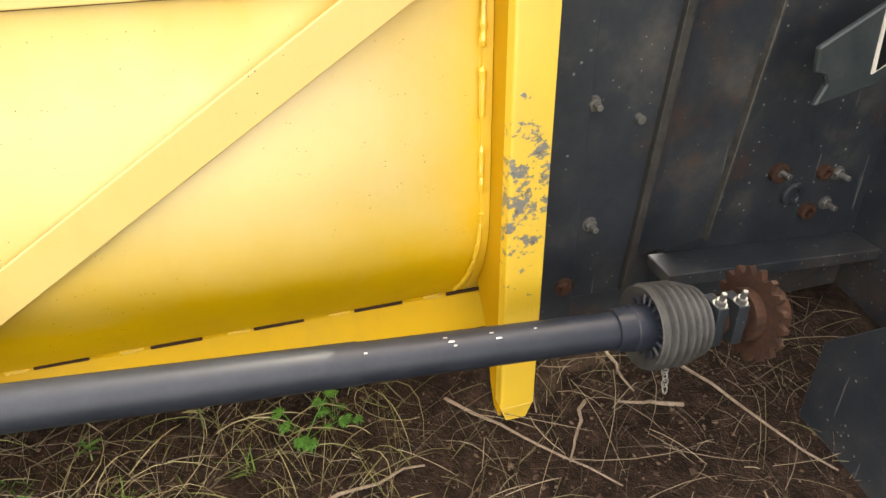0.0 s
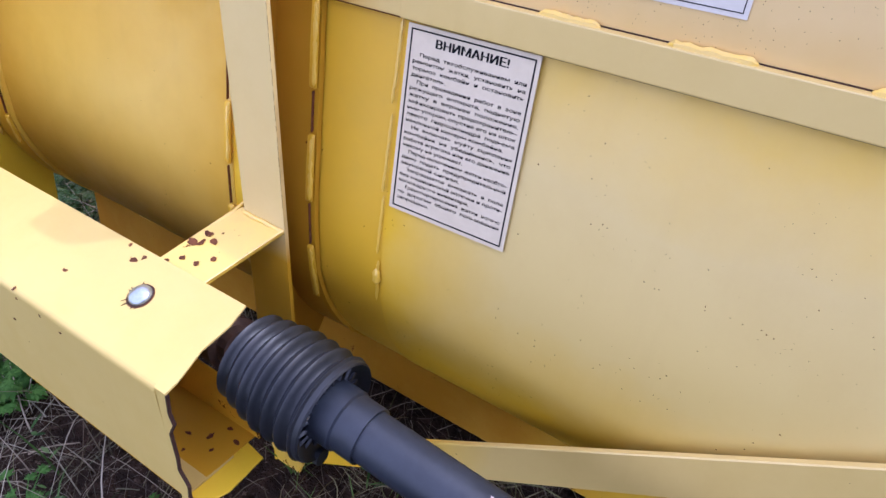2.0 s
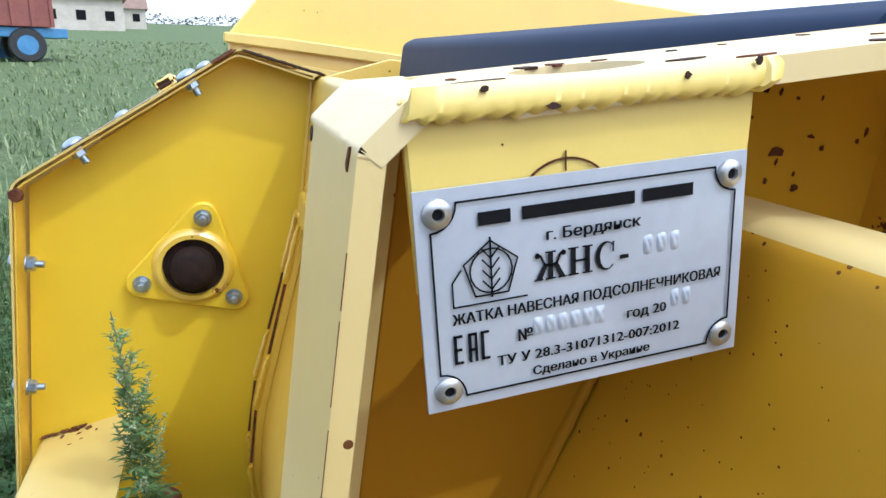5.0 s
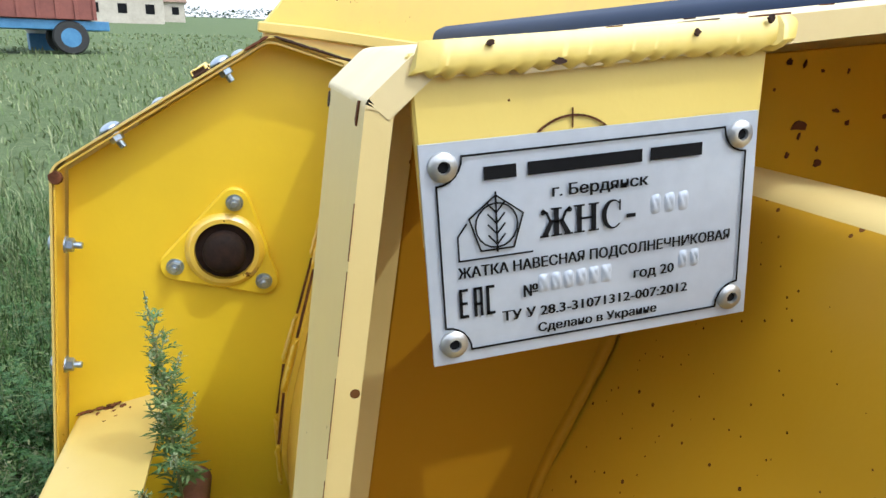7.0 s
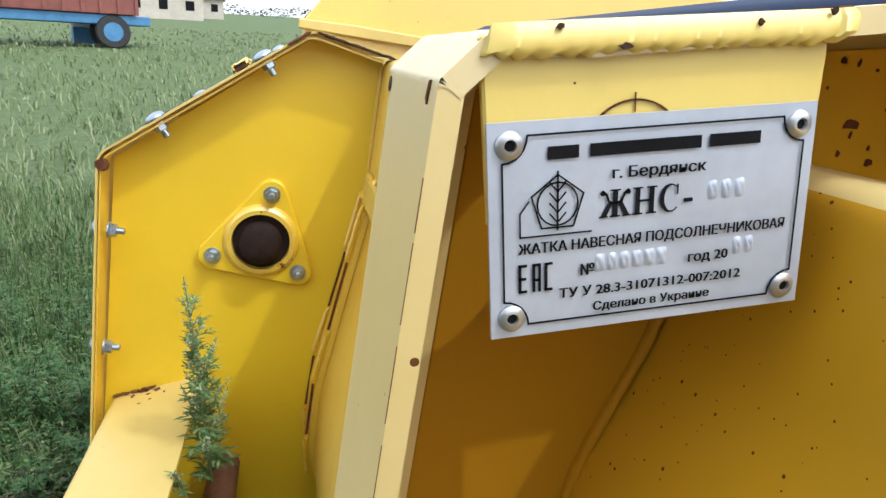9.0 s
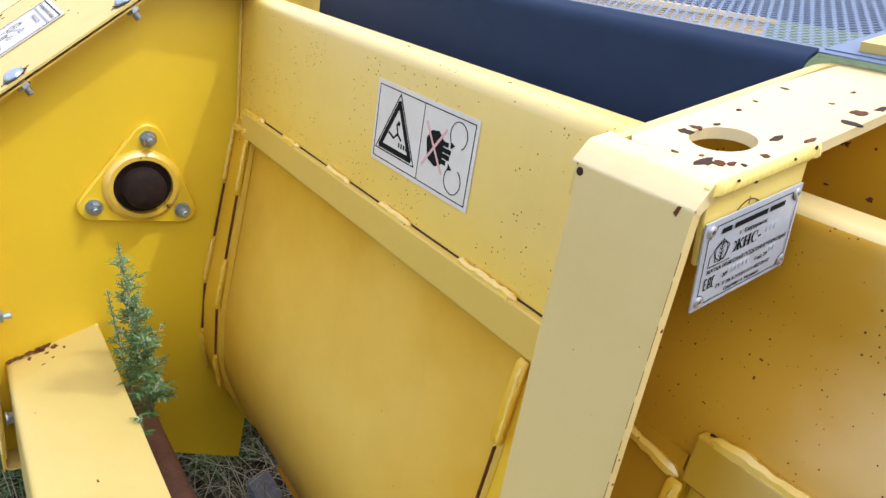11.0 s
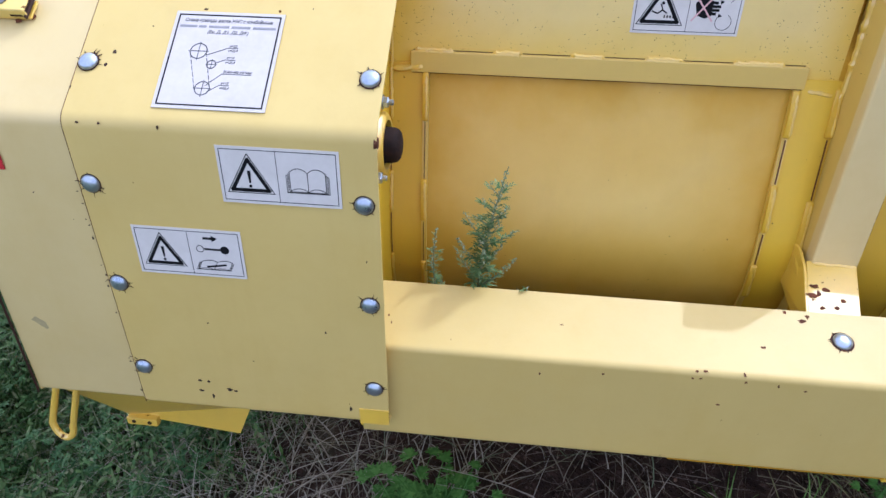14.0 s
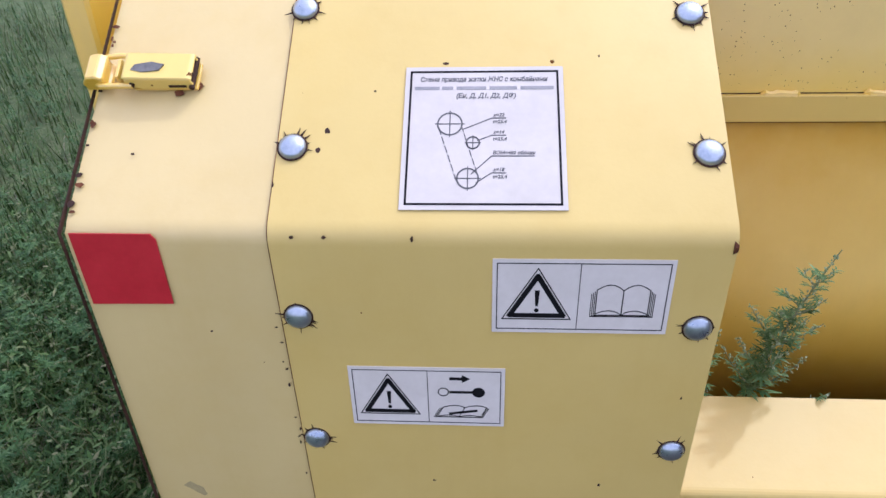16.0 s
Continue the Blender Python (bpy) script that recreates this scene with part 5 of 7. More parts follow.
for x, s in ((2.214, 1), (2.250, -1)):
    a = axis(x) + Vector((0, -0.026, 0.030))
    part("clamp", box(x - 0.009, x + 0.009, a.y - 0.012, a.y + 0.03, a.z - 0.055, a.z + 0.016, 0.003), M_BLACKSTEEL, spro)
    hex_nut(a + Vector((0, 0, 0.016)), (0, -0.2, 1), spro, 0.0085, 0.012, "nut", M_DULL)

# rust chips where the paint has broken
UP_R = roof_n.cross(Vector((1, 0, 0)))
SPOTS_REAR = ((-0.2726, 0.4904, 3), (-0.2585, 0.4896, 3), (-0.2736, 0.4697, 3.5), (-0.2563, 0.4597, 4), (-0.2274, 0.4765, 4), (-0.2181, 0.4748, 3), (-0.0385, 0.4583, 4), (-0.1802, 0.5396, 1.5), (-0.2387, 0.6058, 1.5), (-0.0657, 0.6056, 2), (-0.441, 0.803, 1.3), (-0.3511, 0.9055, 2), (-0.3231, 0.9055, 2), (-0.2484, 0.904, 2), (-0.0003, 0.731, 1.5), (-0.5547, 0.6809, 2))
for k, (x, z, s) in enumerate(SPOTS_REAR):
    blotch((x, -0.322 + (0.909 - z) * 0.0084, z), (1, 0, 0), (0, 0.008, 1), s / 1000, cover, 900 + k, mat=M_DARKRUST)
blotch((-0.5073, -0.3167, 0.5793), (1, 0, -0.9), (0.9, 0, 1), 0.011, cover, 930, "stain", plain("oily_stain", (0.30, 0.24, 0.11), (0.42, 0.34, 0.16), 0.5, 0, 60, 0, 0.001), 0.0002)
blotch((-0.032, -0.3198, 0.706), (1, 0, -0.05), (0.05, 0, 1), 0.012, cover, 931, "stain", bpy.data.materials["oily_stain"], 0.0002)
for k, (x, y, s) in enumerate(((-0.3281, -0.2435, 3.2), (-0.3349, -0.2589, 2.6), (-0.2237, -0.1875, 2.2), (-0.5033, -0.2618, 1.6), (-0.3714, -0.2861, 1.6), (-0.288, -0.2108, 1.2), (-0.0844, -0.1824, 1.2))):
    blotch(roof_at(x, y), (1, 0, 0), UP_R, s / 1000, cover, 940 + k, mat=M_DARKRUST)
G_UP = Vector((0, 0.112, 0.039)).normalized()


def guard_at(x, y):
    return (x, y, 0.613 + (y + 0.190) * 0.039 / 0.112)


for k, (x, y, s) in enumerate(((-0.018, -0.262, 9), (-0.012, -0.245, 6), (-0.004, -0.255, 3), (-0.009, -0.275, 4), (0.0, -0.235, 2.5), (0.012, -0.25, 2), (0.018, -0.262, 2), (0.2694, -0.2436, 2), (0.5552, -0.255, 3.5), (0.5966, -0.194, 3), (0.6189, -0.2073, 5), (0.628, -0.199, 4), (0.457, -0.300, 2.5), (0.5222, -0.300, 3), (0.4694, -0.299, 3))):
    blotch(guard_at(x, y), (1, 0, 0), G_UP, s / 1000, guard, 960 + k)
for k, (x, z) in enumerate(((0.4528, 0.5633), (0.4643, 0.5636), (0.5258, 0.5633), (0.6074, 0.5559), (0.4975, 0.5176), (0.2409, 0.5476), (0.57, 0.561), (0.33, 0.557))):
    blotch((x, -0.3018, z), (1, 0, 0), (0, 0.02, 1), 0.0022, guard, 980 + k)
for k, (x, y, s) in enumerate(((0.6517, -0.1488, 8), (0.6585, -0.1308, 6), (0.6741, -0.1365, 6), (0.6457, -0.1838, 4), (0.6809, -0.1698, 4), (0.694, -0.1558, 4), (0.636, -0.19, 4), (0.6703, -0.1878, 3), (0.6597, -0.1718, 4), (0.662, -0.145, 5))):
    blotch((x, y, 0.6347 + (y + 0.08) * 0.28), (1, 0, 0), (0, 1, 0.28), s / 1000, post_a, 1000 + k)
for k, (x, z, s) in enumerate(((0.867, 1.062, 3.2), (0.892, 1.0625, 2.2), (0.962, 0.995, 2.6), (0.919, 1.063, 1.3), (1.05, 1.062, 2), (1.22, 1.063, 2.5), (0.80, 1.062, 1.3))):
    blotch((x, (0.0 if z < 1.05 else 0.0012) + set_back(x, z), z - lip_drop(x)), (1, 0, 0), (0, 0, 1) if z < 1.05 else (0, 0.5, 1), s / 1000, header, 1050 + k, mat=M_DARKRUST)
for k, (x, y, s) in enumerate(((0.836, 0.016, 2), (0.857, 0.030, 2.6), (0.99, 0.02, 2), (1.12, 0.015, 2.5), (0.93, 0.028, 1.6), (0.35, 0.02, 1.8), (0.12, 0.018, 1.6), (0.50, 0.015, 1.8))):
    blotch((x, y + (set_back(x, 1.06) if x > 0.655 else 0.0), 1.068 - (lip_drop(x) if x > 0.655 else 0.0)), (1, 0, 0), (0, 1, 0), s / 1000, header, 1070 + k, mat=M_DARKRUST)
for k, (x, y, s) in enumerate(((0.7172, -0.0570, 6), (0.722, -0.052, 4), (0.726, -0.049, 2.5), (0.6876, -0.0323, 4), (0.688, -0.024, 3), (0.692, -0.0135, 2.5), (0.7217, -0.0085, 4), (0.733, 0.0003, 3), (0.7304, -0.0306, 2.5), (0.7304, -0.046, 1.5), (0.701, -0.056, 1.8), (0.712, 0.055, 1.5), (0.686, 0.012, 2), (0.684, 0.03, 1.6), (0.682, 0.06, 2.5), (0.733, 0.0348, 5), (0.728, 0.0513, 5), (0.71, 0.08, 2), (0.733, 0.065, 4), (0.735, 0.085, 3))):
    blotch((x, y, 1.0715 + 0.24 * (y + 0.085)), (1, 0, 0), (0, 1, 0.24), s / 1000, post_a, 1020 + k, mat=M_RUST if k % 3 else M_DARKRUST)
# ---------------------------------------------------------------- black feeder house beside the far post
feeder = thing("feeder_house", (2.6, 0.2, 0.15), "grimy black steel feeder house with worn edges", "farm machine")
part("back_plate", prism([(2.008, 1.4), (2.09, 1.4), (2.09, 0.30), (2.008, 0.30)], "y", 0.0, 0.008, 0.001), M_BLACKSTEEL, feeder)
part("flange_plate", prism([(2.09, 1.4), (2.275, 1.4), (2.185, 0.34), (2.09, 0.34)], "y", 0.006, 0.014, 0.001), M_BLACKSTEEL, feeder)
part("edge_strip", prism([(2.270, 1.4), (2.288, 1.4), (2.197, 0.34), (2.183, 0.34)], "y", -0.006, 0.016, 0.001), plain("worn_grey_steel", (0.020, 0.020, 0.019), (0.055, 0.052, 0.048), 0.5, 0.3, 20, 0.2, 0.002), feeder, "worn grey edge")
part("side_wall", prism([(2.285, 1.4), (2.51, 1.4), (2.388, 0.38), (2.195, 0.36)], "y", 0.06, 0.075, 0.001), M_BLACKSTEEL, feeder)
part("edge_strip", prism([(2.505, 1.4), (2.511, 1.4), (2.389, 0.38), (2.384, 0.38)], "y", 0.045, 0.07, 0.001), plain("rubbed_steel", (0.03, 0.03, 0.03), (0.09, 0.088, 0.08), 0.45, 0.3, 20, 0.2, 0.002), feeder, "rubbed bright edge")
part("inner_wall", prism([(2.48, 1.4), (4.2, 1.4), (4.2, 0.0), (2.30, 0.05), (2.34, 0.38)], "y", 0.10, 0.12, 0.001), M_BLACKSTEEL, feeder)
# roof and raised side, mostly unseen, added to block sky light from here
part("sky_blocker_roof", prism([(0.12, 1.42), (0.12, 1.45), (-2.4, 2.1), (-2.4, 2.06)], "x", 2.82, 4.2, 0.002), M_BLACKSTEEL, feeder)
part("sky_blocker_side", prism([(-2.4, 0.45), (-0.95, 0.0), (0.12, 0.0), (0.12, 1.45), (-2.4, 2.1)], "x", 2.80, 2.83, 0.002), M_BLACKSTEEL, feeder)
# black filler added to hide the bright gap behind the shaft
part("gap_filler", prism([(1.99, 0.05), (2.60, 0.05), (2.60, 0.345), (1.99, 0.345)], "y", 0.125, 0.133, 0.001), M_BLACKSTEEL, feeder)
# black sheet fills the shadowed corner, placed to fit the camera's view
part("shaded_corner_sheet", prism([(-0.19, 0.08), (-0.19, 0.30), (-0.34, 0.47), (-1.3, 0.60), (-1.3, 0.02)], "x", 2.470, 2.482, 0.002), M_BLACKSTEEL, feeder, "black sheet for the shaded corner down to the earth")
part("top_rail", prism([(2.30, 0.335), (2.80, 0.30), (2.80, 0.275), (2.30, 0.308)], "y", 0.02, 0.10, 0.002), M_BLACKSTEEL, feeder)
for x, z in ((2.095, 0.697), (2.112, 0.486)):
    hex_nut((x, 0.006, z), (0, -1, 0), feeder, 0.0105, 0.014, "nut", M_DULL)
part("stud", lathe([(0, 0.017), (0.004, 0.017), (0.005, 0.011), (0.012, 0.009)], (2.072, 0.0, 0.372), (2.072, -1, 0.372), 18), M_DARKRUST, feeder, "rusty bolt head")
part("stud", lathe([(0, 0.008), (0.012, 0.007)], (2.175, 0.005, 0.665), (2.175, -1, 0.665), 12), M_DULL, feeder, "small pale stud")
bracket = part("bracket", prism([(2.462, 0.752), (2.66, 0.862), (2.68, 0.745), (2.60, 0.68), (2.482, 0.655), (2.496, 0.690), (2.488, 0.706), (2.468, 0.712)], "y", -0.02, -0.008, 0.003), plain("dark_green_grey_paint", (0.016, 0.024, 0.027), (0.038, 0.046, 0.048), 0.5, 0.0, 18, 0.2, 0.002), feeder, "chipped dark grey bracket")
part("pale_frame", prism([(2.566, 0.805), (2.64, 0.842), (2.645, 0.735), (2.576, 0.700)], "y", -0.024, -0.0201, 0.0005), M_STICKER, bracket, "pale sticker edge")
part("pale_frame", prism([(2.571, 0.800), (2.64, 0.836), (2.64, 0.742), (2.581, 0.707)], "y", -0.026, -0.0241, 0.0003), M_INK, bracket)
for x, z, r in ((2.56, 0.475, 0.020), (2.605, 0.425, 0.026), (2.67, 0.46, 0.016), (2.655, 0.375, 0.018)):
    part("bearing_boss", lathe([(0, r), (0.012, r), (0.014, r * 0.8), (0.014, r * 0.5), (0.006, r * 0.45)], (x, 0.10, z), (x, -1, z), 16), M_BLACKSTEEL if r == 0.026 else M_DARKRUST, feeder)
for x, z in ((2.70, 0.385), (2.71, 0.45), (2.565, 0.475)):
    hex_nut((x, 0.10, z), (0, -1, 0), feeder, 0.012, 0.02, "nut", M_DULL)

# ---------------------------------------------------------------- perforated shroud behind the wall top
shroud = thing("perforated_shroud", (0.9, 0.2, 0.95), "dark blue-black sheet shroud with a perforated top", "machine guard")
for x0, x1 in ((-0.02, 0.662), (0.752, 2.3)):
    part("face", sheet(fillet([(0.112, 0.90), (0.112, 1.119), (0.125, 1.1265)], 0.006), x0, x1, 0.003, 2), M_BLACKSHEET, shroud, "plain dark face", True)
part("face", sheet([(0.135, 0.90), (0.135, 1.118)], 0.66, 0.76, 0.003), M_BLACKSHEET, shroud)


def perforated(x0, x1, pitch=0.0088):
    """A sheet with staggered round holes, rising forward from the shroud's edge."""
    o, d = Vector((0, 0.131, 1.128)), Vector((0, 0.30, 0.066)).normalized()
    cols, rows = int((x1 - x0) / pitch), int(0.31 / (pitch * 0.87))
    unit = [(math.cos(math.pi * (k + 0.5) / 4), math.sin(math.pi * (k + 0.5) / 4)) for k in range(8)]
    verts, faces = [], []
    hp_, hq = pitch / 2, pitch * 0.87 / 2
    sq = []
    for c, s_ in unit:
        t = min(hp_ / max(1e-9, abs(c)), hq / max(1e-9, abs(s_)))
        sq.append((c * t, s_ * t))
    for j in range(rows):
        for i in range(cols):
            cx = x0 + (i + 0.5 + (0.5 if j % 2 else 0.0)) * pitch
            cy = (j + 0.5) * pitch * 0.87
            b = len(verts)
            for (ex, ey), (c, s_) in zip(sq, unit):
                p = o + d * (cy + ey)
                verts.append((cx + ex, p.y, p.z))
                q = o + d * (cy + s_ * pitch * 0.31)
                verts.append((cx + c * pitch * 0.31, q.y, q.z))
            for k in range(8):
                m = (k + 1) % 8
                faces.append((b + 2 * k, b + 2 * m, b + 2 * m + 1, b + 2 * k + 1))
            # corner fillers
    me = bpy.data.meshes.new("perforated_top")
    og = Vector((shroud["ox"], shroud["oy"], shroud["oz"]))
    me.from_pydata([(v[0] - og.x, v[1] - og.y, v[2] - og.z) for v in verts], [], faces)
    ob = mesh_part("perforated_top", me, M_PERF, shroud, "blue-grey sheet with small round holes")
    return tagged(ob, kind="stuff")


perforated(0.0, 0.662)
perforated(0.742, 1.5)
part("plain_margin", sheet([(0.1235, 1.1262), (0.134, 1.1285)], -0.02, 2.3, 0.001), M_PERF, shroud)
part("plain_margin", sheet([(0.131, 1.1275), (0.435, 1.1944)], 0.662, 0.748, 0.002), M_PERF, shroud)
part("plain_margin", sheet([(0.432, 1.1945), (0.452, 1.1985), (0.457, 1.14)], -0.02, 2.3, 0.002), M_PERF, shroud)
tie = part("tie_strip", sheet([(0.139, 1.1312), (0.428, 1.1948)], 0.679, 0.727, 0.006), M_COVER, shroud, "pale yellow strip with three bolts")
for y in (0.177, 0.220, 0.400):
    round_bolt((0.703, y, 1.1376 + (y - 0.139) * 0.22), (0, -0.22, 1), tie, 0.0125)
part("inner_tube", box(-0.02, 2.3, 0.20, 0.30, 0.55, 0.85, 0.02), M_BLACKSTEEL, shroud)

# ---------------------------------------------------------------- stickers and plates


def sticker(name, M, w, h, label, mat=None, category="sticker", margin=0.004, line=0.0008, frame=True):
    t = thing(name, M.translation, label, category)
    part("sheet", flat_poly(M, [rect_pts(-w / 2, -h / 2, w / 2, h / 2)], -0.0004, 0.0010), mat or M_STICKER, t)
    if frame:
        a, b = w / 2 - margin, h / 2 - margin
        part("border_line", flat_poly(M, stroke(rect_pts(-a, -b, a, b), line, True), 0.0006), M_INK, t)
    return t


def triangle_sign(M, cx, cy, s, t):
    """A thick warning triangle with a thin outer line."""
    def tri(k):
        return [(cx + s * k * math.cos(radians(a)), cy - s * 0.07 + s * k * math.sin(radians(a))) for a in (90, 210, 330)]
    part("warning_triangle", flat_poly(M, stroke(tri(0.50), s * 0.085, True), 0.0006), M_INK, t)
    part("thin_line", flat_poly(M, stroke(tri(0.64), s * 0.018, True), 0.0006), M_INK, t)


def exclaim(M, cx, cy, s, t):
    bar = [(cx - s * 0.04, cy + s * 0.2), (cx + s * 0.04, cy + s * 0.2), (cx + s * 0.022, cy - s * 0.10), (cx - s * 0.022, cy - s * 0.10)]
    part("exclamation_mark", flat_poly(M, [bar, arc_pts(cx, cy - s * 0.18, s * 0.038, 0, 345, 12)], 0.0006), M_INK, t)


back = 0.008
# read-the-manual sticker
BKM = frame_of((-0.1035, -0.3222, 0.8475), (1, 0, 0.0), (0, back, 1)) @ Matrix.Diagonal((1.025, 1.04, 1.0, 1.0))
bk = sticker("manual_sticker", BKM, 0.150, 0.074, "white warning sticker with exclamation triangle and open book on yellow cover")
part("divider", flat_poly(BKM, stroke([(-0.002, -0.033), (-0.002, 0.033)], 0.0006), 0.0006), M_INK, bk)
triangle_sign(BKM, -0.037, -0.002, 0.053, bk)
exclaim(BKM, -0.037, -0.004, 0.053, bk)


def open_book(M, cx, cy, w, h, t, skew=0.0, lines=3):
    def sk(p):
        return (cx + p[0] * w + p[1] * h * skew, cy + p[1] * h)
    left = [(-0.46, -0.38), (-0.46, 0.30)] + [(-0.46 + 0.46 * k / 6, 0.30 + 0.14 * math.sin(math.pi * k / 6)) for k in range(1, 6)] + [(0, 0.28), (0, -0.40)] + [(-0.46 * k / 6, -0.38 + 0.10 * math.sin(math.pi * k / 6)) for k in range(1, 6)]
    right = [(-p[0], p[1]) for p in left]
    S = stroke([sk(p) for p in left], 0.0008, True) + stroke([sk(p) for p in right], 0.0008, True)
    for k in range(lines):
        d = 0.03 * (k + 1)
        S += stroke([sk((-0.46 - d, 0.28 - d)), sk((-0.46 - d, -0.38 - d * 0.8)), sk((0.46 + d, -0.38 - d * 0.8)), sk((0.46 + d, 0.28 - d))], 0.0006)
    part("open_book", flat_poly(M, S, 0.0006), M_INK, t)


open_book(BKM, 0.035, -0.003, 0.048, 0.036, bk)

# remove-the-key sticker
KYM = frame_of((-0.242, -0.3213, 0.727), (1, 0, 0.0), (0, back, 1))
ky = sticker("ignition_key_sticker", KYM, 0.150, 0.074, "white warning sticker with exclamation triangle, key and manual on yellow cover")
part("divider", flat_poly(KYM, stroke([(0.001, -0.033), (0.001, 0.033)], 0.0006), 0.0006), M_INK, ky)
triangle_sign(KYM, -0.037, -0.002, 0.053, ky)
exclaim(KYM, -0.037, -0.004, 0.053, ky)
open_book(KYM, 0.034, -0.018, 0.046, 0.018, ky, 0.5, 2)
part("key", flat_poly(KYM, [rect_pts(0.022, 0.0055, 0.046, 0.0085), arc_pts(0.050, 0.007, 0.0062, 0, 345, 14), rect_pts(0.022, 0.022, 0.034, 0.0255), [(0.034, 0.019), (0.042, 0.0238), (0.034, 0.0285)]] + stroke(arc_pts(0.016, 0.007, 0.005, 0, 360, 14), 0.0009), 0.0006), M_INK, ky)
part("spanner", flat_poly(KYM, stroke([(0.022, -0.021), (0.048, -0.0165)], 0.0028), 0.00075), M_INK, ky)

# danger sticker on the wall: rotating parts
DCM = frame_of((0.4170, -0.0006, 0.9990), (1, 0, 0.0), (0, 0, 1)) @ Matrix.Diagonal((1.025, 1.02, 1.0, 1.0))
dc = sticker("rotating_parts_sticker", DCM, 0.150, 0.074, "white two-panel warning sticker on the speckled yellow wall")
part("divider", flat_poly(DCM, stroke([(0.002, -0.033), (0.002, 0.033)], 0.0006), 0.0006), M_INK, dc)
triangle_sign(DCM, -0.036, -0.002, 0.058, dc)
part("pictogram", flat_poly(DCM, stroke([(-0.048, -0.006), (-0.040, -0.009), (-0.034, -0.004), (-0.028, -0.008)], 0.002) + stroke([(-0.034, -0.003), (-0.037, 0.004)], 0.0018) + [rect_pts(-0.031 + 0.004 * k, -0.015, -0.029 + 0.004 * k, -0.011) for k in range(4)] + [arc_pts(-0.034, 0.0055, 0.0022, 0, 345, 10)], 0.0006), M_INK, dc)
part("pictogram", flat_poly(DCM, [[(0.010, 0.006), (0.016, 0.014), (0.026, 0.016), (0.034, 0.010), (0.034, -0.010), (0.026, -0.014), (0.014, -0.010)], rect_pts(0.033, 0.006, 0.041, 0.010), rect_pts(0.033, 0.001, 0.045, 0.005), rect_pts(0.033, -0.004, 0.044, 0.0), rect_pts(0.033, -0.009, 0.040, -0.005)], 0.0006), M_INK, dc)
part("turning_arrows", flat_poly(DCM, stroke(arc_pts(0.052, 0.019, 0.011, -60, 215, 18), 0.0008) + stroke(arc_pts(0.052, -0.018, 0.011, -215, 60, 18), 0.0008) + [[(0.044, 0.006), (0.049, 0.010), (0.043, 0.012)], [(0.044, -0.006), (0.049, -0.010), (0.043, -0.012)]], 0.0006), M_INK, dc)
part("cross_out", flat_poly(DCM, stroke([(0.008, 0.019), (0.036, -0.017)], 0.0024) + stroke([(0.008, -0.017), (0.036, 0.019)], 0.0024), 0.00075), M_PINK, dc)

# second danger sticker farther along the wall
D2M = frame_of((1.076, -0.0006, 0.988), (1, 0, 0.0), (0, 0, 1))
d2 = sticker("crush_hazard_sticker", D2M, 0.150, 0.074, "white two-panel warning sticker with triangle on speckled yellow wall")
part("divider", flat_poly(D2M, stroke([(0.002, -0.033), (0.002, 0.033)], 0.0006), 0.0006), M_INK, d2)
triangle_sign(D2M, -0.036, -0.002, 0.058, d2)
part("pictogram", flat_poly(D2M, [rect_pts(-0.0385, 0.0055, -0.0315, 0.0090), arc_pts(-0.0400, 0.0030, 0.0023, 0, 345, 10)] + stroke([(-0.046, 0.0), (-0.038, 0.0015), (-0.034, -0.006), (-0.030, -0.007)], 0.0018) + stroke([(-0.037, -0.003), (-0.040, -0.012), (-0.045, -0.013)], 0.002) + stroke([(-0.036, -0.004), (-0.031, -0.012), (-0.027, -0.013)], 0.002), 0.0006), M_INK, d2)

# long printed notice
NTM = frame_of((0.9225, bulge(0.92, 0.787) - 0.0022, 0.787), (1, 0, 0.01), (0, 0.128, 0.992)) @ Matrix.Diagonal((0.985, 0.950, 1.0, 1.0))
nt = sticker("printed_safety_notice", NTM, 0.148, 0.210, "white printed safety notice with black heading on yellow wall", M_PAPER, "notice", 0.005, 0.0016)
for dx in (0.0, 0.0005, 0.0010):
    lettering("ВНИМАНИЕ!", NTM, -0.0395 + dx, 0.0862, 0.0088, 0.082, nt, M_INK, 0.0009 + dx * 0.05, "heading", 0.006)
NOTICE = ["  Перед  техобслуживанием  или", "ремонтом  жатки,  установить  на", "тормоз  комбайн  и  остановить", "двигатель.", "  При  проведении  работ  в  зоне", "режущего  аппарата,  поднятую", "жатку  в  верхнее  положение,", "зафиксировать предохранитель-", "ным упором, опустив его на шток", "левого  гидроцилиндра  подъема", "наклонной камеры комбайна.", "  Не  включать  муфту  сцепления", "комбайна  не  убедившись,  что", "работа агрегата или его движение", "никому не угрожает.", "  Перед включением жатки необхо-", "димо  подать  предупредительный", "звуковой сигнал.", "  Запрещается  выезжать  в  поле", "без медицинской аптечки и проти-", "вопожарного инвентаря.", "  Транспортирование  жатки  ночью", "по  дорогам  общего  пользования", "запрещено."]
for k, text in enumerate(NOTICE):
    wd = 0.129
    if text in ("двигатель.", "запрещено."):
        wd = 0.042
    elif text in ("звуковой сигнал.", "никому не угрожает."):
        wd = 0.075
    elif text == "вопожарного инвентаря.":
        wd = 0.09
    elif text == "наклонной камеры комбайна.":
        wd = 0.118
    ind = 0.008 if text.startswith("  ") else 0.0
    lettering(text.strip(), NTM, -0.0645 + ind, 0.0735 - 0.0071 * k, 0.0039, wd - ind, nt, M_INK, 0.0009, "text_line", 0.018)

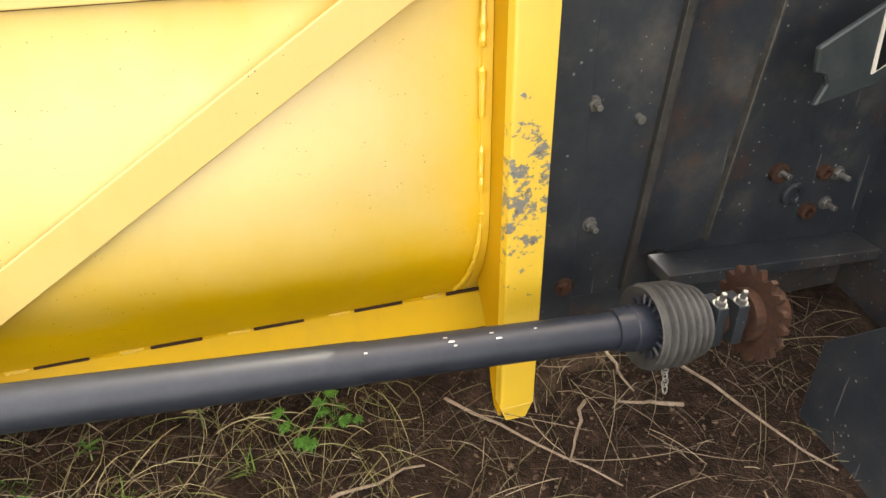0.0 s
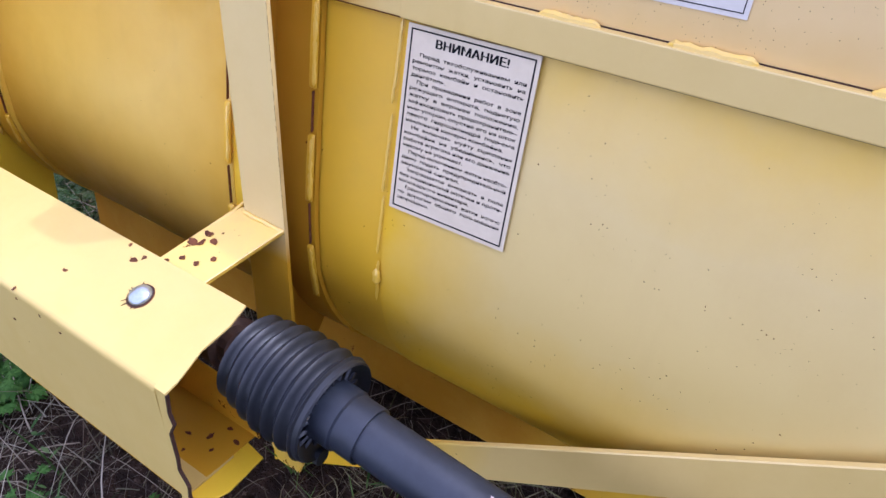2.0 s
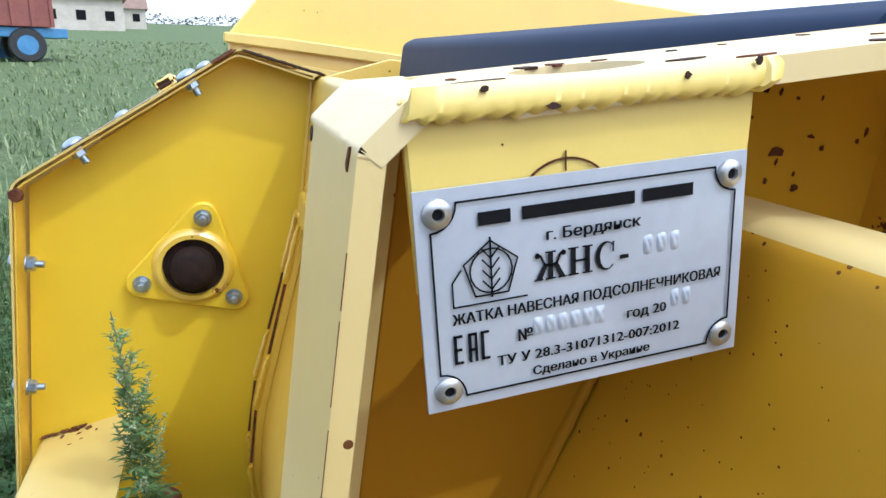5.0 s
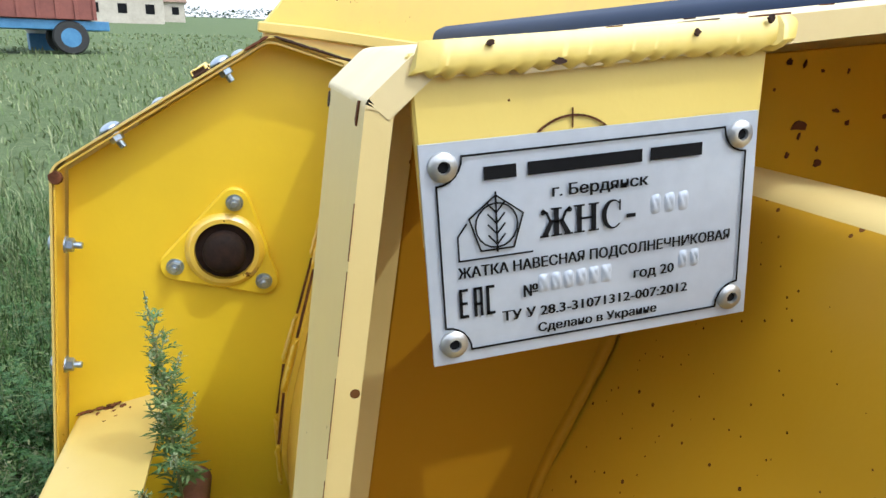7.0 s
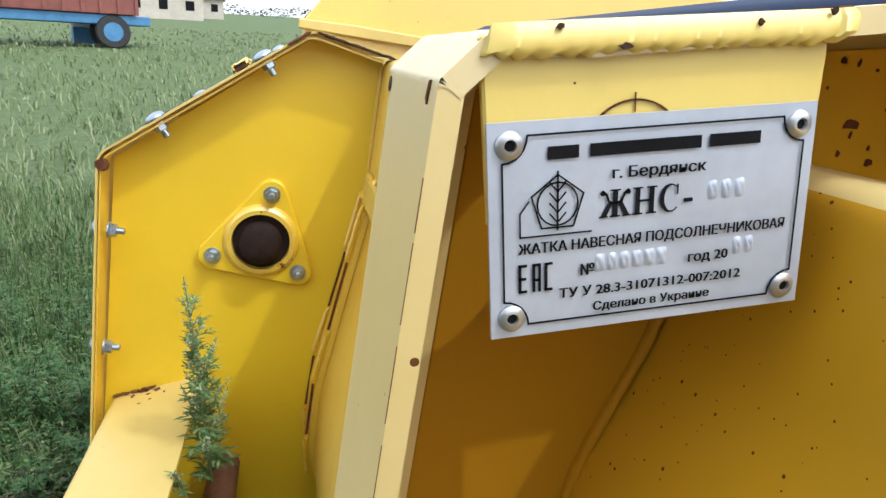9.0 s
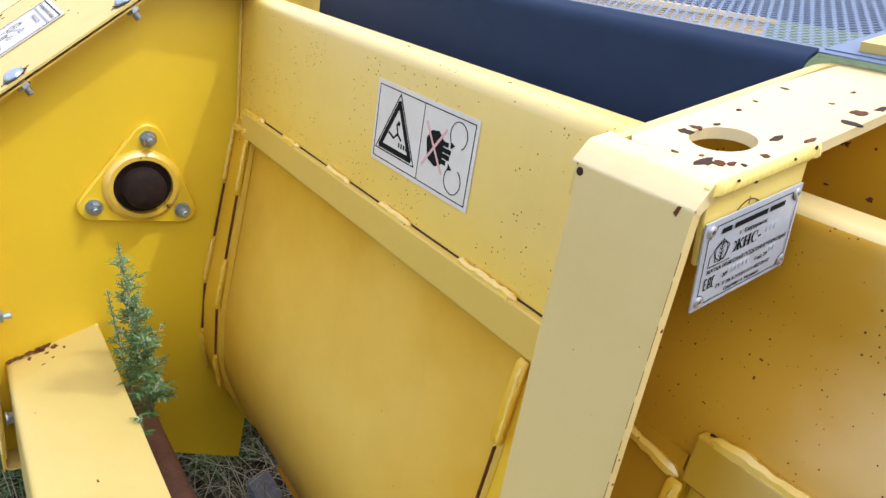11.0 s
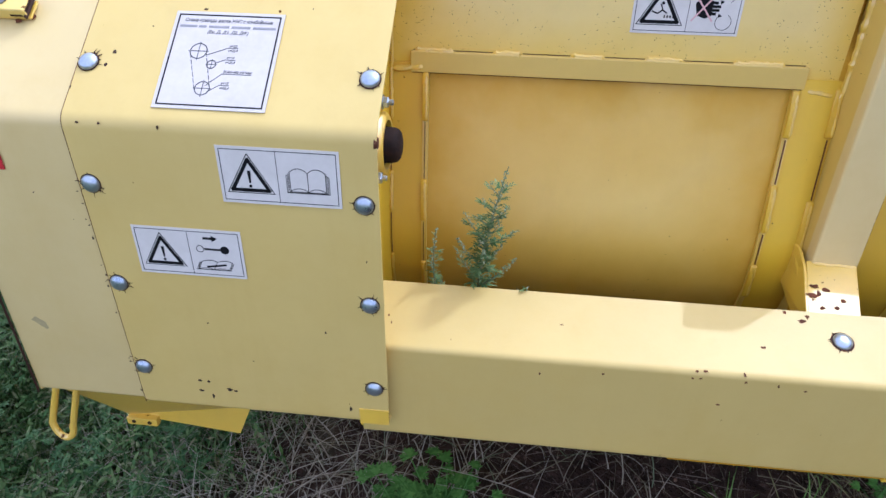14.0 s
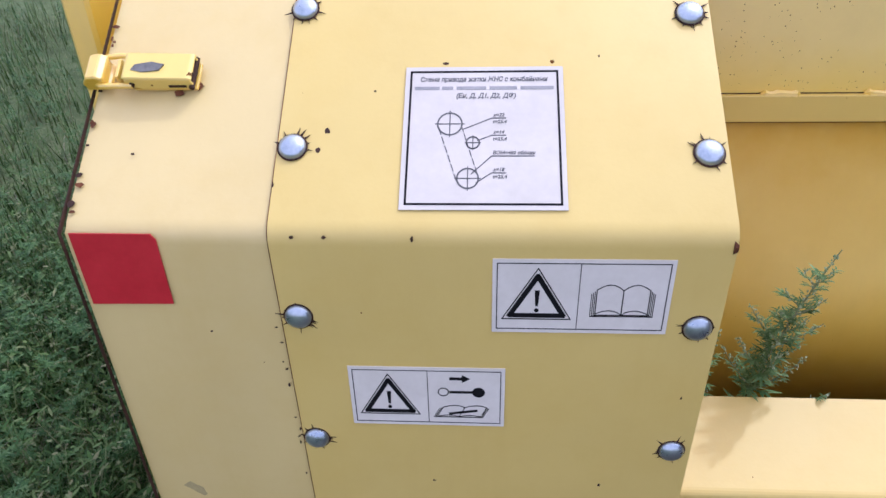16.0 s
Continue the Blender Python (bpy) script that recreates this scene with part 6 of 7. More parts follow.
# drive diagram sheet on the cover's roof
SCM = frame_of(Vector(roof_at(-0.189, -0.251)) + roof_n * 0.0012, (1, -0.0, 0.0), roof_n.cross(Vector((1, 0, 0)))) @ Matrix.Translation((0, 0.0035, 0)) @ Matrix.Diagonal((1.025, 1.055, 1.0, 1.0))
sc = sticker("drive_diagram_sticker", SCM, 0.139, 0.136, "white drive diagram sticker with thin black drawing on yellow cover", M_DIMVINYL, "sticker", 0.005, 0.0018)
lettering("Схема привода жатки ЖНС с комбайнами", SCM, -0.056, 0.0530, 0.0048, 0.112, sc, M_GREYINK, 0.0009, "text_line", 0.03, 0.2)
for a, b in ((0, 0.022), (0.024, 0.034), (0.037, 0.063), (0.066, 0.090), (0.093, 0.122)):
    part("text_bar", flat_poly(SCM, [rect_pts(-0.061 + a, 0.0447, -0.061 + b, 0.0479)], 0.0006), M_PALEINK, sc, "faded print")
lettering("(Ен, Д, Д1, Д2, ДФ)", SCM, -0.024, 0.0365, 0.0046, 0.052, sc, M_GREYINK, 0.0009, "text_line", 0.03, 0.2)
S = []
for cx, cy, r in ((-0.029, 0.011, 0.0105), (-0.009, -0.007, 0.0055), (-0.013, -0.040, 0.0090)):
    S += stroke(arc_pts(cx, cy, r, 0, 360, 22), 0.0013) + stroke([(cx - r * 1.2, cy), (cx + r * 1.2, cy)], 0.0009) + stroke([(cx, cy - r * 1.2), (cx, cy + r * 1.2)], 0.0009)
for a, b in (((-0.0385, 0.007), (-0.0215, -0.0445)), ((-0.019, 0.009), (-0.0045, -0.0375))):
    for k in range(6):
        p, q = Vector(a).lerp(Vector(b), k / 6), Vector(a).lerp(Vector(b), (k + 0.7) / 6)
        S += stroke([p, q], 0.0009)
for a, b, w in (((-0.017, 0.006), (0.007, 0.0165), 0.012), ((-0.005, -0.005), (0.007, 0.0), 0.012), ((-0.010, -0.036), (0.007, -0.0195), 0.036), ((-0.006, -0.044), (0.007, -0.035), 0.012)):
    S += stroke([a, b, (b[0] + w, b[1])], 0.0009)
part("drawing", flat_poly(SCM, S, 0.0006), M_GREYINK, sc, "thin line drawing")
for text, x, y, w in (("z=22", 0.008, 0.018, 0.010), ("t=25,4", 0.008, 0.0115, 0.012), ("z=14", 0.008, 0.0015, 0.010), ("t=25,4", 0.008, -0.005, 0.012), ("ВОМ=480 об/мин", 0.008, -0.018, 0.036), ("z=18", 0.008, -0.0335, 0.010), ("t=25,4", 0.008, -0.040, 0.012)):
    lettering(text, SCM, x, y, 0.0033, w, sc, M_GREYINK, 0.0009, "text_line", 0.03, 0.2)

# riveted maker's plate
NPM = frame_of((0.7370, -0.0317, 1.04245), (0.0, 0.978, 0.207), (0, -0.207, 0.978)) @ Matrix.Diagonal((0.960, 0.990, 1.0, 1.0))
npt = thing("makers_plate", NPM.translation, "riveted grey aluminium maker's plate with black print", "name plate")
PW, PH = 0.0770, 0.0465
bm = bmesh.new()
nx, ny = 22, 14
G = []
for i in range(nx + 1):
    row = []
    for j in range(ny + 1):
        u, v = -PW / 2 + PW * i / nx, -PH / 2 + PH * j / ny
        row.append(bm.verts.new(NPM @ Vector((u, v, 0.0005 + 0.00005 * noise.noise((u * 80, v * 80, 2))))))
    G.append(row)
for i in range(nx):
    for j in range(ny):
        bm.faces.new((G[i][j], G[i + 1][j], G[i + 1][j + 1], G[i][j + 1]))
ext = bmesh.ops.extrude_face_region(bm, geom=bm.faces[:])
nrm = NPM.to_3x3() @ Vector((0, 0, 1))
bmesh.ops.translate(bm, verts=[g for g in ext["geom"] if isinstance(g, bmesh.types.BMVert)], vec=-nrm * 0.0009)
bmesh.ops.recalc_face_normals(bm, faces=bm.faces)
part("plate", bm, M_ALU, npt, "", True)
LIFT = 0.00085
a, b, c = PW / 2 - 0.0030, PH / 2 - 0.0028, 0.0055
border = []
for sx, sy, q0 in ((1, 1, 270), (-1, 1, 360), (-1, -1, 90), (1, -1, 180)):
    cx, cy = sx * a, sy * b
    pts_ = arc_pts(cx, cy, c, q0, q0 - 90, 6)
    border += pts_
part("border_line", flat_poly(NPM, stroke(border, 0.00042, True), LIFT, 0.0001), M_INK, npt)
for sx in (-1, 1):
    for sy in (-1, 1):
        cc = NPM @ Vector((sx * (PW / 2 - 0.0046), sy * (PH / 2 - 0.0046), 0.0006))
        rv = part("rivet", lathe([(0, 0.0030), (0.0006, 0.0029), (0.0012, 0.0022), (0.0013, 0.0013), (0.0004, 0.0011)], cc, cc + nrm, 20), M_STEEL, npt, "domed rivet", True)
        # black disc paints the shade in the rivet's hole
        part("rivet_hole", lathe([(0.0002, 0.0011), (0.0006, 0.0011)], cc, cc + nrm, 12), M_INK, rv)
# owner's name as bars
for x0, x1 in ((-0.0255, -0.0185), (-0.0160, 0.0100), (0.0120, 0.0245)):
    part("name_bar", flat_poly(NPM, [rect_pts(x0, 0.0152, x1, 0.0179)], LIFT, 0.0001), M_INK, npt, "dark bar of print")
lettering("г. Бердянск", NPM, -0.0108, 0.0102, 0.0024, 0.0222, npt, M_INK, LIFT + 0.0001, "text_line", 0.004, heavy=0.0002)


def serif_heading(x, y, h):
    """Three bold serif capitals and a dash, drawn as stems, hairlines, serifs and a crescent."""
    def stem(cx, w):
        return [rect_pts(cx - w / 2, y, cx + w / 2, y + h), rect_pts(cx - w * 1.05, y, cx + w * 1.05, y + h * 0.055), rect_pts(cx - w * 1.05, y + h * 0.945, cx + w * 1.05, y + h)]
    w = h * 0.19
    c = x + h * 0.62
    zhe = stem(c, w)
    for s_ in (-1, 1):
        zhe += stroke([(c, y + h * 0.50), (c + s_ * h * 0.24, y + h * 0.56), (c + s_ * h * 0.36, y + h * 0.84), (c + s_ * h * 0.50, y + h * 0.95)], h * 0.085)
        zhe += [arc_pts(c + s_ * h * 0.50, y + h * 0.88, h * 0.095, 0, 345, 12)]
        zhe += [[(c + s_ * h * 0.10, y + h * 0.54), (c + s_ * h * 0.28, y + h * 0.54), (c + s_ * h * 0.58, y), (c + s_ * h * 0.36, y)]]
        zhe += [rect_pts(c + s_ * h * 0.46 - h * 0.17, y, c + s_ * h * 0.46 + h * 0.17, y + h * 0.055)]
    part("letter", flat_poly(NPM, zhe, LIFT, 0.0001), M_INK, npt)
    a, b = x + h * 1.50, x + h * 2.06
    part("letter", flat_poly(NPM, stem(a, w) + stem(b, w) + [rect_pts(a, y + h * 0.46, b, y + h * 0.54)], LIFT, 0.0001), M_INK, npt)
    c, n = x + h * 2.80, 18
    out = [(c + h * 0.42 * math.cos(radians(42 + 276 * k / n)), y + h * 0.5 + h * 0.53 * math.sin(radians(42 + 276 * k / n))) for k in range(n + 1)]
    inn = [(c + h * 0.06 + h * 0.30 * math.cos(radians(48 + 264 * k / n)), y + h * 0.5 + h * 0.47 * math.sin(radians(48 + 264 * k / n))) for k in range(n + 1)]
    quads = [[out[k], out[k + 1], inn[k + 1], inn[k]] for k in range(n)]
    part("letter", flat_poly(NPM, quads + [rect_pts(c + h * 0.26, y + h * 0.62, c + h * 0.32, y + h)], LIFT, 0.0001), M_INK, npt)
    part("dash", flat_poly(NPM, [rect_pts(x + h * 3.36, y + h * 0.30, x + h * 3.72, y + h * 0.44)], LIFT, 0.0001), M_INK, npt)


serif_heading(-0.0136, 0.0018, 0.0060)
lettering("ЖАТКА НАВЕСНАЯ ПОДСОЛНЕЧНИКОВАЯ", NPM, -0.0322, -0.0045, 0.0023, 0.0648, npt, M_INK, LIFT + 0.0001, "text_line", 0.004, heavy=0.0002)
lettering("№", NPM, -0.0178, -0.0106, 0.0026, 0.0032, npt, M_INK, LIFT + 0.0001, "text_line", 0.004, heavy=0.0002)
lettering("год 20", NPM, 0.0085, -0.0103, 0.0023, 0.0100, npt, M_INK, LIFT + 0.0001, "text_line", 0.004, heavy=0.0002)
lettering("ТУ У 28.3-31071312-007:2012", NPM, -0.0228, -0.0153, 0.0022, 0.0450, npt, M_INK, LIFT + 0.0001, "text_line", 0.004, heavy=0.0002)
lettering("Сделано в Украине", NPM, -0.0146, -0.0191, 0.0020, 0.0290, npt, M_INK, LIFT + 0.0001, "text_line", 0.004, heavy=0.0002)


def stamp(x, y, w, h):
    """A soft bump punched up from behind the plate."""
    n, m = 7, 9
    bm = bmesh.new()
    G = []
    for i in range(n + 1):
        row = []
        for j in range(m + 1):
            u, v = i / n * 2 - 1, j / m * 2 - 1
            e = max(0.0, 1 - abs(u) ** 3) * max(0.0, 1 - abs(v) ** 3)
            groove = 0.35 + 0.65 * abs(math.sin(2.6 * u + 1.7 * v + x * 900))
            row.append(bm.verts.new(NPM @ Vector((x + w * u / 2, y + h * v / 2, 0.00045 + 0.00062 * e * groove))))
        G.append(row)
    for i in range(n):
        for j in range(m):
            bm.faces.new((G[i][j], G[i + 1][j], G[i + 1][j + 1], G[i][j + 1]))
    return part("stamped_mark", bm, M_ALU, npt, "stamped mark", True)


for x in (-0.0130, -0.0100, -0.0070, -0.0040, -0.0010, 0.0020):
    stamp(x, -0.0083, 0.0027, 0.0042)
for x in (0.0212, 0.0242):
    stamp(x, -0.0078, 0.0024, 0.0042)
for x in (0.0138, 0.0172, 0.0206):
    stamp(x, 0.0056, 0.0028, 0.0046)
# emblem: a pentagon with a ring and an ear of grain, and a square mark below it
cx, cy = -0.0232, 0.0058
pent = [(cx + 0.0062 * math.cos(radians(90 + 72 * k)), cy + 0.0062 * math.sin(radians(90 + 72 * k))) for k in range(5)]
S = stroke(pent, 0.00035, True) + stroke(arc_pts(cx, cy, 0.0046, 0, 360, 20), 0.00035) + stroke([(cx, cy - 0.0055), (cx, cy + 0.0068)], 0.0004)
for k in range(4):
    S += stroke([(cx - 0.0018, cy - 0.002 + 0.0022 * k), (cx, cy - 0.004 + 0.0022 * k), (cx + 0.0018, cy - 0.002 + 0.0022 * k)], 0.00035)
S += stroke([(cx - 0.0065, cy + 0.001), (cx - 0.0085, cy - 0.0015), (cx - 0.0085, cy - 0.0066), (cx + 0.0078, cy - 0.0066)], 0.00035)
part("emblem", flat_poly(NPM, S, LIFT, 0.0001), M_INK, npt, "line emblem")
S = []
for x in (-0.0322, -0.0290, -0.0262):
    S += [rect_pts(x, -0.0132, x + 0.0007, -0.0068)]
S += [rect_pts(-0.0322, -0.0074, -0.0302, -0.0068), rect_pts(-0.0322, -0.0103, -0.0304, -0.0097), rect_pts(-0.0322, -0.0132, -0.0302, -0.0126), rect_pts(-0.0290, -0.0074, -0.0272, -0.0068), rect_pts(-0.0276, -0.0132, -0.0270, -0.0068), rect_pts(-0.0290, -0.0108, -0.0270, -0.0102), rect_pts(-0.0262, -0.0074, -0.0243, -0.0068), rect_pts(-0.0262, -0.0132, -0.0243, -0.0126)]
part("square_mark", flat_poly(NPM, S, LIFT, 0.0001), M_INK, npt, "black square mark")

# ---------------------------------------------------------------- plants and litter


class Ribbons:
    """Collects many thin tapered strips into one mesh."""

    def __init__(self):
        self.v, self.f = [], []

    def strip(self, pts, widths, side):
        b = len(self.v)
        for p, w in zip(pts, widths):
            self.v.append((p - side * w).to_tuple())
            self.v.append((p + side * w).to_tuple())
        for k in range(len(pts) - 1):
            self.f.append((b + 2 * k, b + 2 * k + 1, b + 2 * k + 3, b + 2 * k + 2))

    def mesh(self, name, off=Vector((0, 0, 0))):
        me = bpy.data.meshes.new(name)
        me.from_pydata([(x - off.x, y - off.y, z - off.z) for x, y, z in self.v], [], self.f)
        return me


def blade(R, base, height, lean, az, width, rnd, segs=3):
    d = Vector((math.cos(az), math.sin(az), 0))
    side = Vector((-d.y, d.x, 0))
    pts, ws = [], []
    for k in range(segs + 1):
        t = k / segs
        pts.append(base + d * lean * t * t + Vector((0, 0, height * t * (1 - 0.25 * t * lean / max(height, 0.01)))))
        ws.append(width * (1 - t) ** 0.7 + 0.0002)
    R.strip(pts, ws, side)


def leaf(R, p, d, length, width, droop=0.2):
    d = d.normalized()
    side = d.cross(Vector((0, 0, 1)))
    if side.length < 1e-3:
        side = Vector((1, 0, 0))
    side.normalize()
    q = [p, p + d * length * 0.5 + Vector((0, 0, -droop * length * 0.1)), p + d * length + Vector((0, 0, -droop * length * 0.5))]
    R.strip(q, [width * 0.35, width, width * 0.12], side)


def wormwood(name, base, height, seed, label, branches, lean, reach):
    """A wormwood: a leaning stem, upright side shoots, cut leaves and spikes of pale buds."""
    rnd = random.Random(seed)
    t = thing(name, base, label, "weed", "wormwood shoots")
    base = Vector(base)
    off = Vector((t["ox"], t["oy"], t["oz"]))
    leaves, buds = Ribbons(), Ribbons()

    def along(a, b, f, bow):
        return a.lerp(b, f) + Vector((bow, 0, 0)) * math.sin(math.pi * f)

    def bud(p, r):
        k = len(buds.v)
        for d in ((r, 0, 0), (0, r, 0), (-r, 0, 0), (0, -r, 0), (0, 0, r * 1.3), (0, 0, -r * 1.3)):
            buds.v.append((p.x + d[0], p.y + d[1], p.z + d[2]))
        for a, b in ((0, 1), (1, 2), (2, 3), (3, 0)):
            buds.f.append((k + a, k + b, k + 4))
            buds.f.append((k + b, k + a, k + 5))

    def cut_leaf(p, d, size):
        side = d.cross(Vector((0, 0, 1)))
        side = side.normalized() if side.length > 1e-3 else Vector((1, 0, 0))
        leaf(leaves, p, d, size, size * 0.085, 0.5)
        for f, s in ((0.35, 1), (0.4, -1), (0.6, 1), (0.65, -1)):
            leaf(leaves, p + d.normalized() * size * f, d.normalized() * 0.8 + side * s * 0.75, size * 0.5, size * 0.062, 0.4)

    def shoot(a, b, bow, thick, bud_from, leafy_to, leaf_size):
        bm = bmesh.new()
        P = [along(a, b, k / 7, bow) for k in range(8)]
        for k, (p, q) in enumerate(zip(P, P[1:])):
            r = thick * (1 - 0.11 * k)
            add(bm, lathe([(0, r), ((q - p).length, r * 0.9)], p, q, 6))
        part("stem", bm, M_STEM, t)
        L = (b - a).length
        for k in range(int(L / 0.0052)):
            f = (k + 0.5) * 0.0052 / L
            p = along(a, b, f, bow)
            az = rnd.uniform(0, 2 * math.pi)
            d = Vector((math.cos(az), math.sin(az), rnd.uniform(0.1, 0.9)))
            if f > bud_from:
                for n in range(3):
                    bud(p + Vector((rnd.uniform(-1, 1), rnd.uniform(-1, 1), rnd.uniform(-1, 1))) * (0.0022 + 0.0048 * (1 - f)), rnd.uniform(0.0009, 0.0018))
                if rnd.random() < 0.8:
                    leaf(leaves, p, d, rnd.uniform(0.005, 0.011), 0.0009)
            if f < leafy_to:
                for s in ((1, -1) if k % 2 else (1,)):
                    cut_leaf(p, Vector((d.x * s, d.y * s, d.z)), leaf_size * rnd.uniform(0.6, 1.2) * (1.15 - 0.6 * f))

    top = base + Vector((lean, -0.042 * height / 0.27, height))
    shoot(base, top, -0.006, 0.0020, 0.50, 0.74, 0.028 * min(1.0, 0.15 + height / 0.30))
    for k in range(branches):
        f = 0.14 + 0.74 * (k + rnd.random() * 0.6) / max(1, branches)
        a = along(base, top, f, -0.006)
        az = k * 2.4 + rnd.uniform(-0.4, 0.4)
        out = reach * (1.05 - f) * rnd.uniform(0.7, 1.15)
        b = a + Vector((math.cos(az) * out, math.sin(az) * out * 0.6, out * rnd.uniform(0.6, 1.35)))
        shoot(a, b, 0.004 * math.cos(az), 0.0010, 0.45, 0.6, 0.020)
    tagged(mesh_part("foliage", leaves.mesh("foliage", off), M_WORMWOOD, t), kind="stuff")
    tagged(mesh_part("bloom", buds.mesh("bloom", off), M_BUD, t), "tiny pale grey-green buds", kind="stuff")
    return t


wormwood("wormwood_plant", (0.136, -0.156, 0.555), 0.268, 5, "feathery grey-green wormwood growing up behind the guard", 19, 0.040, 0.074)
wormwood("wormwood_plant", (0.078, -0.168, 0.555), 0.160, 8, "thin grey-green wormwood shoot behind the guard", 2, -0.002, 0.016)
wormwood("wormwood_plant", (0.180, -0.182, 0.570), 0.052, 11, "low grey-green wormwood shoot behind the guard", 2, 0.040, 0.020)


def lobed_leaf(R, p, d, size, rnd):
    """A hand-shaped leaf: five broad toothed lobes fanned flat round the end of its stalk."""
    d = Vector((d.x, d.y, 0.12 * rnd.uniform(-1, 1))).normalized()
    side = d.cross(Vector((0, 0, 1))).normalized()
    for a, ln in ((-72, 0.62), (-36, 0.88), (0, 1.0), (36, 0.88), (72, 0.62)):
        a = radians(a + rnd.uniform(-7, 7))
        way = d * math.cos(a) + side * math.sin(a)
        ln *= size * rnd.uniform(0.85, 1.1)
        leaf(R, p, way, ln, ln * 0.17, 0.35)
        across = way.cross(Vector((0, 0, 1))).normalized()
        for s in (-1, 1):
            leaf(R, p + way * ln * 0.45, way * 0.8 + across * s * 0.7, ln * 0.42, ln * 0.085, 0.3)


def cut_leaf_herb(name, base, size, seed, label, world=True):
    """A low herb: thin stalks from one crown, each carrying lobed leaves."""
    rnd = random.Random(seed)
    t = thing(name, base, label, "weed", "green herbs", world_frame=world)
    base = Vector(base)
    R = Ribbons()
    bushy = size > 0.12
    for k in range(rnd.randint(5, 8) * (3 if bushy else 1)):
        az = rnd.uniform(0, 2 * math.pi)
        d = Vector((math.cos(az), math.sin(az), rnd.uniform(0.7, 1.8))).normalized()
        L = size * rnd.uniform(0.5, 1.15)
        tip = base + d * L
        side = d.cross(Vector((0, 0, 1))).normalized()
        R.strip([base, base.lerp(tip, 0.5) + Vector((0, 0, 0.05 * L)), tip], [0.0013, 0.0011, 0.0008], side)
        lobed_leaf(R, tip, d, size * rnd.uniform(0.26, 0.40) * (0.55 if bushy else 1.0), rnd)
        if bushy:
            for f in (0.45, 0.75):
                lobed_leaf(R, base.lerp(tip, f), d + side * rnd.choice((-1.2, 1.2)), size * rnd.uniform(0.12, 0.19), rnd)
        if rnd.random() < 0.6:
            lobed_leaf(R, base.lerp(tip, 0.6), d + side * rnd.choice((-1.2, 1.2)), size * rnd.uniform(0.18, 0.28), rnd)
    ob = mesh_part("foliage", R.mesh("foliage", base), M_HERB, t)
    tagged(ob, kind="stuff")
    return t


def gpoint(x, y):
    return Vector((x, y, ground_z(x, y)))


rnd = random.Random(77)
HERBS = [(1.60, 0.01, 0.075), (1.655, 0.035, 0.05), (0.86, -0.22, 0.06), (0.70, -0.30, 0.08), (0.55, -0.25, 0.08), (0.05, -0.25, 0.16), (0.10, -0.22, 0.17), (0.02, -0.20, 0.15), (0.08, -0.30, 0.13), (0.38, -0.34, 0.09), (-0.25, -0.46, 0.10), (0.62, -0.40, 0.09), (-0.55, -0.62, 0.12), (1.09, -0.02, 0.05), (0.745, -0.195, 0.07), (0.915, -0.118, 0.062), (0.94, -0.10, 0.055), (1.15, -0.066, 0.06), (0.672, -0.263, 0.08)]
for k, (x, y, s) in enumerate(HERBS):
    cut_leaf_herb("green_herb", gpoint(x, y) + Vector((0, 0, -0.004)), s if x > 0.9 or s > 0.12 else s * 0.75, 100 + k, "low fresh green herb with cut leaves on bare earth")


def grass_tuft(x, y, n, h, seed):
    """Young grass blades from one root."""
    q = random.Random(seed)
    b = gpoint(x, y)
    t = thing("grass_tuft", b, "small tuft of fresh green grass on bare earth", "grass", "grass tufts", world_frame=True)
    R = Ribbons()
    for k in range(n):
        o = b + Vector((q.uniform(-1, 1), q.uniform(-1, 1), -0.1)) * 0.012
        blade(R, o, h * q.uniform(0.5, 1.1), h * q.uniform(0.3, 1.2), q.uniform(0, 6.28), q.uniform(0.0009, 0.0019), q, 4)
    tagged(mesh_part("foliage", R.mesh("foliage", b), M_TUFT, t), kind="stuff")
    return t


TUFTS = [(1.13, -0.05, 46, 0.075), (1.15, -0.09, 30, 0.06), (0.94, -0.03, 9, 0.05), (0.82, -0.05, 10, 0.07), (1.32, -0.05, 12, 0.045), (0.77, -0.14, 9, 0.08), (1.50, -0.03, 8, 0.05), (0.70, -0.05, 10, 0.08), (1.05, -0.12, 8, 0.05), (0.62, -0.18, 22, 0.10), (1.22, -0.14, 12, 0.05), (0.86, 0.06, 12, 0.06)]
for k, (x, y, n, h) in enumerate(TUFTS):
    grass_tuft(x, y, n, h, 300 + k)


def stuff_object(name, R, material, label, category):
    me = R.mesh(name)
    me.materials.append(material)
    return tagged(new(name, me), label, category, kind="stuff")


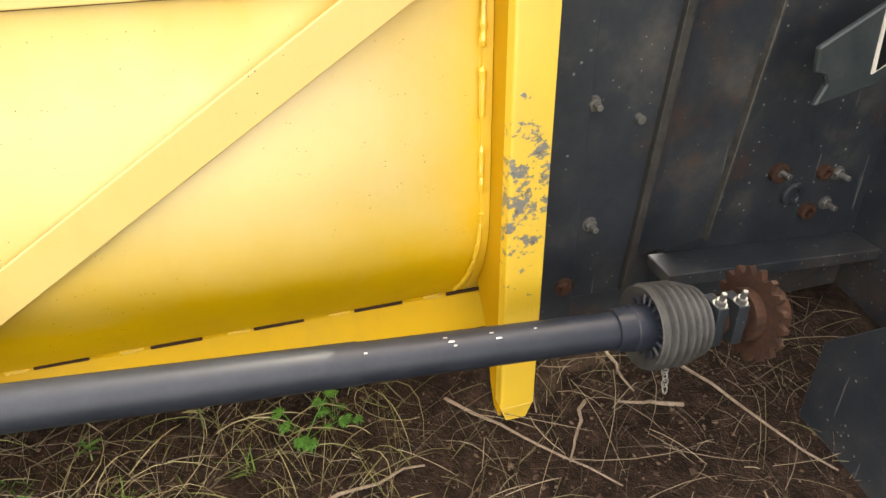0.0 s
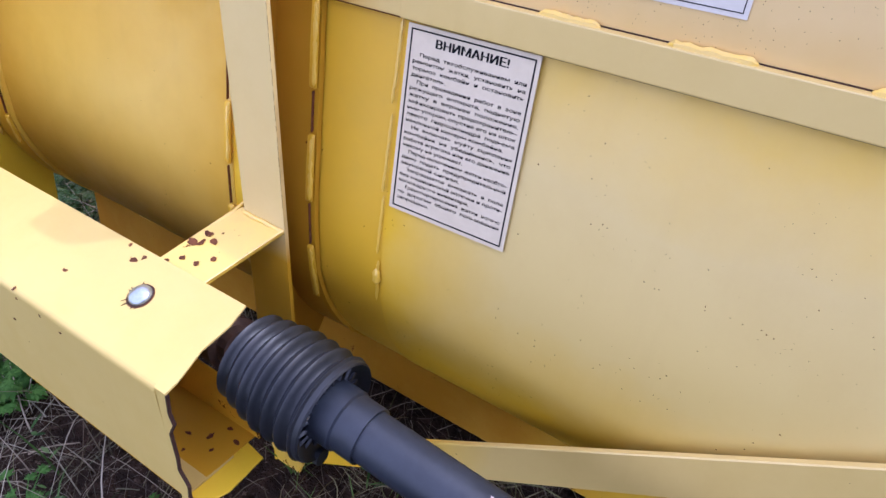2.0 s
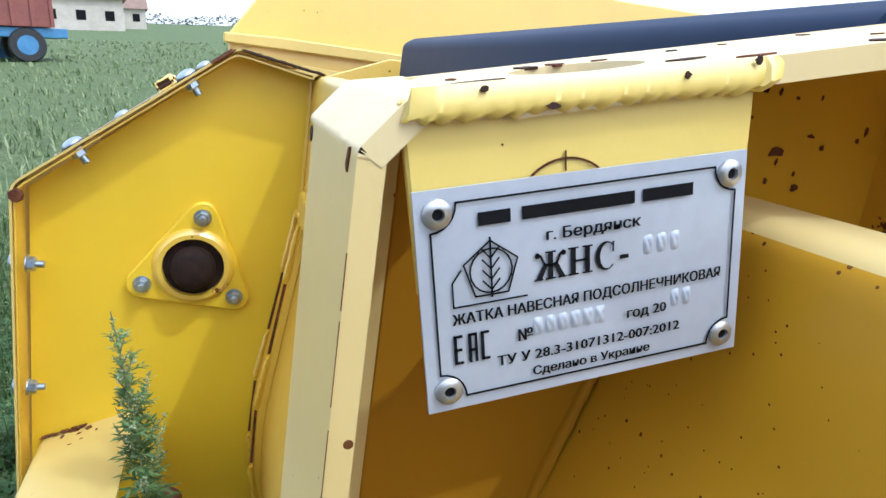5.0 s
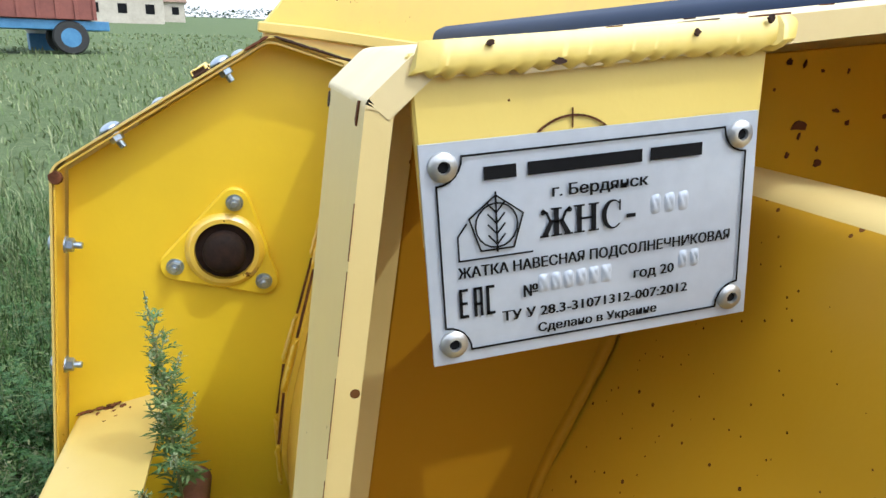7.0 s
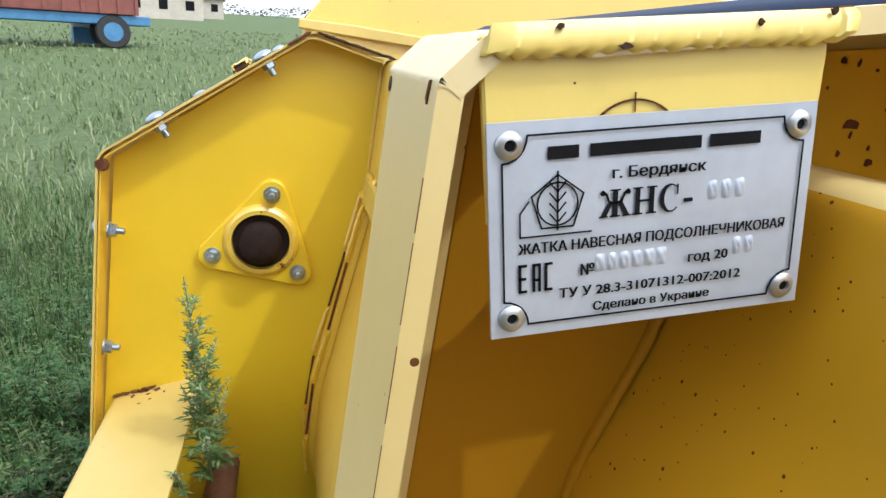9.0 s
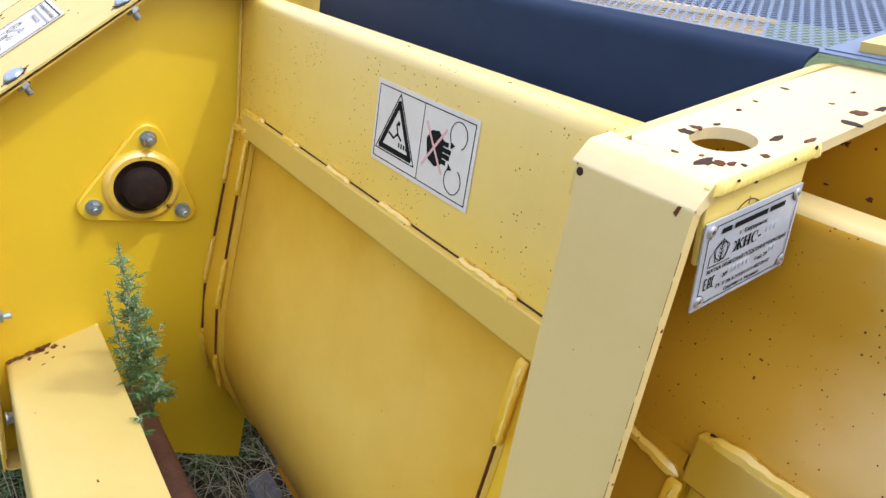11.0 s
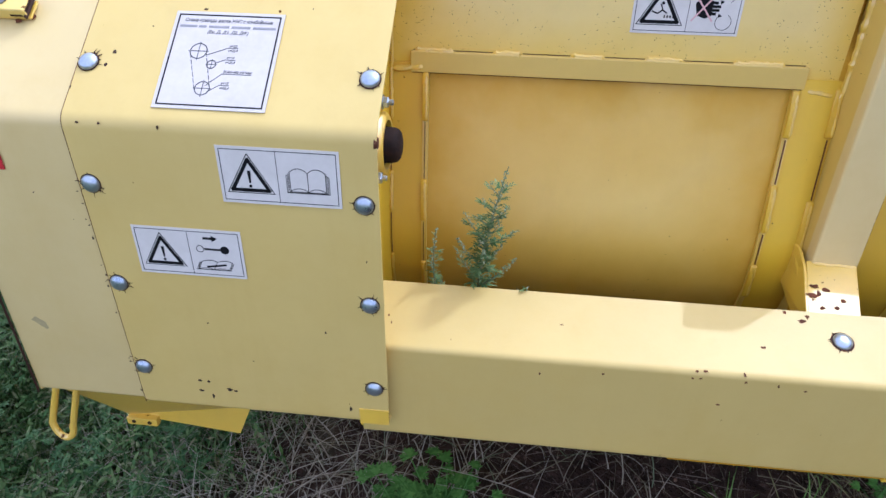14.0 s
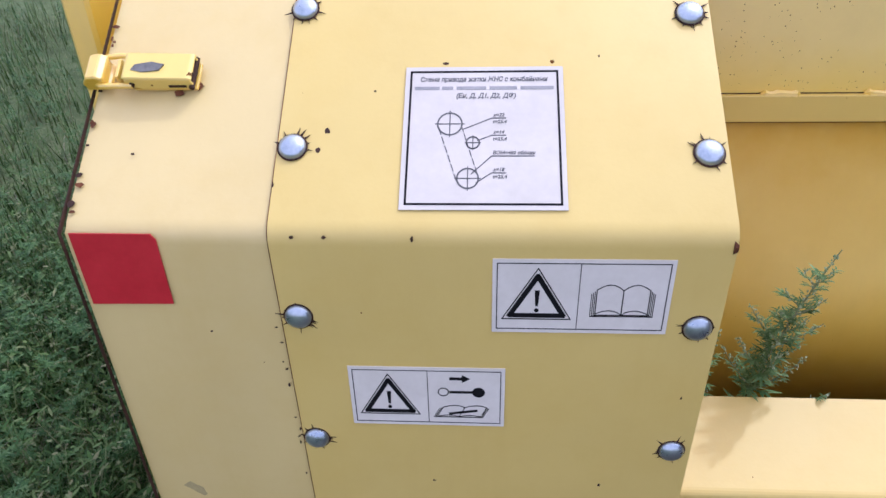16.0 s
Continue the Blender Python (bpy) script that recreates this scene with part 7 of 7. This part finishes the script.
# dry stalks and roots lying about
R = Ribbons()
for k in range(15000):
    x, y = rnd.uniform(-1.2, 2.7), rnd.uniform(-0.8, 0.7)
    if rnd.random() > (0.50 if x > 1.25 else 0.80) * (0.6 + 0.8 * max(0.0, noise.noise((x * 4, y * 4, 2.0)) + 0.5)):
        continue
    p = gpoint(x, y) + Vector((0, 0, rnd.uniform(0.001, 0.012)))
    az = rnd.uniform(0, 2 * math.pi)
    L = rnd.uniform(0.03, 0.20) * (0.6 if rnd.random() < 0.6 else 1.2)
    d, s = Vector((math.cos(az), math.sin(az), 0)), Vector((-math.sin(az), math.cos(az), 0))
    bow = rnd.gauss(0, 0.07) * L
    lift = rnd.uniform(0.0, 0.20) * L
    pts = [p + d * L * t + s * bow * 4 * t * (1 - t) + Vector((0, 0, lift * 4 * t * (1 - t))) for t in (0, 0.25, 0.5, 0.75, 1)]
    for q in pts:
        q.z = max(q.z, ground_z(q.x, q.y) + 0.002)
    w = rnd.uniform(0.0003, 0.0009) * (1.8 if rnd.random() < 0.05 else 1)
    R.strip(pts, [w] * 4 + [w * 0.4], (s * 0.7 + Vector((0, 0, 0.7))).normalized())
stuff_object("dry_stalks", R, M_STRAW, "dry brown stalks and roots scattered over the earth", "litter")

# pale bleached grass stalks in loose clumps
R = Ribbons()
clumps = [(rnd.uniform(0.70, 1.75), rnd.uniform(-0.28, 0.12)) for k in range(70)]
for k in range(560):
    cx, cy = rnd.choice(clumps)
    az = rnd.uniform(0, 2 * math.pi)
    p = gpoint(cx + rnd.gauss(0, 0.03), cy + rnd.gauss(0, 0.03)) + Vector((0, 0, 0.003))
    L = rnd.uniform(0.05, 0.17)
    d, s = Vector((math.cos(az), math.sin(az), 0)), Vector((-math.sin(az), math.cos(az), 0))
    bow, lift = rnd.gauss(0, 0.13) * L, rnd.uniform(0.03, 0.34) * L
    pts = [p + d * L * t + s * bow * 4 * t * (1 - t) + Vector((0, 0, lift * 4 * t * (1 - t))) for t in (0, 0.2, 0.4, 0.6, 0.8, 1)]
    w = rnd.uniform(0.0004, 0.0011)
    R.strip(pts, [w] * 5 + [w * 0.3], (s * 0.7 + Vector((0, 0, 0.7))).normalized())
stuff_object("bleached_grass", R, M_STALK, "pale bleached grass stalks lying in loose clumps on earth", "litter")

# crumbs of soil, bark and husk
R = Ribbons()
for k in range(9000):
    x, y = rnd.uniform(0.2, 2.5), rnd.uniform(-0.6, 0.4)
    r = rnd.uniform(0.0012, 0.0042) * (1.9 if rnd.random() < 0.06 else 1)
    p = gpoint(x, y) + Vector((0, 0, r * 0.5))
    n = len(R.v)
    st = rnd.uniform(0.6, 1.8)
    az = rnd.uniform(0, 3.14)
    u, v = Vector((math.cos(az), math.sin(az), 0)) * r * st, Vector((-math.sin(az), math.cos(az), 0)) * r
    for q in (u, v, -u, -v, Vector((0, 0, r * 0.8)), Vector((0, 0, -r))):
        R.v.append((p + q * rnd.uniform(0.7, 1.2)).to_tuple())
    for a, b in ((0, 1), (1, 2), (2, 3), (3, 0)):
        R.f.append((n + a, n + b, n + 4))
        R.f.append((n + b, n + a, n + 5))
stuff_object("soil_crumbs", R, M_CRUMB, "dark crumbs of soil and bark on the earth", "litter")

# thin green grass round the machine and dense turf beyond
R = Ribbons()
for k in range(96000):
    near = k % 3
    x, y = (rnd.uniform(-4.2, 2.0), rnd.uniform(-2.2, 3.4)) if near == 0 else (-0.25 - abs(rnd.gauss(0, 1.25)), rnd.gauss(0.12, 0.72))
    dense = min(1, max(0, (-0.30 - x) * 1.6)) + min(1, max(0, (-0.62 - y) * 1.2)) + 0.05
    dense *= 0.30 + 0.9 * max(0, noise.noise((x * 2.5, y * 2.5, 7.0)) + 0.30)
    if rnd.random() > dense:
        continue
    if (x + 0.415) ** 2 + (y + 0.545) ** 2 < 0.050:
        continue
    h = rnd.uniform(0.05, 0.20) * (1.25 if x < -0.9 else 0.8)
    blade(R, gpoint(x, y), h, rnd.uniform(0.02, 0.13), rnd.uniform(0, 2 * math.pi), rnd.uniform(0.0012, 0.0028), rnd)
    if rnd.random() < 0.55:
        for j in range(5):
            a = rnd.uniform(0, 2 * math.pi)
            leaf(R, gpoint(x, y) + Vector((0, 0, h * rnd.uniform(0.3, 0.9))), Vector((math.cos(a), math.sin(a), 0.3)), rnd.uniform(0.010, 0.030), rnd.uniform(0.0014, 0.0042))
stuff_object("grass", R, M_GRASS, "tall green meadow grass with weeds", "grass")

# leafy weeds standing among the grass
R = Ribbons()
for k in range(2100):
    x, y = (-0.36 - abs(rnd.gauss(0, 0.80)), rnd.gauss(0.08, 0.58)) if k % 3 else (-1.0 - abs(rnd.gauss(0, 1.6)), rnd.gauss(0.8, 1.5))
    if noise.noise((x * 2.1, y * 2.1, 11.0)) + rnd.uniform(-0.35, 0.35) < -0.05 or (x + 0.415) ** 2 + (y + 0.545) ** 2 < 0.055:
        continue
    h = rnd.uniform(0.06, 0.16) * (1.9 if x < -0.95 or y > 1.0 else 1.0)
    foot, az = gpoint(x, y), rnd.uniform(0, 2 * math.pi)
    tip = foot + Vector((math.cos(az) * h * 0.55, math.sin(az) * h * 0.55, h))
    R.strip([foot, foot.lerp(tip, 0.5) + Vector((0, 0, h * 0.12)), tip], [0.0014, 0.0011, 0.0006], Vector((-math.sin(az), math.cos(az), 0)))
    for j in range(int(8 + h * 60)):
        f = rnd.uniform(0.2, 1.0)
        a = rnd.uniform(0, 2 * math.pi)
        at, d = foot.lerp(tip, f) + Vector((0, 0, h * 0.48 * f * (1 - f))), Vector((math.cos(a), math.sin(a), rnd.uniform(-0.1, 0.6))).normalized()
        size = rnd.uniform(0.018, 0.046) * (1.25 - 0.6 * f)
        leaf(R, at, d, size, size * 0.09, 0.5)
        across = d.cross(Vector((0, 0, 1))).normalized()
        for g in (0.4, 0.7):
            for w in (-1, 1):
                leaf(R, at + d * size * g, d * 0.8 + across * w * 0.8, size * 0.42, size * 0.055, 0.4)
stuff_object("meadow_weeds", R, M_WEED, "leafy green weeds standing among meadow grass", "weeds")

# bleached dry blades among the green
R = Ribbons()
for k in range(9000):
    x, y = 0.5 - abs(rnd.gauss(0, 1.5)), rnd.gauss(-0.1, 0.65)
    if rnd.random() > 0.25 + min(1, max(0, (0.1 - x) * 1.2)) or (x + 0.415) ** 2 + (y + 0.545) ** 2 < 0.045:
        continue
    blade(R, gpoint(x, y), rnd.uniform(0.03, 0.16), rnd.uniform(0.05, 0.26), rnd.uniform(0, 2 * math.pi), rnd.uniform(0.0006, 0.0015), rnd, 5)
stuff_object("dry_grass", R, M_DRYGRASS, "bleached dry grass blades among green grass", "grass")

# coarser tufts out over the field
R = Ribbons()
for k in range(9000):
    u = rnd.random()
    dist = 3.0 + 45 * u * u
    az = radians(rnd.uniform(60, 150))
    x, y = -math.sin(az) * dist, math.cos(az) * dist
    h = rnd.uniform(0.05, 0.20)
    for j in range(3):
        blade(R, gpoint(x + rnd.uniform(-0.1, 0.1), y + rnd.uniform(-0.1, 0.1)), h, rnd.uniform(0.03, 0.15), rnd.uniform(0, 6.28), 0.003 + dist * 0.0008, rnd, 2)
stuff_object("field_grass", R, M_FIELD, "rough green field grass", "grass")


def twig(a, b, r, seed, label):
    """A bare crooked twig between two points."""
    q = random.Random(seed)
    a, b = Vector(a), Vector(b)
    t = thing("twig", a, label, "twig", "fallen twigs", world_frame=True)
    P = [a.lerp(b, k / 6) + Vector((q.uniform(-1, 1), q.uniform(-1, 1), q.uniform(-0.3, 0.6))) * 0.006 for k in range(7)]
    bm = bmesh.new()
    d = (b - a).normalized()
    u = d.cross(Vector((0, 0, 1))).normalized()
    v = u.cross(d)
    R = [[bm.verts.new(p + (u * math.cos(2 * math.pi * j / 7) + v * math.sin(2 * math.pi * j / 7)) * r * (1 - 0.09 * k)) for j in range(7)] for k, p in enumerate(P)]
    for p, w in zip(R, R[1:]):
        for j in range(7):
            bm.faces.new((p[j], p[(j + 1) % 7], w[(j + 1) % 7], w[j]))
    bm.faces.new(R[0][::-1])
    bm.faces.new(R[-1])
    part("stick", bm, plain("bare_wood", (0.16, 0.12, 0.085), (0.34, 0.27, 0.20), 0.85, 0, 40, 0.3, 0.002, 0.2) if seed == 1 else bpy.data.materials["bare_wood"], t, "", True)
    return t


for k, (x0, y0, x1, y1, r) in enumerate(((1.86, 0.02, 2.08, -0.22, 0.005), (2.10, -0.05, 2.02, -0.16, 0.006), (2.28, -0.10, 2.16, -0.07, 0.007), (1.56, -0.13, 1.78, -0.10, 0.006), (1.05, -0.06, 1.17, -0.10, 0.004), (2.05, 0.12, 2.0, -0.05, 0.005), (1.35, -0.22, 1.30, -0.40, 0.003), (2.3, 0.05, 2.45, -0.3, 0.006), (0.62, -0.32, 0.35, -0.36, 0.004), (-0.1, -0.3, -0.4, -0.42, 0.004), (2.2, 0.1, 2.2, -0.05, 0.007), (1.95, 0.25, 1.8, 0.1, 0.005))):
    r *= 0.65
    a, b = gpoint(x0, y0), gpoint(x1, y1)
    twig(a + Vector((0, 0, r)), b + Vector((0, 0, r + 0.004)), r, k + 1, "dry bare twig lying on the earth")

# sawn log beyond the guard
log = thing("sawn_log", (-0.415, -0.545, -0.2), "weathered grey sawn log with cracked end and dark bark", "log", world_frame=True)
bm = bmesh.new()
n = 26
rads = [0.172 + 0.03 * noise.noise((math.cos(2 * math.pi * k / n) * 1.5, math.sin(2 * math.pi * k / n) * 1.5, 5)) for k in range(n)]
R0 = [bm.verts.new((-0.415 + rads[k] * 1.06 * math.cos(2 * math.pi * k / n), -0.545 + rads[k] * 1.06 * math.sin(2 * math.pi * k / n), -0.26)) for k in range(n)]
R1 = [bm.verts.new((-0.415 + rads[k] * math.cos(2 * math.pi * k / n), -0.545 + rads[k] * math.sin(2 * math.pi * k / n), -0.108 + 0.006 * noise.noise((k * 0.7, 1, 1)))) for k in range(n)]
for k in range(n):
    bm.faces.new((R0[k], R0[(k + 1) % n], R1[(k + 1) % n], R1[k]))
part("bark", bm, M_BARK, log, "dark bark", True)
bm = bmesh.new()
rings = []
for j in range(7):
    f = j / 6
    rings.append([bm.verts.new((-0.415 + rads[k] * 0.985 * f * math.cos(2 * math.pi * k / n), -0.545 + rads[k] * 0.985 * f * math.sin(2 * math.pi * k / n), -0.105 + 0.010 * noise.noise((k * 0.9, j * 0.4, 3)) - (0.020 if (k * 7) % 13 == 0 and j > 1 else 0))) for k in range(n)])
for p, q in zip(rings, rings[1:]):
    for k in range(n):
        bm.faces.new((p[k], q[k], q[(k + 1) % n], p[(k + 1) % n]))
part("sawn_end", bm, M_LOGEND, log, "cracked grey sawn end")

# grey block under the header
blk = thing("concrete_block", (-0.11, 0.12, -0.15), "small grey concrete block under the header", "block", world_frame=True)
part("block", box(-0.15, -0.07, 0.10, 0.15, -0.20, -0.06, 0.006), M_BLOCK, blk)

# ---------------------------------------------------------------- distance


def far_at(az, dist):
    x, y = -math.sin(radians(az)) * dist + 0.86, math.cos(radians(az)) * dist - 0.1
    return Vector((x, y, ground_z(x, y)))


tp = far_at(108.0, 25)
trailer = thing("grain_trailer", tp, "brown-red ribbed farm trailer on a blue chassis", "trailer", world_frame=True)


def turned(bm, at, az):
    m = Matrix.Translation(at) @ Matrix.Rotation(radians(az), 4, "Z")
    bmesh.ops.transform(bm, matrix=m, verts=bm.verts)
    return bm


body = part("body", turned(box(-2.8, 2.8, -1.1, 1.1, 1.0, 3.2, 0.03), tp, 110), M_TRAILER, trailer)
for k in range(12):
    part("rib", turned(box(-2.75 + 0.5 * k, -2.65 + 0.5 * k, -1.16, -1.1, 1.0, 2.9, 0.01), tp, 110), M_TRAILER, body)
part("chassis", turned(box(-3.6, 3.2, -1.0, 1.0, 0.70, 0.98, 0.03), tp, 110), M_BLUE, trailer)
for x in (-2.3, 2.1):
    for y in (-0.95, 0.95):
        c = Vector((x, y, 0.48))
        w = part("wheel", turned(lathe([(-0.12, 0.38), (-0.12, 0.46), (-0.06, 0.50), (0.06, 0.50), (0.12, 0.46), (0.12, 0.38)], c, c + Vector((0, 1, 0)), 24), tp, 110), M_TYRE, trailer)
        part("rim", turned(lathe([(-0.125, 0.28), (0.125, 0.28)], c, c + Vector((0, 1, 0)), 18), tp, 110), M_BLUE, w)
tank = thing("white_tank", far_at(104.8, 27), "small white tank standing in the field", "tank", world_frame=True)
c = far_at(104.8, 27)
part("drum", lathe([(0.0, 0.40), (0.1, 0.46), (0.75, 0.46), (0.85, 0.38)], c + Vector((0, 0, 0.5)), c + Vector((0, 0, 2)), 20), M_STICKER, tank, "", True)
part("stand", turned(box(-0.4, 0.4, -0.4, 0.4, -0.1, 0.5, 0.02), c, 20), M_BLUE, tank)

for az, dist, w, h, name in ((99.6, 95, 9, 3.4, "brick_barn"), (97.3, 120, 8, 2.8, "low_shed"), (103.5, 110, 14, 4.0, "long_barn")):
    c = far_at(az, dist)
    b = thing(name, c, "low pale farm building with a brown pitched roof", "farm building", world_frame=True)
    wl = part("wall", turned(box(-w / 2, w / 2, -3, 3, -0.5, h, 0.02), c, az), M_LIGHTWALL, b)
    rf = turned(prism([(-3.5, h), (0, h + 1.6), (3.5, h)], "x", -w / 2 - 0.4, w / 2 + 0.4, 0.02), c, az)
    part("roof", rf, M_ROOF, b)
    for k in range(3):
        x = -w / 2 + w * (k + 0.5) / 3
        part("window", turned(box(x - 0.5, x + 0.5, -3.04, -2.98, 1.0, 2.1, 0.01), c, az), M_INK, wl)

# thin belt of trees on the horizon
R = Ribbons()
for k in range(5200):
    az, dist = rnd.uniform(60, 130), rnd.uniform(260, 330)
    c = far_at(az, dist)
    hgt = 3.2 + 2.2 * noise.noise((az * 0.35, 2.0, 5.0)) + 1.2 * noise.noise((az * 1.9, 8.0, 1.0))
    p = c + Vector((rnd.uniform(-2, 2), rnd.uniform(-2, 2), hgt * rnd.random() ** 0.8))
    a = rnd.uniform(0, 6.28)
    leaf(R, p, Vector((math.cos(a), math.sin(a), rnd.uniform(-0.5, 0.8))), rnd.uniform(0.7, 1.6), rnd.uniform(0.3, 0.6))
stuff_object("tree_belt", R, M_FARTREE, "thin dark belt of trees on the horizon", "trees")
